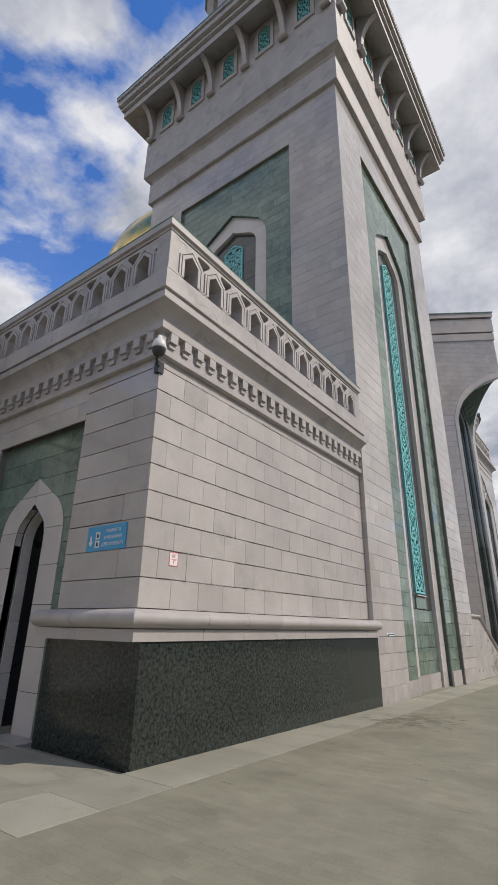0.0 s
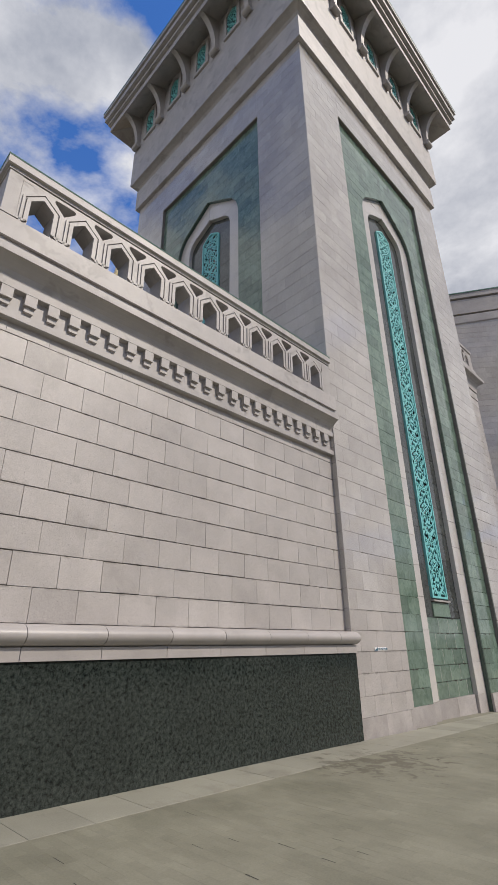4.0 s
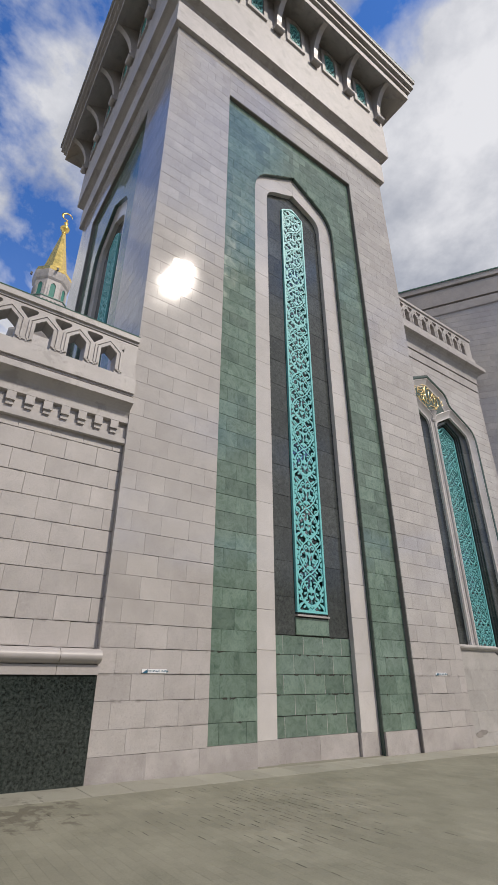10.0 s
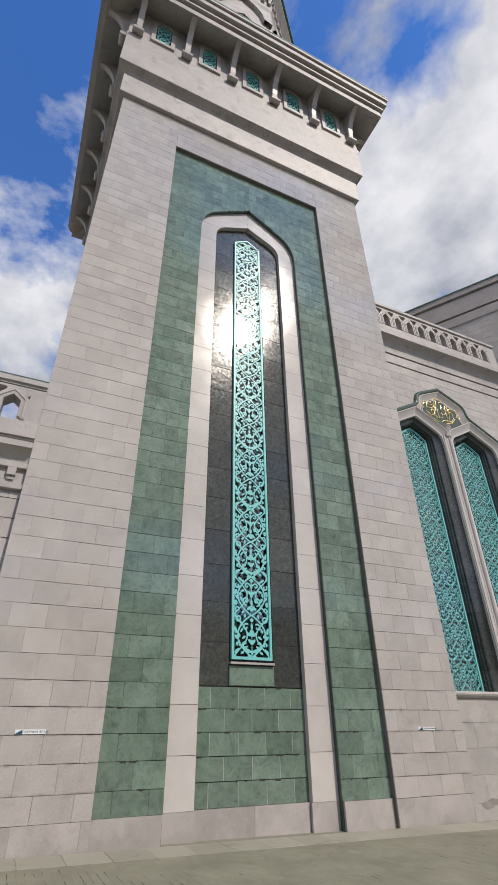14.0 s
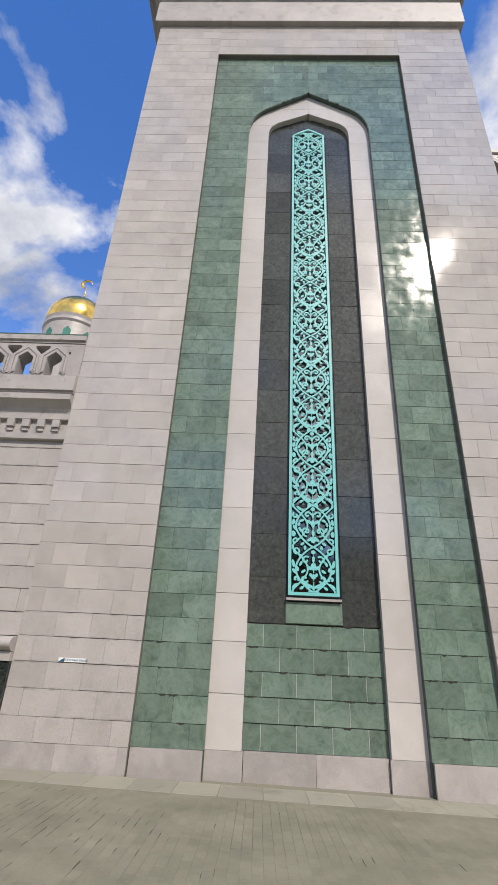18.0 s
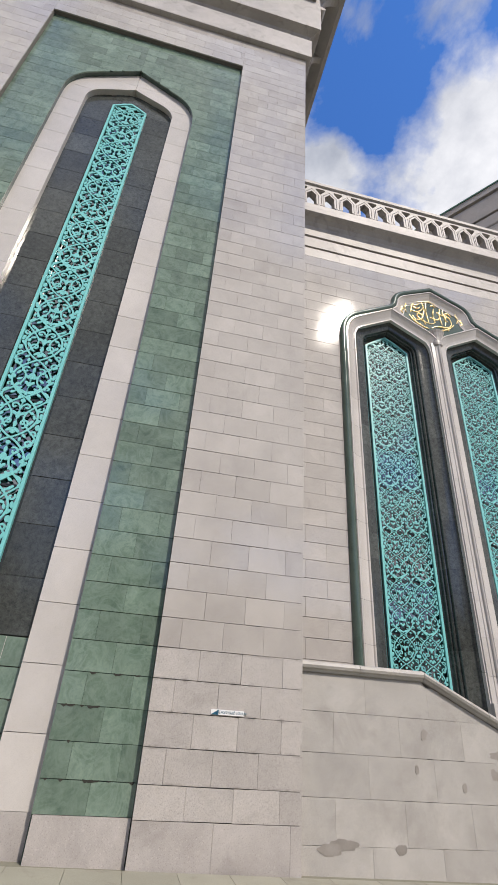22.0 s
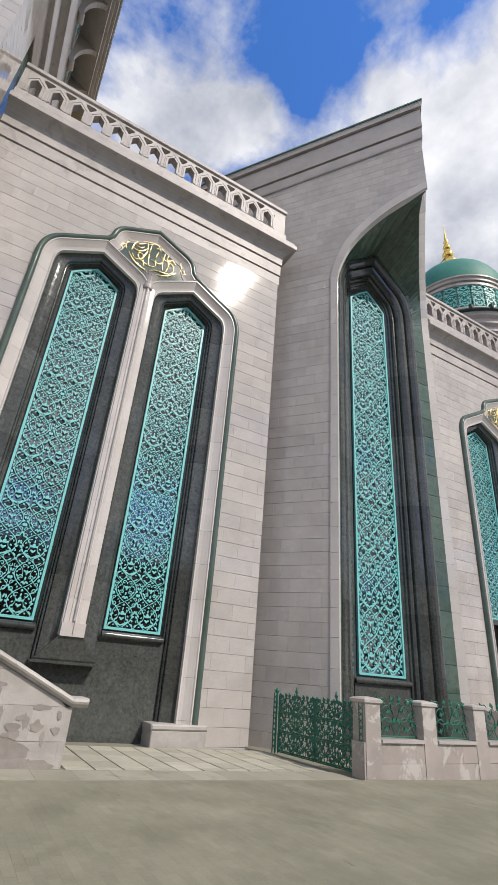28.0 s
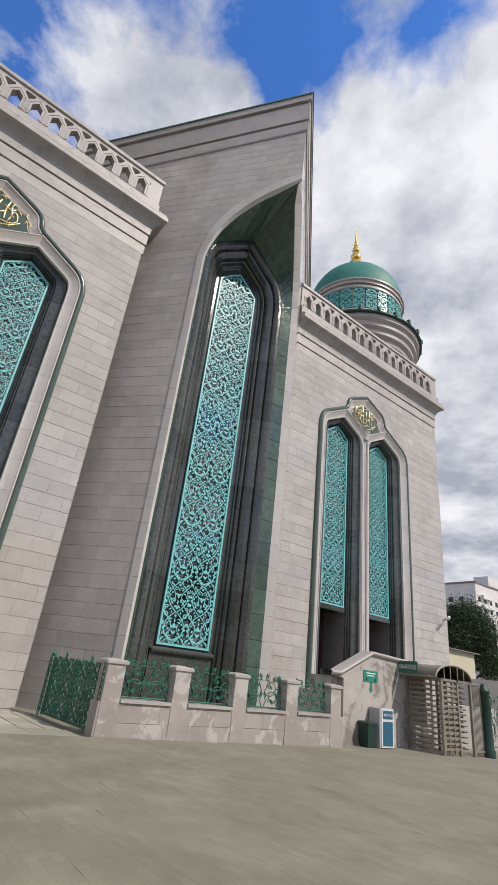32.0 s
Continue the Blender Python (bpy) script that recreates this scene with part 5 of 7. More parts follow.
            part("soffit", Shape().slab(SF, [(lc - 0.72, window_foot - 0.18), (lc + 0.72, window_foot - 0.18), (lc + 0.72, window_foot), (lc - 0.72, window_foot)], -1.6, -0.61, True), SLATE, wall)
            part("lobby", lobby, ROOM, wall)
            part("door_leaf", Shape().box((SX - 1.45, lc - 0.70, g0), (SX - 0.62, lc - 0.64, window_foot - 0.45)), WOOD, wall, "dark wooden door leaf standing open")
        else:
            part("apron", Shape().slab(SF, [(lc - 1.0, g0), (lc + 1.0, g0), (lc + 1.0, window_foot - 0.14), (lc - 1.0, window_foot - 0.14)], -0.6, -0.42, True), SLATE, wall, "dark stone apron panel")
            part("apron_sill", Shape().loft([[SF(lc + w, window_foot - 0.13 + 0.085 * math.sin(a), -0.42 + 0.13 * math.cos(a)) for a in [math.pi * (i / 6 - 0.5) for i in range(7)]] for w in (-0.76, 0.76)], False, True).face([SF(lc - 0.76, window_foot - 0.13 + 0.085 * math.sin(a), -0.42 + 0.13 * math.cos(a)) for a in [math.pi * (i / 6 - 0.5) for i in range(7)]]), SLATE, wall)
        screen_window("double_window", "tall pointed window behind a teal pierced arabesque screen", SF, lc, 0.705, window_foot, 11.72, 12.20, -0.50, 1, 1.22, step=0.0115, group="double windows", sill=False, wide=True)
    # pale mullion
    mp = [(-0.235, -0.12), (-0.225, 0.0), (-0.12, 0.012), (-0.11, 0.028), (0.11, 0.028), (0.12, 0.012), (0.225, 0.0), (0.235, -0.12)]
    low = 1.82 if not doors else 0.0
    mu = None
    for k in range(13 if not doors else 15):
        v0, v1 = low + 0.775 * k, min(low + 0.775 * (k + 1) - 0.006, 11.95)
        ob = part("mullion" if mu is None else "mullion_stone", Shape().loft([[SF(uc + u, v, d) for u, d in mp] for v in (v0, v1)]), WHITE, wall if mu is None else mu, "pale moulded stone mullion" if mu is None else "")
        mu = mu or ob
    part("bead", Shape().loft([[SF(uc + 0.045 * math.sin(a), v, 0.04 + 0.05 * math.cos(a)) for a in [math.pi * (i / 6 - 0.5) for i in range(7)]] for v in (low + 0.3, 11.95)], False, True), WHITE, mu)
    part("capital", Shape().loft([[SF(uc + k * math.sin(a), v, e + k * 0.75 * math.cos(a)) for a in [math.pi * (i / 8 - 0.5) for i in range(9)]] for k, v, e in ((0.10, 11.78, 0.0), (0.15, 11.82, 0.0), (0.16, 11.9, 0.0), (0.15, 11.97, 0.0), (0.17, 12.1, 0.0), (0.22, 12.25, 0.0), (0.27, 12.34, 0.0), (0.05, 12.44, 0.04))], False, False), TRIM, mu)
    if not doors:
        part("mullion_foot", Shape().slab(SF, [(uc - 0.26, 1.80), (uc + 0.26, 1.80), (uc + 0.26, 2.08), (uc - 0.26, 2.08)], -0.2, 0.08, True), WHITE, mu)
        part("mullion_corbel", Shape().loft([[SF(uc - w, v, -0.5), SF(uc - w, v, d), SF(uc + w, v, d), SF(uc + w, v, -0.5)] for w, v, d in ((0.66, 1.24, -0.10), (0.71, 1.25, -0.06), (0.71, 1.30, -0.06), (0.66, 1.31, -0.10), (0.64, 1.34, -0.08), (0.27, 1.80, 0.04))]).face([SF(uc - 0.66, 1.24, -0.5), SF(uc - 0.66, 1.24, -0.10), SF(uc + 0.66, 1.24, -0.10), SF(uc + 0.66, 1.24, -0.5)]), SLATE, mu)
        part("apron", Shape().slab(SF, [(uc - 0.62, g0), (uc + 0.62, g0), (uc + 0.62, 1.4), (uc - 0.62, 1.4)], -0.5, -0.417), SLATE, wall)
    # inscription panel
    panel = [(-1.42, 13.02), (-1.1, 12.6), (0, 12.1), (1.1, 12.6), (1.42, 13.02), (1.1, 13.6), (0, 14.05), (-1.1, 13.6)]
    plaque = part("inscription_panel", Shape().slab(SF, [(uc + h, v) for h, v in panel], -0.25, -0.06), GREEN_MOULD, wall, "dark green panel with gold ornamental script")
    strokes = [[(-0.98, 13.04), (-0.93, 13.18), (-0.98, 13.30)], [(-1.06, 13.2), (-0.96, 13.12), (-0.86, 13.2)], [(0.98, 13.04), (0.93, 13.18), (0.98, 13.30)], [(1.06, 13.2), (0.96, 13.12), (0.86, 13.2)],
               [(-0.12, 12.78), (-0.16, 13.2), (-0.13, 13.62)], [(0.30, 12.86), (0.26, 13.15), (0.30, 13.50)], [(0.08, 12.9), (0.05, 13.2), (0.10, 13.44)],
               [(-0.62, 13.0), (-0.52, 12.86), (-0.36, 12.92), (-0.30, 13.06), (-0.42, 13.12), (-0.46, 13.0), (-0.30, 12.86), (-0.05, 12.82), (0.10, 12.92)],
               [(0.62, 12.98), (0.52, 12.84), (0.34, 12.78), (0.12, 12.76), (-0.06, 12.66)], [(0.62, 12.98), (0.58, 13.16), (0.48, 13.22), (0.42, 13.1), (0.52, 13.04)],
               [(-0.66, 13.22), (-0.5, 13.16), (-0.34, 13.24), (-0.24, 13.38)], [(-0.6, 13.36), (-0.44, 13.30), (-0.32, 13.40)], [(-0.56, 13.46), (-0.46, 13.42), (-0.34, 13.52)], [(-0.66, 13.1), (-0.62, 13.32), (-0.54, 13.48)],
               [(0.40, 13.30), (0.54, 13.36), (0.66, 13.26)], [(0.18, 13.32), (0.34, 13.24), (0.50, 13.30)], [(0.0, 13.5), (0.08, 13.56), (0.18, 13.5)], [(-0.06, 13.06), (0.16, 13.02), (0.24, 13.12)],
               [(-0.26, 12.64), (-0.18, 12.60)], [(-0.02, 12.54), (0.06, 12.52)], [(0.24, 12.66), (0.32, 12.64)], [(-0.44, 12.74), (-0.38, 12.70)], [(0.44, 12.72), (0.50, 12.70)],
               [(-0.24, 12.74), (-0.30, 13.0), (-0.22, 13.3), (-0.26, 13.62)], [(0.40, 12.86), (0.44, 13.1), (0.38, 13.36), (0.42, 13.5)], [(-0.40, 13.56), (-0.2, 13.64), (0.04, 13.66), (0.24, 13.58)], [(0.14, 12.62), (0.34, 12.68), (0.54, 12.80), (0.70, 12.98)], [(-0.14, 12.60), (-0.36, 12.66), (-0.58, 12.80), (-0.72, 13.0)],
               [(-0.80, 13.06), (-0.84, 13.22), (-0.78, 13.36), (-0.86, 13.44)], [(0.80, 13.06), (0.84, 13.22), (0.78, 13.36), (0.86, 13.44)], [(-0.90, 13.0), (-0.98, 13.08), (-1.08, 13.06)], [(0.90, 13.0), (0.98, 13.08), (1.08, 13.06)], [(-0.90, 13.30), (-0.98, 13.38), (-1.0, 13.46)], [(0.90, 13.30), (0.98, 13.38), (1.0, 13.46)]]
    gold = Shape()
    for st in strokes:
        pts = []
        n = 5
        for i in range(len(st) - 1):
            p0, p1, p2, p3 = (Vector(st[min(max(i + k, 0), len(st) - 1)]) for k in (-1, 0, 1, 2))
            for k in range(n):
                t = k / n
                pts.append(tuple(0.5 * (2 * p1 + (p2 - p0) * t + (2 * p0 - 5 * p1 + 4 * p2 - p3) * t * t + (3 * p1 - p0 - 3 * p2 + p3) * t ** 3)))
        pts.append(st[-1])
        gold.tube([SF(uc + u * 1.12, 13.0 + (v - 13.0) * 1.15, -0.05) for u, v in pts], [0.012 + 0.017 * math.sin(math.pi * k / (len(pts) - 1)) for k in range(len(pts))], 5)
    part("gold_script", gold, GILT, plaque, "raised gold script strokes")
    # plinth blocks at the feet of the window surround
    for side in (1, -1):
        pb = Shape().slab(SF, [(uc + side * 2.75 - 0.67, g0), (uc + side * 2.75 + 0.67, g0), (uc + side * 2.75 + 0.67, 0.10), (uc + side * 2.75 - 0.67, 0.10)], -0.4, 0.18, True, 0.02)
        blk = part("plinth_block", pb, WEATHERED, wall)
        part("plinth_cap", Shape().slab(SF, [(uc + side * 2.75 - 0.69, 0.10), (uc + side * 2.75 + 0.69, 0.10), (uc + side * 2.75 + 0.69, 0.22), (uc + side * 2.75 - 0.69, 0.22)], -0.4, 0.205, True, 0.03), WEATHERED, blk)
    # string courses, cornice, parapet
    end = u1 if doors else u1 + 0.05
    path = [(SX, u0), (SX, end), (SX - (6.0 if doors else 1.2), end)]
    lines = [(-0.2, 14.58), (0.0, 14.585), (0.0, 14.98), (-0.12, 14.985), (-0.12, 15.045), (0.02, 15.05), (0.02, 15.50), (-0.12, 15.505), (-0.12, 15.57)]
    prof = [(-0.2, 15.568), (0.05, 15.57), (0.05, 15.72), (0.06, 15.85), (0.10, 15.98), (0.18, 16.10), (0.29, 16.19), (0.40, 16.24), (0.45, 16.27), (0.45, 16.45), (0.40, 16.46), (0.28, 16.47), (0.28, 16.53), (0.38, 16.54), (0.38, 16.60), (-0.3, 16.62)]
    rail_path = [(SX, u0), (SX, u1 + 0.12)] if not doors else path
    co = setting(name.replace("wall", "cornice"), Shape().sweep(prof, path), RAIL, "pale granite cornice with recessed lines", "cornice")
    part("string_course", Shape().sweep(lines, path), RAIL, co)
    pa = setting(name.replace("wall", "parapet"), Shape().sweep([(-0.25, 16.6), (0.22, 16.6), (0.22, 17.04), (0.18, 17.07), (-0.25, 17.08)], rail_path), RAIL, "granite parapet of small pointed arches", "parapet")
    balustrade(pa, SF, u0, u1 + (0.08 if not doors else 0.15), 17.06, 18.22, 0.655, 0.22, 0.02, (0.12, 0.5))
    part("handrail", Shape().sweep([(-0.2, 18.2), (0.12, 18.21), (0.12, 18.27), (0.19, 18.30), (0.19, 18.44), (0.1, 18.48), (-0.2, 18.5)], rail_path), RAIL, pa)
    setting(name.replace("wall", "roof"), Shape().box((SX - 7, u0 + 0.05, 15.9), (SX - 0.1, u1 - 0.05, 16.5)), SLAB, "flat roof behind the parapet", "roof")
    return wall


facade("wall_wing_near", "polished pale granite facade with a pair of tall screened windows", TY1, 31.1, 26.45, 2.07, 25.0, False)
wall2 = facade("wall_wing_far", "polished pale granite facade with screened windows over two doorways", 38.95, 50.0, 43.88, 3.98, 5.0, True)
part("end_wall", Shape().box((SX - 8, 49.7, -1), (SX - 0.02, 49.97, 16.5)), GRANITE, wall2)

# ---- folded portal ----
PX, PY, SLOPE, SLOPE2 = -3.57, 35.2, 0.773, 0.987
RUN = PX - SX
K1 = math.hypot(1, SLOPE)
S1 = RUN * K1
VL = Frame((SX, PY - RUN * SLOPE), (1, SLOPE), (SLOPE, -1))
VR = Frame((PX, PY), (-1, SLOPE2), (SLOPE2, 1))
NICHE_U = 1.13
NICHE_W, NICHE_H = (S1 - NICHE_U) / 3.986, 0.072
edge = [(1.03, -1.0), (1.03, 15.2), (1.09, 15.55), (1.33, 16.25), (1.66, 16.85), (2.1, 17.34), (2.57, 17.72), (3.1, 18.05), (3.55, 18.3), (4.2, 18.56), (5.016, 18.82)]
trim = [(1.29, -1.0), (1.29, 15.15), (1.34, 15.42), (1.55, 16.0), (1.86, 16.55), (2.27, 17.0), (2.72, 17.38), (3.2, 17.7), (3.65, 17.95), (4.27, 18.2), (5.016, 18.48)]
edge, trim = ([(NICHE_U + (s_ - 1.03) * NICHE_W, z + NICHE_H * max(z - 15.2, 0.0)) for s_, z in line_] for line_ in (edge, trim))
ARM = 3.92 / (S1 - NICHE_U)
edge_r = [((S1 - s_) * ARM, z) for s_, z in edge]
eh = lambda v: float(np.interp(v, [p[1] for p in edge], [p[0] for p in edge], right=99.0))
er = lambda v: float(np.interp(v, [p[1] for p in edge_r], [p[0] for p in edge_r], right=0.0))
portal = setting("wall_portal", Shape().slab(VL, [(-7.5, 15.0), (-1.4, 15.0), (-1.4, 23.0), (-7.5, 22.5)], -0.4, -0.034, True), JOINT, "granite portal folded like a prow over a deep arched niche", "wall")
zs = [-1.0, 14.5] + [14.5 + 0.2 * i for i in range(1, 23)] + [23.4]
for fr, far_end, mouth in ((VL, -1.6, lambda v: min(eh(v), S1 - 0.3)), (VR, 5.6, lambda v: max(er(v), 0.3))):
    part("wall_core", Shape().loft([[fr(far_end, v, -0.03) for v in zs], [fr(mouth(v), v, -0.03) for v in zs], [fr(mouth(v), v, -0.3) for v in zs], [fr(far_end, v, -0.3) for v in zs]]), JOINT, portal)
ashlar(VL, portal, -7.5, -1.6, 16.4, 21.7, COURSE, 0.9, GRANITE, d=-0.03, singles=0)
ashlar(VL, portal, -1.6, S1, -0.7, 21.7, COURSE, 0.62, GRANITE, hi=lambda v: min(eh(v), S1), d=-0.03, singles=25.0)
ashlar(VR, portal, 0.0, 5.6, -0.7, 21.7, COURSE, 0.62, GRANITE, lo=lambda v: max(er(v), 0.0), d=-0.03, singles=0)
part("wall_core", Shape().slab(VR, [(5.4, 15.0), (11.5, 15.0), (11.5, 22.5), (5.4, 23.0)], -0.4, -0.034, True), JOINT, portal)
ashlar(VR, portal, 5.6, 11.5, 16.4, 21.7, COURSE, 0.9, GRANITE, d=-0.03, singles=0)
for i in range(21):
    v, v2 = -0.6 + 0.7525 * i + 0.004, min(-0.6 + 0.7525 * (i + 1), 15.2) - 0.004
    if v2 > v:
        part("edge_stone", Shape().slab(VL, [(NICHE_U + 0.004, v), (trim[0][0], v), (trim[0][0], v2), (NICHE_U + 0.004, v2)], -0.1, 0.02), WHITE, portal)
for i in range(1, len(edge) - 1):
    q = [edge[i], trim[i], trim[i + 1], edge[i + 1]]
    part("edge_stone", Shape().slab(VL, [(s_, z if i > 1 or k > 1 else 15.203) for k, (s_, z) in enumerate(q)], -0.1, 0.02), WHITE, portal)
VPATH = [(SX - 5.3, PY - (RUN + 5.3) * SLOPE), (PX, PY), (SX - 5.3, PY + (RUN + 5.3) * SLOPE2)]


def falling(shape):
    """The portal's crown falls gently from the prow to both wings."""
    shape.v = [(x, y, z - 0.10 * max(PX - x, 0.0)) for x, y, z in shape.v]
    return shape


part("band", falling(Shape().sweep([(-0.2, 21.68), (0.03, 21.70), (0.06, 21.76), (0.06, 22.32), (-0.13, 22.33), (-0.13, 22.43), (0.09, 22.44), (0.09, 23.57), (-0.13, 23.58), (-0.13, 23.68), (0.16, 23.70), (0.16, 24.08), (-0.5, 24.12)], VPATH)), TRIM, portal)
part("roof_edge", falling(Shape().sweep([(-0.4, 24.12), (0.20, 24.06), (0.20, 24.14), (-0.4, 24.2)], VPATH)), COPPER, portal, "thin green metal capping")
setting("roof_portal", Shape().slab(LOCAL, [(SX - 5.2, PY - (RUN + 4.7) * SLOPE), (PX - 0.5, PY), (SX - 5.2, PY + (RUN + 4.7) * SLOPE2)], 22.4, 22.8, True), SLAB, "flat roof of the portal", "roof")

# niche: green marble cheeks, slate window frame
drop = lambda z, k: z - k * min(max((z - 15.0) / 3.0, 0.0), 1.0)
meet = lambda p, side: (p[0], side * max(side * (p[1] - PY), 0.0) + PY, p[2])
left = [meet(VL(s_ + 0.01, drop(z, 0.10), -0.12), -1) for s_, z in trim]
right = [meet(VR(max(u - 0.12, 0.0), drop(z, 0.34), -0.27), 1) for u, z in edge_r]
outer_left = [VL(s_, z, 0.0) for s_, z in trim]
outer_right = [VR(u, z, 0.0) for u, z in edge_r]
NF = Frame((-7.0, 0), (0, 1), (1, 0))
nb = arch(1.97, 15.0, 17.68, 0.62, base=-1.0)
back = [NF(PY - h, v, 0.50) for h, v in nb] + [NF(PY + h, v, 0.50) for h, v in reversed(nb[:-1])]


def by_height(path, n):
    """One half of an outline, foot to apex, at heights that climb evenly and at the curve more densely."""
    zs = [p[2] for p in path]
    levels = list(np.linspace(zs[0], 14.4, n)) + list(np.linspace(14.4, zs[-1], 13))[1:]
    return [Vector((float(np.interp(z, zs, [p[0] for p in path])), float(np.interp(z, zs, [p[1] for p in path])), z)) for z in levels]


NB = 21
fl, fr_ = by_height(left, NB), by_height(right, NB)
bl, brr = by_height(back[:len(nb)], NB), by_height([back[i] for i in range(len(back) - 1, len(nb) - 2, -1)], NB)
niche = setting("portal_niche", Shape().loft([fl, bl]).loft([brr, fr_]), DARKER_GREEN, "deep niche lined with green marble tiles", "wall")
for f_, b_ in ((fl, bl), (fr_, brr)):
    for i in range(len(f_) - 1):
        for a, c in ((0.0, 0.98),):
            p = [f_[i].lerp(b_[i], a), f_[i].lerp(b_[i], c), f_[i + 1].lerp(b_[i + 1], c), f_[i + 1].lerp(b_[i + 1], a)]
            mid = sum(p, Vector()) / 4
            inward = (Vector((mid.x + 1.2, PY, mid.z - (0.0 if mid.z < 14.4 else 1.5))) - mid).normalized()
            q = [mid + (x - mid) * 0.965 + inward * 0.025 for x in p]
            part("marble_tile", Shape().face(q).loft([p, q], True), DARKER_GREEN, niche)
for o_, f_ in ((by_height(outer_left, NB), fl), (by_height(outer_right, NB), fr_)):
    for i in range(len(o_) - 1):
        p = [o_[i], f_[i], f_[i + 1], o_[i + 1]]
        mid = sum(p, Vector()) / 4
        part("reveal_stone", Shape().face([mid + (x - mid) * 0.992 for x in p]), WHITE, niche)
pr = [(-0.02, 0.40), (0.0, 0.50), (0.02, 0.53), (0.08, 0.545), (0.18, 0.53), (0.27, 0.48), (0.32, 0.42), (0.33, 0.30), (0.35, 0.30), (0.36, 0.36), (0.40, 0.375), (0.50, 0.34), (0.60, 0.27), (0.645, 0.20), (0.65, 0.08), (0.68, 0.08), (0.69, 0.12), (0.73, 0.11), (0.77, 0.05), (0.775, -0.02), (0.80, -0.02), (0.82, 0.0), (0.86, -0.03), (0.875, -0.08), (0.93, -0.12)]
WIN = [(0.945, -1.0), (0.945, 15.45)] + [(0.945 - 0.515 * i / 8, 15.45 + 0.5 * i / 8) for i in range(1, 9)] + [(0.0, 16.26)]
ring = [(shrink(nb, k), d) for k, d in pr] + [(WIN, d) for d in (-0.115, -0.15)]
nframe = part("slate_frame", Shape().loft([around(NF, [(pts[0][0], 15.0)] + pts[1:], PY, d) for pts, d in ring]), SLATE, niche, "dark polished stone frame of stepped rolls")
part("frame_core", Shape().loft([around(NF, pts, PY, d - 0.016) for pts, d in ring]), DARK, nframe)
for v0, v1 in stone_cuts(-1.0, 14.997, 0.9):
    for k in (1, -1):
        part("jamb_stone", Shape().loft([[NF(PY + k * pts[0][0], v, d) for v in (v0, v1)] for pts, d in ring]), SLATE, nframe)
part("apron", Shape().slab(NF, [(PY - 1.05, -1.0), (PY + 1.05, -1.0), (PY + 1.05, 1.42), (PY - 1.05, 1.42)], -0.3, -0.06, True), SLATE, niche)
part("apron_sill", Shape().loft([[NF(PY + u, 1.46 + 0.09 * math.sin(a), -0.06 + 0.12 * math.cos(a)) for a in [math.pi * (i / 6 - 0.5) for i in range(7)]] for u in (-1.06, 1.06)], False, True), SLATE, niche)
screen_window("portal_window", "tall pointed portal window behind a teal pierced arabesque screen", NF, PY + 0.02, 0.90, 1.60, 15.42, 16.19, -0.09, 1, 1.62, step=0.0145, group="pierced screens", sill=False, wide=True)
setting("niche_floor", Shape().slab(LOCAL, [(-7.2, 31.4), (-3.95, 31.7), (-3.95, 38.7), (-7.2, 39.0)], -0.9, ground_z(35) - 0.012, True), SLAB, "paved floor behind the low fence wall", "floor")

# ---- stair parapet by the tower ----
RX = -4.85
RF = Frame((RX, 0), (0, 1), (1, 0))
g1 = -0.35
ramp = thing("stair_parapet", "weathered granite stair parapet with stained blocks and a sloping cap", "parapet wall")
prof2 = [(TY1 + 0.01, g1), (26.2, g1), (26.2, 0.64), (23.1, 2.10), (TY1 + 0.01, 2.10)]
part("core", Shape().slab(RF, prof2, -0.36, -0.03, True), JOINT, ramp)
top2 = lambda v: float(np.interp(v, [0.64, 2.10], [26.2, 23.1]))
ashlar(RF, ramp, TY1 + 0.01, 26.2, g1 + 0.02, 2.10, 0.49, 0.98, WEATHERED, hi=top2, d=-0.03, joint=0.0032, wander=0.0009)
cap = [(-0.40, 0.0), (0.03, 0.0), (0.05, 0.03), (0.085, 0.05), (0.10, 0.085), (0.085, 0.12), (0.04, 0.14), (-0.40, 0.14)]
line = [(TY1 + 0.01, 2.10), (22.1, 2.10), (23.12, 2.10), (24.1, 1.64), (25.2, 1.12), (26.2, 0.645), (26.45, 0.645)]
for (u, v), (u2, v2) in zip(line, line[1:]):
    e = 0.003
    part("cap_stone", Shape().loft([[RF(u + e, v + z, d) for d, z in cap], [RF(u2 - e, v2 + z, d) for d, z in cap]], True).face([RF(u2 - e, v2 + z, d) for d, z in cap][::-1]), WEATHERED, ramp)
part("end_stone", Shape().slab(Frame((0, 26.2), (-1, 0), (0, 1)), [(-RX, g1), (-RX + 0.36, g1), (-RX + 0.36, 0.64), (-RX, 0.64)], -0.02, 0.02), WEATHERED, ramp)


def stain(fr, parent, u, v, ru, rv, seed, lo=-9.0, hi=9.0):
    """A ragged damp patch with a shape of its own on the face of a wall."""
    r = random.Random(seed)
    waves = [(k, r.uniform(-1, 1) * 0.5 / k ** 0.8, r.uniform(0, 6.28)) for k in (2, 3, 5, 7, 9)]
    pts = []
    for i in range(30):
        a = 2 * math.pi * i / 30
        q = 1.0 + sum(w * math.sin(k * a + f) for k, w, f in waves) * 0.7 + r.uniform(-0.10, 0.10)
        q = max(q, 0.25)
        pts.append((u + ru * q * math.cos(a), min(max(v + rv * q * math.sin(a), lo), hi)))
    part("damp_stain", Shape().slab(fr, pts, -0.004, 0.001 + 0.0003 * (seed % 60)), STAIN, parent, "ragged damp stain")


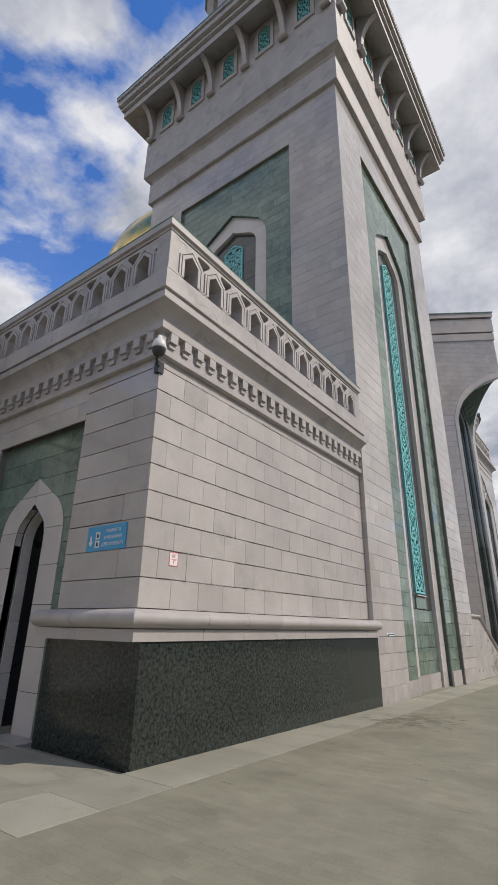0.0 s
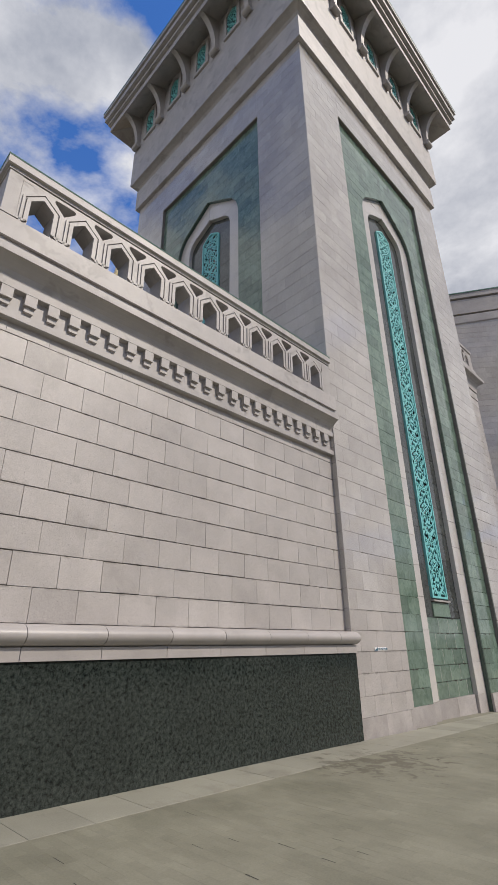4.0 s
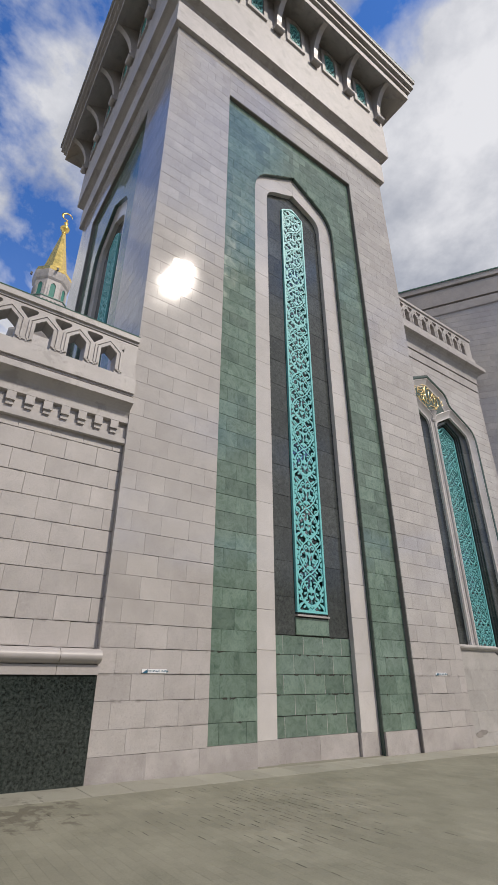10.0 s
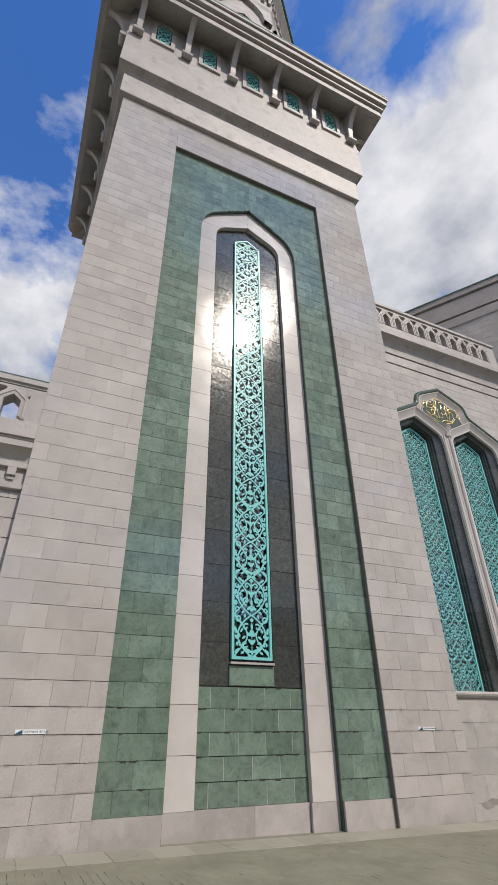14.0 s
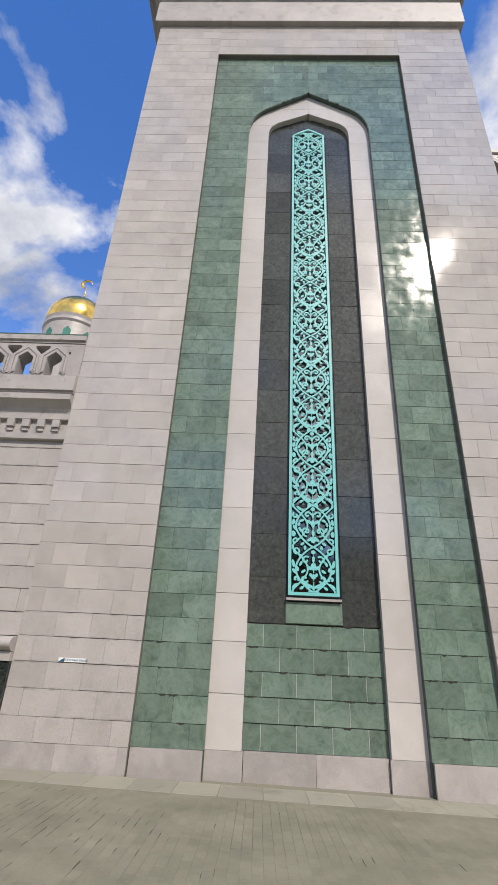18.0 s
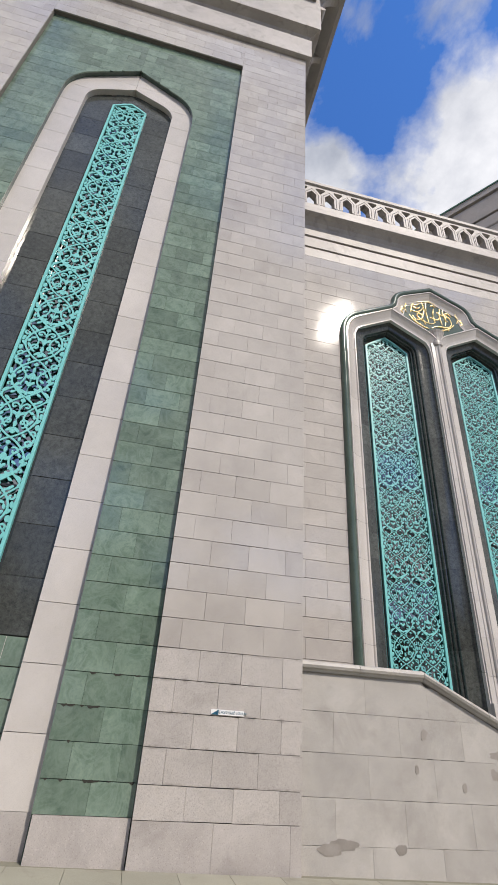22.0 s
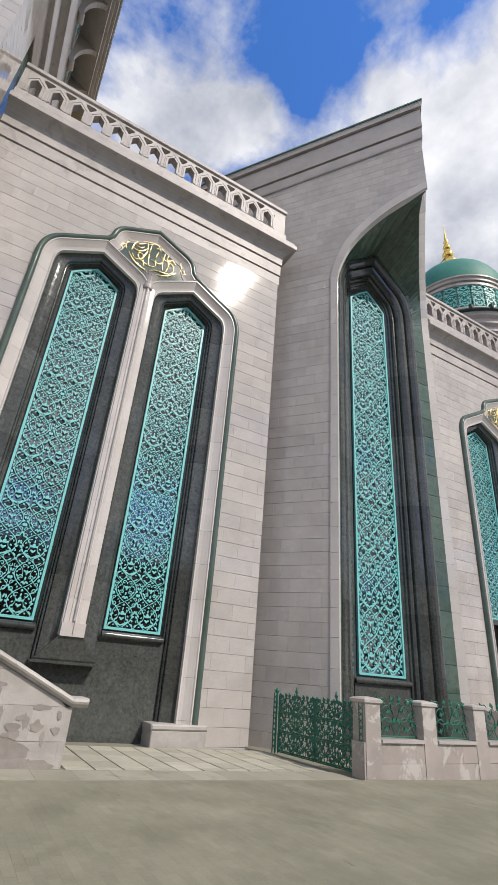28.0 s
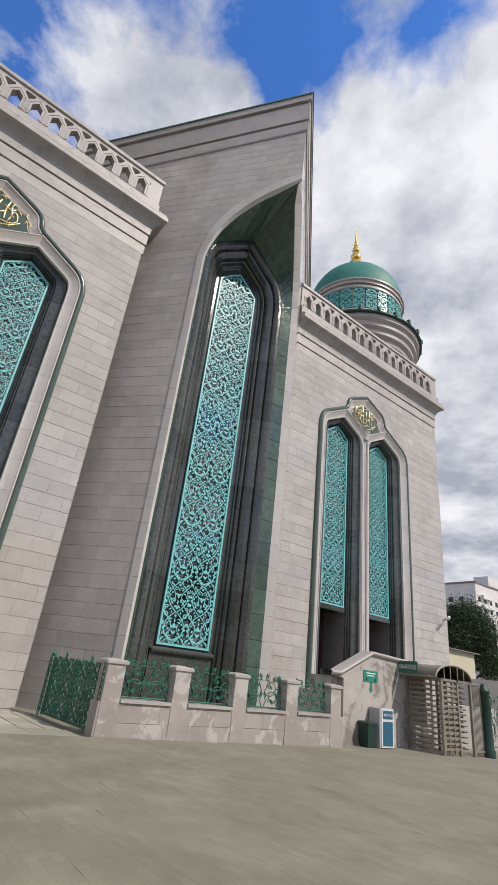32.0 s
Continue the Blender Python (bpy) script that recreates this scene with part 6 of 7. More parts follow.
for i, (u, v, ru, rv) in enumerate(((24.30, 1.22, 0.26, 0.05), (24.10, 0.99, 0.05, 0.08), (24.62, 0.76, 0.06, 0.09), (24.45, 0.86, 0.10, 0.03), (24.90, 0.78, 0.09, 0.12), (25.13, 0.50, 0.07, 0.13), (25.30, 0.12, 0.20, 0.11), (25.46, 0.02, 0.26, 0.12), (25.55, 0.42, 0.05, 0.10), (24.55, 0.05, 0.06, 0.15), (24.32, 0.19, 0.12, 0.05), (24.80, 0.10, 0.07, 0.12), (21.80, 0.17, 0.20, 0.06), (21.62, 0.12, 0.14, 0.07), (22.58, 0.14, 0.07, 0.06), (23.06, 1.42, 0.05, 0.06), (24.98, 0.30, 0.05, 0.06), (25.75, 0.62, 0.14, 0.04), (23.6, 0.82, 0.03, 0.06), (22.9, 1.0, 0.03, 0.05), (25.85, 0.2, 0.04, 0.09))):
    stain(RF, ramp, u, v, ru, rv, i, lo=-0.3)
spots = random.Random(12)
for i in range(16):
    u = spots.uniform(25.0, 26.05)
    stain(RF, ramp, u, spots.uniform(-0.2, 1.05 - 0.47 * (u - 25.0)), spots.uniform(0.03, 0.13), spots.uniform(0.03, 0.09), 24 + i, lo=-0.3)
stain(RF, ramp, 25.62, -0.16, 0.42, 0.10, 44, lo=-0.3)

st = Shape()
for i in range(9):
    y1 = 25.6 - 0.32 * i
    st.box((SX + 0.3, TY1 + 0.05, -0.4 + 0.15 * i), (RX - 0.37, y1, -0.4 + 0.15 * (i + 1) + 0.2))
setting("stairs", st, TRIM, "stone steps behind the stair parapet", "stairs")

# ---- low fence with iron panels ----
FX = -3.95
FF = Frame((FX, 0), (0, 1), (1, 0))
gz = ground_z(35) - 0.3
fence = thing("fence_wall", "low pinkish granite fence wall with piers and worn plaster", "fence")
ashlar(FF, fence, 31.62, 38.68, gz, -0.02, 0.5, 1.05, WORN, d=-0.03, name="wall_block", joint=0.006)
ashlar(FF, fence, 31.62, 38.68, -0.02, 0.34, 0.36, 1.4, WORN, d=-0.03, name="wall_block", joint=0.006)
part("core", Shape().slab(FF, [(31.62, gz), (38.68, gz), (38.68, 0.34), (31.62, 0.34)], -0.36, -0.03, True), WORN, fence)
piers = [31.86, 33.45, 35.08, 36.74, 38.36]


def scrollwork(fr, u0, u1, v0, v1, parent, name="iron_panel"):
    """A wrought panel of mirrored scrolls, stems and leaves."""
    w, h, c = u1 - u0, v1 - v0, (u0 + u1) / 2
    s = Shape()
    s.tube([fr(u0, v0 + 0.03), fr(u1, v0 + 0.03)], 0.016, 5)
    for k in (1, -1):
        for cx, cz, r0, r1, a0, a1 in ((0.20, 0.62, 0.17, 0.05, -2.2, 3.6), (0.24, 0.28, 0.15, 0.04, 2.4, -3.2), (0.40, 0.45, 0.12, 0.03, 3.3, -2.0), (0.09, 0.30, 0.08, 0.03, -1.0, 3.8), (0.40, 0.16, 0.10, 0.03, 0.2, 4.6), (0.30, 0.84, 0.10, 0.03, -0.6, 4.4), (0.10, 0.72, 0.09, 0.03, 2.6, -2.4)):
            s.tube([fr(c + k * p[0], v0 + p[1]) for p in scroll(cx * w, cz * h, r0 * w, r1 * w, a0, a1, 16)], 0.013, 4)
        s.tube([fr(c + k * w * x, v0 + h * z) for x, z in ((0.02, 0.05), (0.10, 0.28), (0.04, 0.5), (0.12, 0.72), (0.05, 0.94))], 0.014, 4)
        s.tube([fr(c + k * w * x, v0 + h * z) for x, z in ((0.46, 0.05), (0.36, 0.34), (0.46, 0.6), (0.40, 0.92))], 0.014, 4)
        for x, z, r in ((0.42, 0.92, 0.065), (0.43, 0.62, 0.055), (0.10, 0.95, 0.06), (0.20, 0.62, 0.055), (0.05, 0.42, 0.06), (0.24, 0.20, 0.06), (0.36, 0.42, 0.05), (0.30, 0.86, 0.05), (0.46, 0.30, 0.05)):
            pu, pv = c + k * w * x, v0 + h * z
            star = [(pu + (r if i % 2 == 0 else r * 0.5) * math.cos(math.pi * i / 4 + 0.4), pv + (r if i % 2 == 0 else r * 0.5) * math.sin(math.pi * i / 4 + 0.4)) for i in range(8)]
            s.slab(fr, star, -0.012, 0.012, True)
    return part(name, s, IRON, parent, "green wrought iron scrolls with leaves")


for y in piers:
    p = Shape().box((FX - 0.36, y - 0.195, gz), (FX + 0.012, y + 0.195, 1.0))
    pier = part("pier", p, WORN, fence)
    part("pier_cap", Shape().loft([[(FX - 0.18 + sx * a, y + sy * b, z) for sx, sy in ((-1, -1), (1, -1), (1, 1), (-1, 1))] for a, b, z in ((0.19, 0.205, 1.0), (0.225, 0.24, 1.025), (0.225, 0.24, 1.075), (0.19, 0.20, 1.10), (0.05, 0.05, 1.125))], True).face([(FX - 0.18 + sx * 0.05, y + sy * 0.05, 1.125) for sx, sy in ((-1, -1), (1, -1), (1, 1), (-1, 1))]).face([(FX - 0.18 + sx * 0.19, y + sy * 0.205, 1.0) for sx, sy in ((-1, 1), (1, 1), (1, -1), (-1, -1))]), TRIM, pier)
for a, b in zip(piers, piers[1:]):
    part("ledge", Shape().box((FX - 0.40, a + 0.212, 0.335), (FX + 0.045, b - 0.212, 0.395)), TRIM, fence)
    scrollwork(Frame((FX - 0.17, 0), (0, 1), (1, 0)), a + 0.22, b - 0.22, 0.40, 1.16, fence)

gate = thing("iron_gate", "green wrought iron double gate with dense scrollwork", "gate")
ga, gb = Vector((-6.95, 31.55)), Vector((-4.08, 31.72))
gd = (gb - ga).normalized()
GF = Frame(ga, gd, (gd.y, -gd.x))
glen = (gb - ga).length
gfoot = ground_z(31.6) + 0.04
for u in (0.0, glen):
    post = Shape()
    for du, dd in ((-0.05, -0.05), (0.05, -0.05), (0.05, 0.05), (-0.05, 0.05)):
        post.tube([GF(u + du, gfoot - 0.05, dd), GF(u + du, 1.0, dd)], 0.014, 5)
    for k in range(11):
        v = gfoot + 0.05 + k * 0.115
        post.tube([GF(u - 0.05, v, 0.055), GF(u + 0.05, v + 0.08, 0.055)], 0.010, 4)
        post.tube([GF(u + 0.05, v, 0.055), GF(u - 0.05, v + 0.08, 0.055)], 0.010, 4)
        post.tube([GF(u - 0.055, v, -0.05), GF(u - 0.055, v + 0.08, 0.05)], 0.010, 4)
    post.revolve([(0.0, 1.12), (0.05, 1.08), (0.055, 1.04), (0.03, 1.0)], (*GF(u, 0)[:2], 0), 8)
    part("gate_post", post, IRON, gate)
for a, b in ((0.10, glen / 2 - 0.02), (glen / 2 + 0.02, glen - 0.10)):
    lf = Shape()
    tiers = [gfoot + (0.99 - gfoot) * k / 3 for k in range(4)]
    for v in tiers[:3]:
        lf.tube([GF(a, v), GF(b, v)], 0.014, 5)
    for u in (a, b):
        lf.tube([GF(u, gfoot), GF(u, 0.98)], 0.016, 5)
    leaf = part("gate_leaf", lf, IRON, gate)
    for u0, u1 in ((a, (a + b) / 2), ((a + b) / 2, b)):
        for v, v2 in zip(tiers, tiers[1:]):
            scrollwork(GF, u0, u1, v, v2, leaf, "scroll_panel")
    c = (a + b) / 2
    spike = Shape().tube([GF(c, 0.97), GF(c, 1.04)], 0.014, 5)
    spike.slab(GF, [(c - 0.012, 1.02), (c + 0.012, 1.02), (c + 0.05, 1.075), (c + 0.02, 1.10), (c, 1.17), (c - 0.02, 1.10), (c - 0.05, 1.075)], -0.012, 0.012, True)
    part("leaf_finial", spike, IRON, leaf)

# ---- far stair wall, exit turnstile, stands ----
QX = -4.60
QF = Frame((QX, 0), (0, 1), (1, 0))
g2 = ground_z(42)
stair2 = thing("exit_stair_wall", "stained plaster stair wall with a stone cap by the exit", "parapet wall")
prof3 = [(39.4, g2 - 0.3), (43.6, g2 - 0.3), (43.6, 1.92), (40.7, 2.05), (38.95, 1.40), (39.4, 1.32)]
part("wall_face", Shape().slab(QF, prof3, -0.36, 0.0, True), BLOTCHED, stair2)
for (u, v), (u2, v2) in (((38.8, 1.36), (39.2, 1.36)), ((39.2, 1.36), (40.7, 2.05)), ((40.7, 2.05), (42.2, 1.98)), ((42.2, 1.98), (43.6, 1.92))):
    part("cap_stone", Shape().loft([[QF(u + 0.003, v + z, d) for d, z in cap], [QF(u2 - 0.003, v2 + z, d) for d, z in cap]], True), TRIM, stair2)
part("newel", Shape().box((QX - 0.9, 38.9, g2 - 0.2), (QX - 0.2, 39.35, 1.34)), BLOTCHED, stair2)
setting("exit_landing", Shape().box((SX - 0.5, 40.0, -0.6), (QX - 0.4, 49.0, 0.9)), TRIM, "raised landing before the far doorways", "landing")


def words(text, size, mat, parent, fr, u, v, d, name="lettering", spacing=1.0):
    cu = bpy.data.curves.new(name, "FONT")
    cu.body, cu.size, cu.align_x, cu.space_character, cu.extrude = text, size, "CENTER", spacing, 0.002
    ob = bpy.data.objects.new(name, cu)
    scene.collection.objects.link(ob)
    dg = bpy.context.evaluated_depsgraph_get()
    me = bpy.data.meshes.new_from_object(ob.evaluated_get(dg))
    bpy.data.objects.remove(ob)
    me.materials.clear()
    me.materials.append(mat)
    return part(name, me, mat, parent, m=fr.matrix(u, v, d))


def board(name, label, category, fr, u0, u1, v0, v1, d, th, face, edge_mat):
    t = thing(name, label, category)
    part("board", Shape().slab(fr, [(u0, v0), (u1, v0), (u1, v1), (u0, v1)], d, d + th, True), face, t)
    return t


info = board("information_sign", "small green sign with an arrow on the stair wall", "sign", QF, 40.30, 40.98, 1.30, 1.62, 0.004, 0.012, TEALSIGN, PRINT)
for i, (a, b) in enumerate(((0.12, 0.56), (0.16, 0.50))):
    part("print_bar", Shape().slab(QF, [(40.30 + a, 1.53 - 0.07 * i), (40.30 + b, 1.53 - 0.07 * i), (40.30 + b, 1.56 - 0.07 * i), (40.30 + a, 1.56 - 0.07 * i)], 0.016, 0.019), PRINT, info)
part("arrow", Shape().slab(QF, [(40.62, 1.30), (40.62, 1.12), (40.56, 1.12), (40.66, 0.98), (40.76, 1.12), (40.70, 1.12), (40.70, 1.30)], 0.003, 0.01, True), TEALSIGN, info)
for u in (40.40, 40.82):
    part("pictogram", Shape().slab(QF, [(u, 1.33), (u + 0.07, 1.33), (u + 0.055, 1.42), (u + 0.015, 1.42)], 0.016, 0.019), DARK, info)

bin_ = thing("litter_bin", "dark green plastic litter bin against the stair wall", "bin")
bx, by = QX + 0.04, 39.98
part("body", Shape().loft([[(bx + 0.19 + sx * w, by + 0.22 + sy * w, z) for sx, sy in ((-1, -1), (1, -1), (1, 1), (-1, 1))] for w, z in ((0.14, g2), (0.145, g2 + 0.03), (0.185, g2 + 0.58))], True), BIN, bin_)
part("lid", Shape().loft([[(bx + 0.19 + sx * w, by + 0.22 + sy * w, z) for sx, sy in ((-1, -1), (1, -1), (1, 1), (-1, 1))] for w, z in ((0.185, g2 + 0.58), (0.205, g2 + 0.585), (0.205, g2 + 0.62), (0.17, g2 + 0.65), (0.02, g2 + 0.655))], True), BIN, bin_)

stand = thing("gown_stand", "white dispenser box with a blue labelled front", "dispenser")
part("body", Shape().box((QX + 0.04, 40.53, g2), (QX + 0.42, 41.16, g2 + 1.02)), PANEL, stand)
part("front_frame", Shape().slab(QF, [(40.60, g2 + 0.02), (41.17, g2 + 0.02), (41.17, g2 + 1.03), (40.60, g2 + 1.03)], 0.42, 0.44, True), PLASTIC, stand)
part("front_panel", Shape().slab(QF, [(40.66, g2 + 0.06), (41.12, g2 + 0.06), (41.12, g2 + 0.68), (40.66, g2 + 0.68)], 0.44, 0.447, True), NAVY, stand)
part("label_panel", Shape().slab(QF, [(40.66, g2 + 0.75), (41.12, g2 + 0.75), (41.12, g2 + 0.97), (40.66, g2 + 0.97)], 0.44, 0.447, True), NAVY, stand)
words("ХАЛАТЫ", 0.10, PRINT, stand, QF, 40.89, g2 + 0.82, 0.452)

turn = thing("exit_turnstile", "full-height steel exit turnstile under an arched canopy", "turnstile")
t0, t1, tx0, tx1, th2 = 42.50, 44.20, QX + 0.05, QX + 1.25, 1.66
for x, y in ((tx0, t0), (tx1, t0), (tx1, t1), (tx0, t1), (tx1, t0 + 0.9)):
    part("post", Shape().box((x - 0.04, y - 0.04, g2 - 0.1), (x + 0.04, y + 0.04, th2)), STEEL, turn)
for k in range(14):
    z = g2 + 0.10 + k * 0.145
    part("bar", Shape().box((tx1 - 0.02, t0, z), (tx1 + 0.02, t0 + 0.9, z + 0.06)), STEEL, turn)
for k in range(14):
    z = g2 + 0.10 + k * 0.145
    part("comb_bar", Shape().box((tx0 + 0.1, t0 - 0.02, z), (tx1 - 0.35, t0 + 0.02, z + 0.05)), STEEL, turn)
    part("comb_bar", Shape().box((tx0 + 0.02, t1 - 0.02, z), (tx1 - 0.3, t1 + 0.02, z + 0.05)), STEEL, turn)
for x in (tx0 + 0.1, tx1 - 0.35):
    part("comb_post", Shape().box((x - 0.025, t0 - 0.03, g2), (x + 0.025, t0 + 0.03, th2)), STEEL, turn)
for y in (t0 + 0.3, t0 + 0.6):
    part("comb_post", Shape().box((tx1 - 0.03, y - 0.02, g2), (tx1 + 0.03, y + 0.02, th2)), STEEL, turn)
col = (QX + 0.72, t0 + 1.1)
part("rotor_column", Shape().revolve([(0.05, g2), (0.05, th2)], (*col, 0), 10), STEEL, turn)
for a in (0.4, 1.45, 2.5, 3.55, 4.6, 5.65):
    arm = Shape()
    for k in range(12):
        z = g2 + 0.14 + k * 0.155
        arm.tube([(col[0], col[1], z), (col[0] + 0.6 * math.cos(a), col[1] + 0.6 * math.sin(a), z)], 0.02, 5)
    part("rotor_arms", arm, STEEL, turn)
part("top_frame", Shape().box((tx0, t0, th2 - 0.07), (tx1 + 0.04, t1, th2)), STEEL, turn)
for k in range(9):
    y = t1 + 0.08 + k * 0.068
    part("railing_bar", Shape().tube([(tx1, y, g2 - 0.05), (tx1, y, 1.62)], 0.013, 6), STEEL, turn)
part("railing_rail", Shape().box((tx1 - 0.03, t1, 1.60), (tx1 + 0.03, t1 + 0.66, 1.66)), STEEL, turn)
part("railing_rail", Shape().box((tx1 - 0.03, t1, g2 + 0.06), (tx1 + 0.03, t1 + 0.66, g2 + 0.11)), STEEL, turn)
arc = [(math.cos(a), math.sin(a)) for a in [math.pi * i / 12 for i in range(13)]]
cyc, chw, x_in, x_out = 43.16, 1.03, QX - 0.02, tx1 + 0.08
part("canopy", Shape().loft([[(x, cyc + chw * c, 1.66 + 0.40 * s_) for c, s_ in arc] for x in (x_in, x_out)], False, True), SMOKE, turn, "smoked arched canopy")
for x in (x_in + 0.06, x_out):
    part("canopy_hoop", Shape().tube([(x, cyc + (chw + 0.01) * c, 1.66 + 0.41 * s_) for c, s_ in arc], 0.03, 6), STEEL, turn)
for c in (-0.55, -0.2, 0.2, 0.55):
    part("hoop_bar", Shape().tube([(x_out, cyc + chw * c, 1.66), (x_out, cyc + chw * c, 1.66 + 0.40 * math.sqrt(1 - c * c))], 0.018, 5), STEEL, turn)
for y in (cyc - chw, cyc + chw):
    part("canopy_rail", Shape().tube([(x_in, y, 1.66), (x_out, y, 1.66)], 0.028, 6), STEEL, turn)
XF = Frame((0, cyc - chw - 0.05), (1, 0), (0, -1))
exit_sign = board("exit_sign", "green exit sign with white letters on the canopy", "sign", XF, -4.58, -3.86, 1.70, 2.06, 0.0, 0.03, SIGNGREEN, PRINT)
words("ВЫХОД", 0.17, PRINT, exit_sign, XF, -4.22, 1.83, 0.034)
column = thing("iron_column", "dark green ornamental iron gate column", "post")
part("shaft", Shape().revolve([(0.20, g2 - 0.1), (0.20, g2 + 0.12), (0.165, g2 + 0.2), (0.155, 1.35), (0.19, 1.4), (0.19, 1.5), (0.10, 1.56), (0.10, 1.64), (0.0, 1.7)], (QX + 1.3, 45.0, 0), 12), BIN, column)
scrollwork(Frame((QX + 1.3, 0), (0, 1), (1, 0)), 45.25, 47.0, g2 + 0.2, 1.4, column, "scroll_leaf")

# ---- small fittings on the low wing ----
blue = board("ablution_sign", "blue sign with white Cyrillic letters on the side wall", "sign", LS, -5.99, -5.16, 2.585, 2.935, 0.0, 0.015, BLUE, PRINT)
for i, t in enumerate(("КОМНАТА", "ОМОВЕНИЯ", "ДЛЯ МУЖЧИН")):
    words(t, 0.064, PRINT, blue, LS, -5.43, 2.83 - 0.092 * i, 0.017)
part("arrow", Shape().slab(LS, [(-5.92, 2.80), (-5.885, 2.80), (-5.885, 2.72), (-5.855, 2.72), (-5.90, 2.65), (-5.95, 2.72), (-5.92, 2.72)], 0.015, 0.018), PRINT, blue)
for v in (2.80, 2.68):
    pic = part("pictogram", Shape().slab(LS, [(-5.80, v - 0.05), (-5.71, v - 0.05), (-5.71, v + 0.05), (-5.80, v + 0.05)], 0.015, 0.018), PRINT, blue)
    part("pictogram_mark", Shape().slab(LS, [(-5.78, v - 0.03), (-5.73, v - 0.03), (-5.745, v + 0.03), (-5.765, v + 0.03)], 0.018, 0.02), DARK, pic)
pink = board("hydrant_sign", "small white sign with red border and markings", "sign", LF, 4.765, 4.935, 2.388, 2.575, 0.0, 0.006, PRINT, PINK)
for a, b, c, d_ in ((4.765, 4.935, 2.388, 2.398), (4.765, 4.935, 2.565, 2.575), (4.765, 4.774, 2.398, 2.565), (4.926, 4.935, 2.398, 2.565)):
    part("border", Shape().slab(LF, [(a, c), (b, c), (b, d_), (a, d_)], 0.006, 0.008), PINK, pink)
words("ПГ", 0.06, PINK, pink, LF, 4.85, 2.50, 0.007)
part("mark", Shape().slab(LF, [(4.79, 2.475), (4.91, 2.475), (4.91, 2.483), (4.79, 2.483)], 0.006, 0.008), PINK, pink)
part("mark", Shape().slab(LF, [(4.845, 2.415), (4.856, 2.415), (4.856, 2.46), (4.89, 2.46), (4.89, 2.469), (4.845, 2.469)], 0.006, 0.008), PINK, pink)
for y in (12.42, 20.175):
    plate = board("duty_nameplate", "narrow pale nameplate with a dark pointer on the tower", "sign", FRONT, y - 0.22, y + 0.22, 1.475, 1.535, 0.0, 0.012, PRINT, PRINT)
    part("pointer", Shape().slab(FRONT, [(y - 0.22, 1.475), (y - 0.12, 1.475), (y - 0.12, 1.535)], 0.012, 0.015), NAVY, plate)
    words("ДЕЖУРНЫЙ ИМАМ", 0.043, NAVY, plate, FRONT, y + 0.05, 1.49, 0.013)

cctv = thing("dome_camera", "white dome security camera on a steel corner bracket", "camera")
cx, cy, cz = LX + 0.12, LY - 0.15, 5.47
part("bracket_plate", Shape().box((LX - 0.06, LY - 0.05, 5.12), (LX + 0.03, LY + 0.06, 5.30)), DARK, cctv)
part("arm", Shape().tube([(LX, LY, 5.20), (LX + 0.05, LY - 0.10, 5.22), (LX + 0.03, LY - 0.12, 5.54), (cx, cy, 5.63)], 0.024, 6), DARK, cctv)
part("housing", Shape().revolve([(0.0, 0.17), (0.032, 0.17), (0.04, 0.12), (0.08, 0.085), (0.10, 0.02), (0.108, -0.05), (0.10, -0.055)], (cx, cy, cz), 18), PLASTIC, cctv)
part("lens_dome", Shape().revolve([(0.10, -0.05), (0.096, -0.11), (0.066, -0.165), (0.0, -0.185)], (cx, cy, cz), 16), DARK, cctv, "dark glass dome")
cam2 = thing("wall_camera", "white bullet security camera on the facade corner", "camera")
part("body", Shape().tube([(SX + 0.35, 49.6, 4.55), (SX + 0.5, 49.25, 4.45)], 0.07, 8), PLASTIC, cam2)
part("arm", Shape().tube([(SX, 49.7, 4.45), (SX + 0.35, 49.6, 4.5)], 0.03, 6), STEEL, cam2)

# ---- domes ----


def dome(name, label, c, prof_drum, prof_dome, mat, fin, windows):
    d = thing(name, label, "dome", at=(c[0], c[1], 0))
    part("drum", Shape().revolve(prof_drum, (0, 0, 0), 96, False), TRIM, d)
    part("shell", Shape().revolve(prof_dome, (0, 0, 0), 48), mat, d)
    z = fin
    k = windows
    prof = [(0.14 * k, z - 0.2)]
    for r, c in ((0.36, 0.42), (0.21, 0.98), (0.15, 1.38), (0.10, 1.68)):
        prof += [(max(r * math.cos(b), 0.06) * k, z + (c + r * math.sin(b)) * k) for b in [math.pi * (i / 8 - 0.5) for i in range(1, 8)]]
    prof += [(0.05 * k, z + 1.85 * k), (0.0, z + 2.7 * k)]
    part("finial", Shape().revolve(prof, (0, 0, 0), 16), GOLD, d)
    return d


def ball(r, zc, z0, squash=1.0, n=14):
    a0 = math.asin(max(-1, min(1, (z0 - zc) / (r * squash))))
    return [(r * math.cos(a0 + (math.pi / 2 - a0) * i / n), zc + r * squash * math.sin(a0 + (math.pi / 2 - a0) * i / n)) for i in range(n + 1)]


turq = dome("turquoise_dome", "turquoise ribbed dome on a screened drum with a gold finial", (-11.5, 47.6), [(3.1, 16.0), (3.1, 19.1), (3.3, 19.2), (3.3, 19.5), (3.45, 19.55), (3.5, 19.8), (3.7, 19.95), (3.72, 20.2), (3.9, 20.35), (3.92, 20.6), (4.1, 20.75), (4.12, 21.0), (3.2, 21.5), (3.2, 22.2), (2.95, 22.3), (2.95, 23.95), (3.12, 24.0), (3.12, 24.2), (3.04, 24.22), (3.04, 24.28), (3.2, 24.3), (3.2, 24.5), (3.3, 24.55), (3.3, 24.65), (3.0, 24.75)], ball(3.22, 24.75, 24.6, 1.02), DOME, 28.0, 1.85)
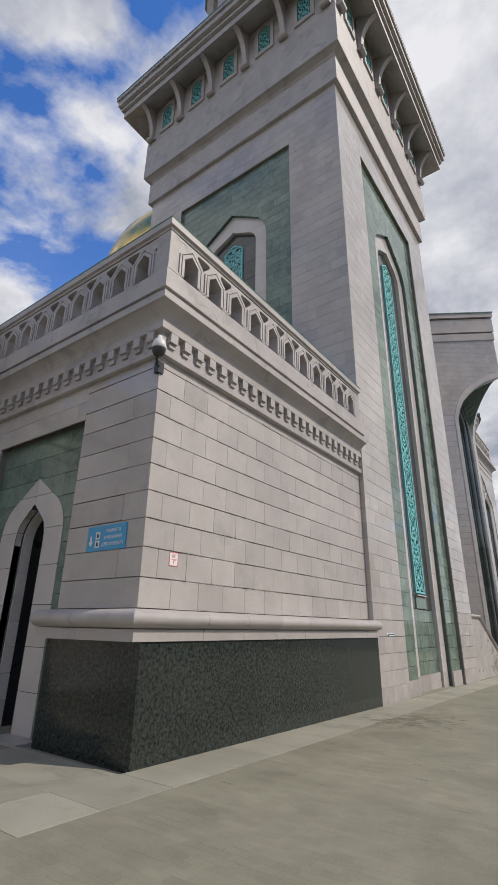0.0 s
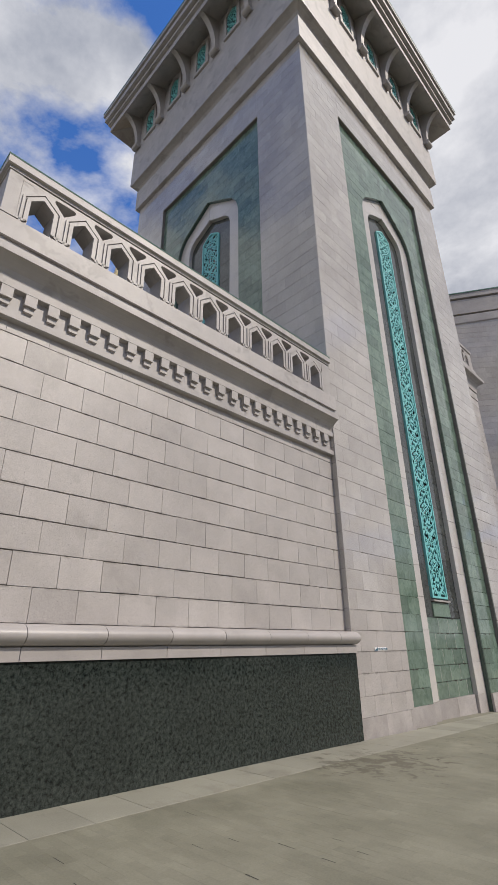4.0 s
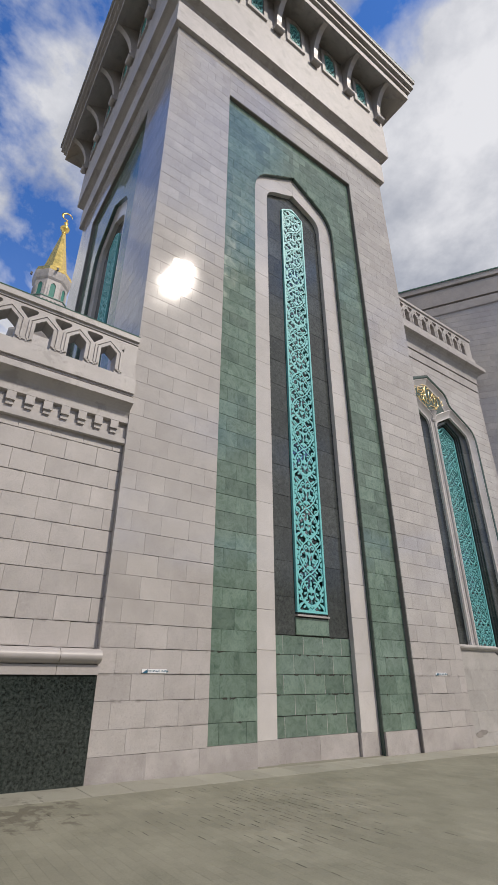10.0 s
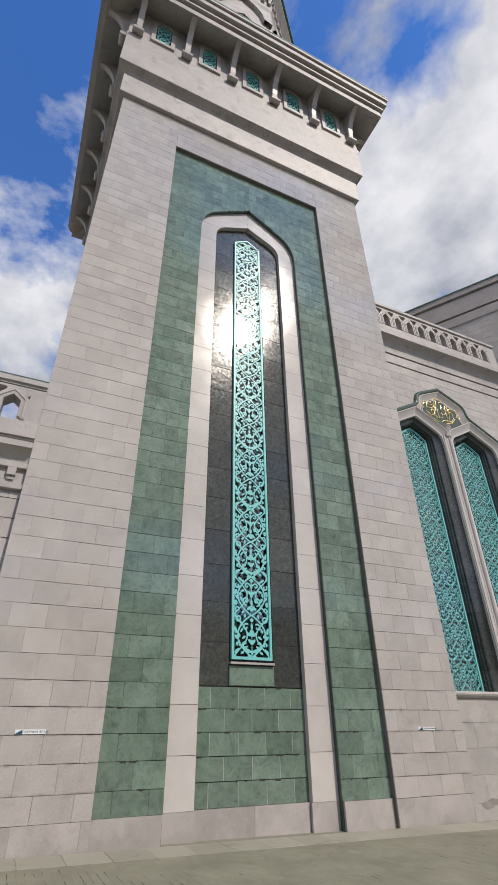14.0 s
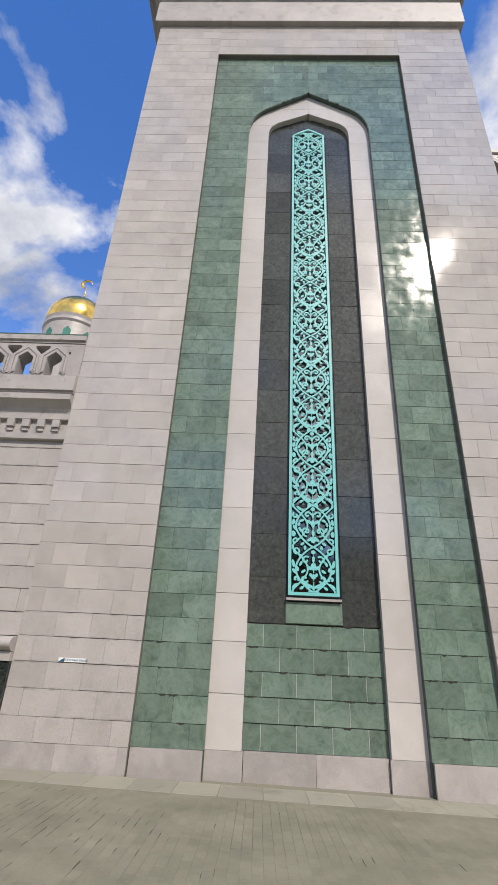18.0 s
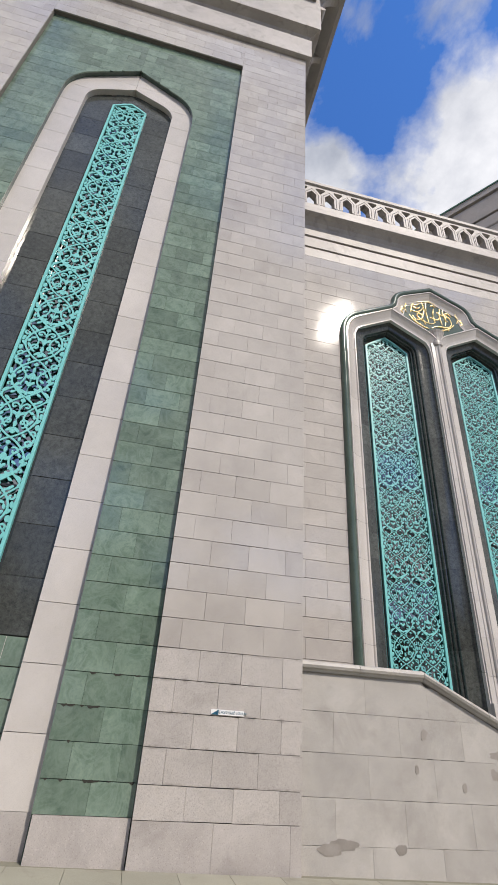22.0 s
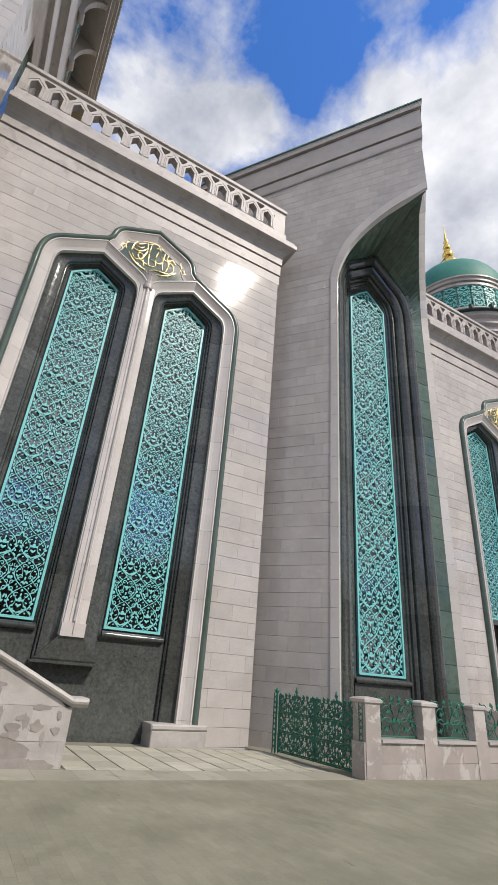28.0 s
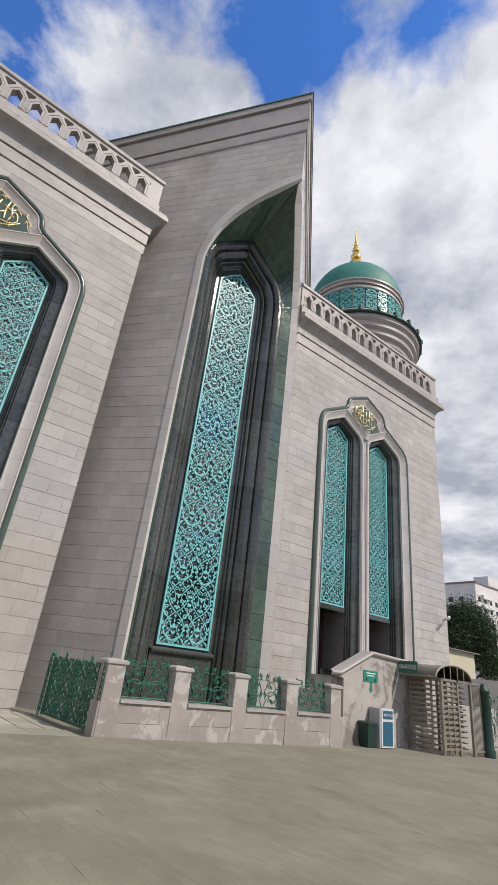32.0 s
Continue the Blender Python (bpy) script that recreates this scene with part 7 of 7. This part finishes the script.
part("ring", Shape().revolve([(4.08, 21.0), (4.28, 21.02), (4.28, 21.16), (3.3, 21.42)], (0, 0, 0), 48), BIN, turq, "dark green metal ring")
for i in range(24):
    a = 2 * math.pi * i / 24
    part("ring_lamp", Shape().box((4.22 * math.cos(a) - 0.08, 4.22 * math.sin(a) - 0.08, 21.12), (4.22 * math.cos(a) + 0.10, 4.22 * math.sin(a) + 0.10, 21.40)), BIN, turq)
    fr = Frame((3.0 * math.cos(a), 3.0 * math.sin(a)), (-math.sin(a), math.cos(a)), (math.cos(a), math.sin(a)))
    part("drum_screen", Shape().slab(fr, [(-0.36, 22.4), (0.36, 22.4), (0.36, 23.95), (-0.36, 23.95)], -0.15, 0.0), DOME, turq)
drum_screen = screen_mesh("drum_lattice", 0.74, 1.65, 0.05, TEAL)
for i in range(24):
    a = 2 * math.pi * i / 24
    fr = Frame((3.03 * math.cos(a), 3.03 * math.sin(a)), (-math.sin(a), math.cos(a)), (math.cos(a), math.sin(a)))
    part("drum_lattice", drum_screen, TEAL, turq, m=fr.matrix(0, 22.35, 0.02))

gold = dome("small_gold_dome", "small gold dome on a granite drum with narrow windows", (-32.9, -3.1), [(2.75, -1.0), (2.75, 29.2), (2.9, 29.4), (2.9, 29.7), (2.75, 29.8), (2.85, 30.1), (2.6, 30.3)], ball(2.85, 30.7, 30.1, 1.0), GOLD, 33.4, 0.8)
part("crescent", crescent((0, 0, 36.0), 0.5, 0.07), GOLD, gold)
for i in range(10):
    a = 2 * math.pi * i / 10 + 0.2
    fr = Frame((2.75 * math.cos(a), 2.75 * math.sin(a)), (-math.sin(a), math.cos(a)), (math.cos(a), math.sin(a)))
    part("drum_window", Shape().slab(fr, [(-0.32, 26.4), (0.32, 26.4), (0.32, 28.2), (0, 28.6), (-0.32, 28.2)], -0.1, 0.04), DOME, gold)
dome("main_gold_dome", "gold dome on a round drum behind the tower", (-18.8, 19.4), [(5.95, 6.0), (5.95, 19.9), (6.1, 20.1), (6.05, 20.5)], ball(6.2, 21.7, 20.4, 1.0, 20), GOLD, 27.8, 0.9)
hall = setting("prayer_hall", Shape().box((-60, 8, -0.5), (-20, 62, 10.0)), GRANITE, "granite bulk of the prayer hall behind the wings", "building")

# ---- paving ----
slabs = setting("pavement", Shape().box((-4.9, -12.0, -0.9), (-4.5, -11.9, -0.8)), SLAB, "pale stone slabs along the foot of the walls", "pavement")


def slab_row(x0, x1, y0, y1, step, gap=0.002, mat=SLAB):
    y = y0
    while y < y1 - 0.05:
        q = min(y + step, y1)
        z = ground_z((y + q) / 2)
        key = ("slab", round(x1 - x0, 3), round(q - y, 3), gap)
        if key not in BLOCKS:
            w, l = (x1 - x0) / 2 - gap, (q - y) / 2 - gap
            me = Shape().slab(LOCAL, [(-w, -l), (w, -l), (w, l), (-w, l)], -0.06, 0.0, chamfer=0.002).mesh("paving_slab")
            me.materials.append(mat)
            BLOCKS[key] = me
        part("paving_slab", BLOCKS[key], mat, slabs, m=Matrix.Translation(((x0 + x1) / 2, (y + q) / 2, z - 0.004 + rnd.uniform(-0.0015, 0.0015))) @ Euler((-0.0145, 0, 0)).to_matrix().to_4x4())
        y = q


slab_row(-4.64, -3.88, 4.12, 31.4, 0.6)
slab_row(-6.6, -5.8, 2.5, 4.08, 0.74)
for x0 in (-9.0, -8.2, -7.4):
    slab_row(x0, x0 + 0.8, 2.5, 3.64, 0.74)
slab_row(-5.8, -4.65, 2.5, 4.08, 0.74)
slab_row(-4.65, -3.88, 2.5, 4.12, 0.76)
for i in range(4):
    slab_row(-7.2 + 0.58 * i, -6.62 + 0.58 * i, 26.25, 31.3, 0.47, 0.017, COURT)
slab_row(-4.88, -4.64, 26.25, 31.3, 0.47, 0.017, COURT)

# small pavers, long side away from the wall
pv, pf, dv, df = [], [], [], []
lx, ly = 0.2, 0.1


def paver_at(i, j):
    x = -4.1 + lx * i + (lx / 2 if j % 2 else 0.0)
    y = 1.0 + ly * j
    return x, y


near = []
prng = random.Random(3)
for j in range(-60, 400):
    y = 1.0 + ly * j
    for i in range(-20 if y < 2.5 else 0, 62):
        x, y = paver_at(i, j)
        if x + lx < -3.86 and y > 2.5:
            continue
        g = 0.0009 if prng.random() < 0.9 else 0.0022
        z = ground_z(y + ly / 2) - 0.006 + prng.uniform(-0.0004, 0.0004)
        worn = 0.03 + 0.75 * max(0.0, math.sin(0.9 * x + 0.6) * math.sin(0.9 * y - 13.2) + 0.2 * math.sin(2.3 * x - 1.7 * y)) if -3.7 < x < 2.5 else 0.0
        worn *= 0.05 + 0.95 * math.exp(-((y - 15.0) / 4.5) ** 2)
        if y > 24 and x > -3.8:
            worn = 0.025 * math.exp(-((y - 31.0) / 4.0) ** 2) * (0.5 + 0.5 * math.sin(1.1 * x + 0.7 * y))
        if prng.random() < worn:
            w_, e_ = prng.uniform(0.0015, 0.006), prng.uniform(0.0, 0.06)
            k = len(dv)
            dv += [(x + e_, y - w_, z + 0.0012), (x + lx - 0.6 * e_, y - w_ * 0.6, z + 0.0012), (x + lx - 0.6 * e_, y + w_ * 0.7, z + 0.0012), (x + e_, y + w_, z + 0.0012)]
            df.append((k, k + 1, k + 2, k + 3))
        if -3.87 < x < -1.9 and 15.0 < y < 17.9:
            near.append((x, y, z))
            continue
        k = len(pv)
        a, b, c, d_ = max(x + g, -3.878) if y > 2.5 else x + g, x + lx - g, y + g, y + ly - g
        t = -0.0145 * ly
        pv += [(a, c, z), (b, c, z), (b, d_, z + t), (a, d_, z + t), (a - 0.001, c - 0.001, z - 0.0012), (b + 0.001, c - 0.001, z - 0.0012), (b + 0.001, d_ + 0.001, z - 0.0012), (a - 0.001, d_ + 0.001, z - 0.0012)]
        pf += [(k, k + 1, k + 2, k + 3), (k + 4, k + 5, k + 1, k), (k + 5, k + 6, k + 2, k + 1), (k + 6, k + 7, k + 3, k + 2), (k + 7, k + 4, k, k + 3)]
me = bpy.data.meshes.new("pavers")
me.from_pydata(pv, [], pf)
me.update()
road = tagged(part("paver_square", me, PAVER), "square paved with small worn concrete pavers", "pavement", "", "structure")
dirt_mesh = bpy.data.meshes.new("joint_dirt")
dirt_mesh.from_pydata(dv, [], df)
dirt_mesh.update()
part("joint_dirt", dirt_mesh, DIRT, road, "dark dirt in the open joints")["kind"] = "stuff"
bm_ = Shape().slab(LOCAL, [(0.001, 0.001), (lx - 0.001, 0.001), (lx - 0.001, ly - 0.001), (0.001, ly - 0.001)], -0.02, 0.0, chamfer=0.001).mesh("paver")
bm_.materials.append(PAVER)
for x, y, z in near[:300]:
    part("paver", bm_, PAVER, road, m=Matrix.Translation((x, y, z)))
if len(near) > 300:
    s = Shape()
    for x, y, z in near[300:]:
        s.slab(LOCAL, [(x + 0.001, y + 0.001), (x + lx - 0.001, y + 0.001), (x + lx - 0.001, y + ly - 0.001), (x + 0.001, y + ly - 0.001)], z - 0.02, z)
    part("paver_rest", s, PAVER, road)["kind"] = "stuff"

# ---- surroundings ----


def block_house(name, label, x0, y0, x1, y1, h, storey, bay, mat, faces=("x0", "y0"), roof=0.5):
    z0 = -0.8
    b = thing(name, label, "building")
    part("wall", Shape().box((x0, y0, z0), (x1, y1, h)), mat, b)
    part("roof", Shape().box((x0 - 0.3, y0 - 0.3, h), (x1 + 0.3, y1 + 0.3, h + roof)), JOINT, b)
    me = Shape().slab(LOCAL, [(-0.75, -0.75), (0.75, -0.75), (0.75, 0.75), (-0.75, 0.75)], 0, 0.05).mesh("window_pane")
    me.materials.append(DARKPANE)
    for f in faces:
        fr = {"x0": Frame((x0, 0), (0, -1), (-1, 0)), "y0": Frame((0, y0), (1, 0), (0, -1)), "x1": Frame((x1, 0), (0, 1), (1, 0))}[f]
        a, c = {"x0": (-y1, -y0), "y0": (x0, x1), "x1": (y0, y1)}[f]
        n = int((c - a) / bay)
        for i in range(n):
            for k in range(int((h - 1.5) / storey)):
                part("window_pane", me, DARKPANE, b, m=fr.matrix(a + bay * (i + 0.5), z0 + 1.9 + storey * k, 0.0))
    return b


apt = block_house("apartment_building", "white panel apartment block with rows of dark windows", -92, 180, -74.4, 206, 35.0, 2.9, 3.6, RENDER, ("y0", "x1"))
for k in range(11):
    for y in (182.5, 194.0):
        part("balcony", Shape().box((-74.4, y, 1.5 + 2.9 * k), (-73.2, y + 5.5, 2.6 + 2.9 * k)), PLASTIC, apt)
part("roof_house", Shape().box((-80, 190, 35.4), (-75, 198, 39.0)), RENDER, apt)
block_house("cream_outbuilding", "low cream plaster outbuilding behind the exit", -18.5, 62, -14.7, 65.6, 4.3, 9, 3, CREAM, (), 0.07)
block_house("brick_house", "distant red brick house past the portal", -15.5, 92, -6, 104, 18.6, 3.3, 2.8, BRICK, ("y0",))
setting("boundary_wall", Shape().box((-30, 58, -1.0), (40, 58.4, 2.3)), RENDER, "plain boundary wall at the end of the square", "wall")
# Unseen blocks, placed for the skyline mirrored in granite and glass.
block_house("opposite_house", "unseen block across the square, brick to darken reflections", 46, -34, 60, 2, 17, 3.0, 3.4, BRICK, ("x0",))
block_house("opposite_house", "unseen block across the square, brick to darken reflections", 50, 14, 62, 58, 15, 3.0, 3.4, BRICK, ("x0",))
block_house("opposite_house", "unseen pale apartment block south of the square", -30, -62, 26, -48, 14, 3.0, 3.4, RENDER, ())


def tree(x, y, height, spread, seed, count, label, leaf=1.0):
    r = random.Random(seed)
    z0 = ground_z(y) - 0.1
    t = thing("tree", label, "tree", "trees", at=(x, y, z0))
    tr = Shape()
    tr.tube([(0, 0, 0), (0.1, 0, height * 0.25), (0.0, 0.15, height * 0.5), (0.1, 0.1, height * 0.8)], [0.035 * height, 0.028 * height, 0.018 * height, 0.006 * height], 8)
    tips = []
    for i in range(16):
        a, h = r.uniform(0, 6.28), r.uniform(0.25, 0.75) * height
        l = spread * r.uniform(0.5, 0.95) * (1.1 - h / height * 0.5)
        tip = (l * math.cos(a), l * math.sin(a), h + r.uniform(0.1, 0.25) * height)
        tr.tube([(0.05, 0.05, h), (0.5 * tip[0], 0.5 * tip[1], h + 0.09 * height), tip], [0.012 * height, 0.008 * height, 0.003 * height], 5)
        tips.append(tip)
    part("trunk", tr, BARK, t)
    cr = Shape()
    for _ in range(count):
        c = r.choice(tips)
        p = Vector((r.gauss(c[0], spread * 0.21), r.gauss(c[1], spread * 0.21), max(r.gauss(c[2], height * 0.065), height * 0.16)))
        a, b = Vector((r.gauss(0, 1), r.gauss(0, 1), r.gauss(0, 0.6))).normalized(), Vector((r.gauss(0, 1), r.gauss(0, 1), r.gauss(0, 1))).normalized()
        b = (b - a * b.dot(a)).normalized()
        k = leaf * r.uniform(0.07, 0.17) * height / 9
        cr.face([p - a * k, p - b * k * 0.55, p + a * k, p + b * k * 0.55])
    part("crown", cr, LEAF, t)
    return t


tree(-24.2, 80, 11.9, 3.7, 1, 56000, "dense dark green tree beyond the exit gate", 0.62)
tree(-17.2, 84, 7.5, 3.2, 2, 16000, "green tree beyond the exit gate", 0.7)
tree(-10, 66, 3.2, 2.0, 9, 1500, "low green bush by the boundary wall")
# Row of unseen trees that keeps the low mirrored glass dark.
for i, (x, y, h) in enumerate(((30, -24, 14), (34, -14, 15), (31, -4, 13), (33, 6, 14), (31, 16, 14), (34, 26, 15), (31, 36, 13), (34, 46, 14), (31, 57, 14), (22, 70, 14), (10, -38, 13))):
    tree(x, y, h, 5.4, 20 + i, 4500, "broad green tree across the square, there for its reflection")
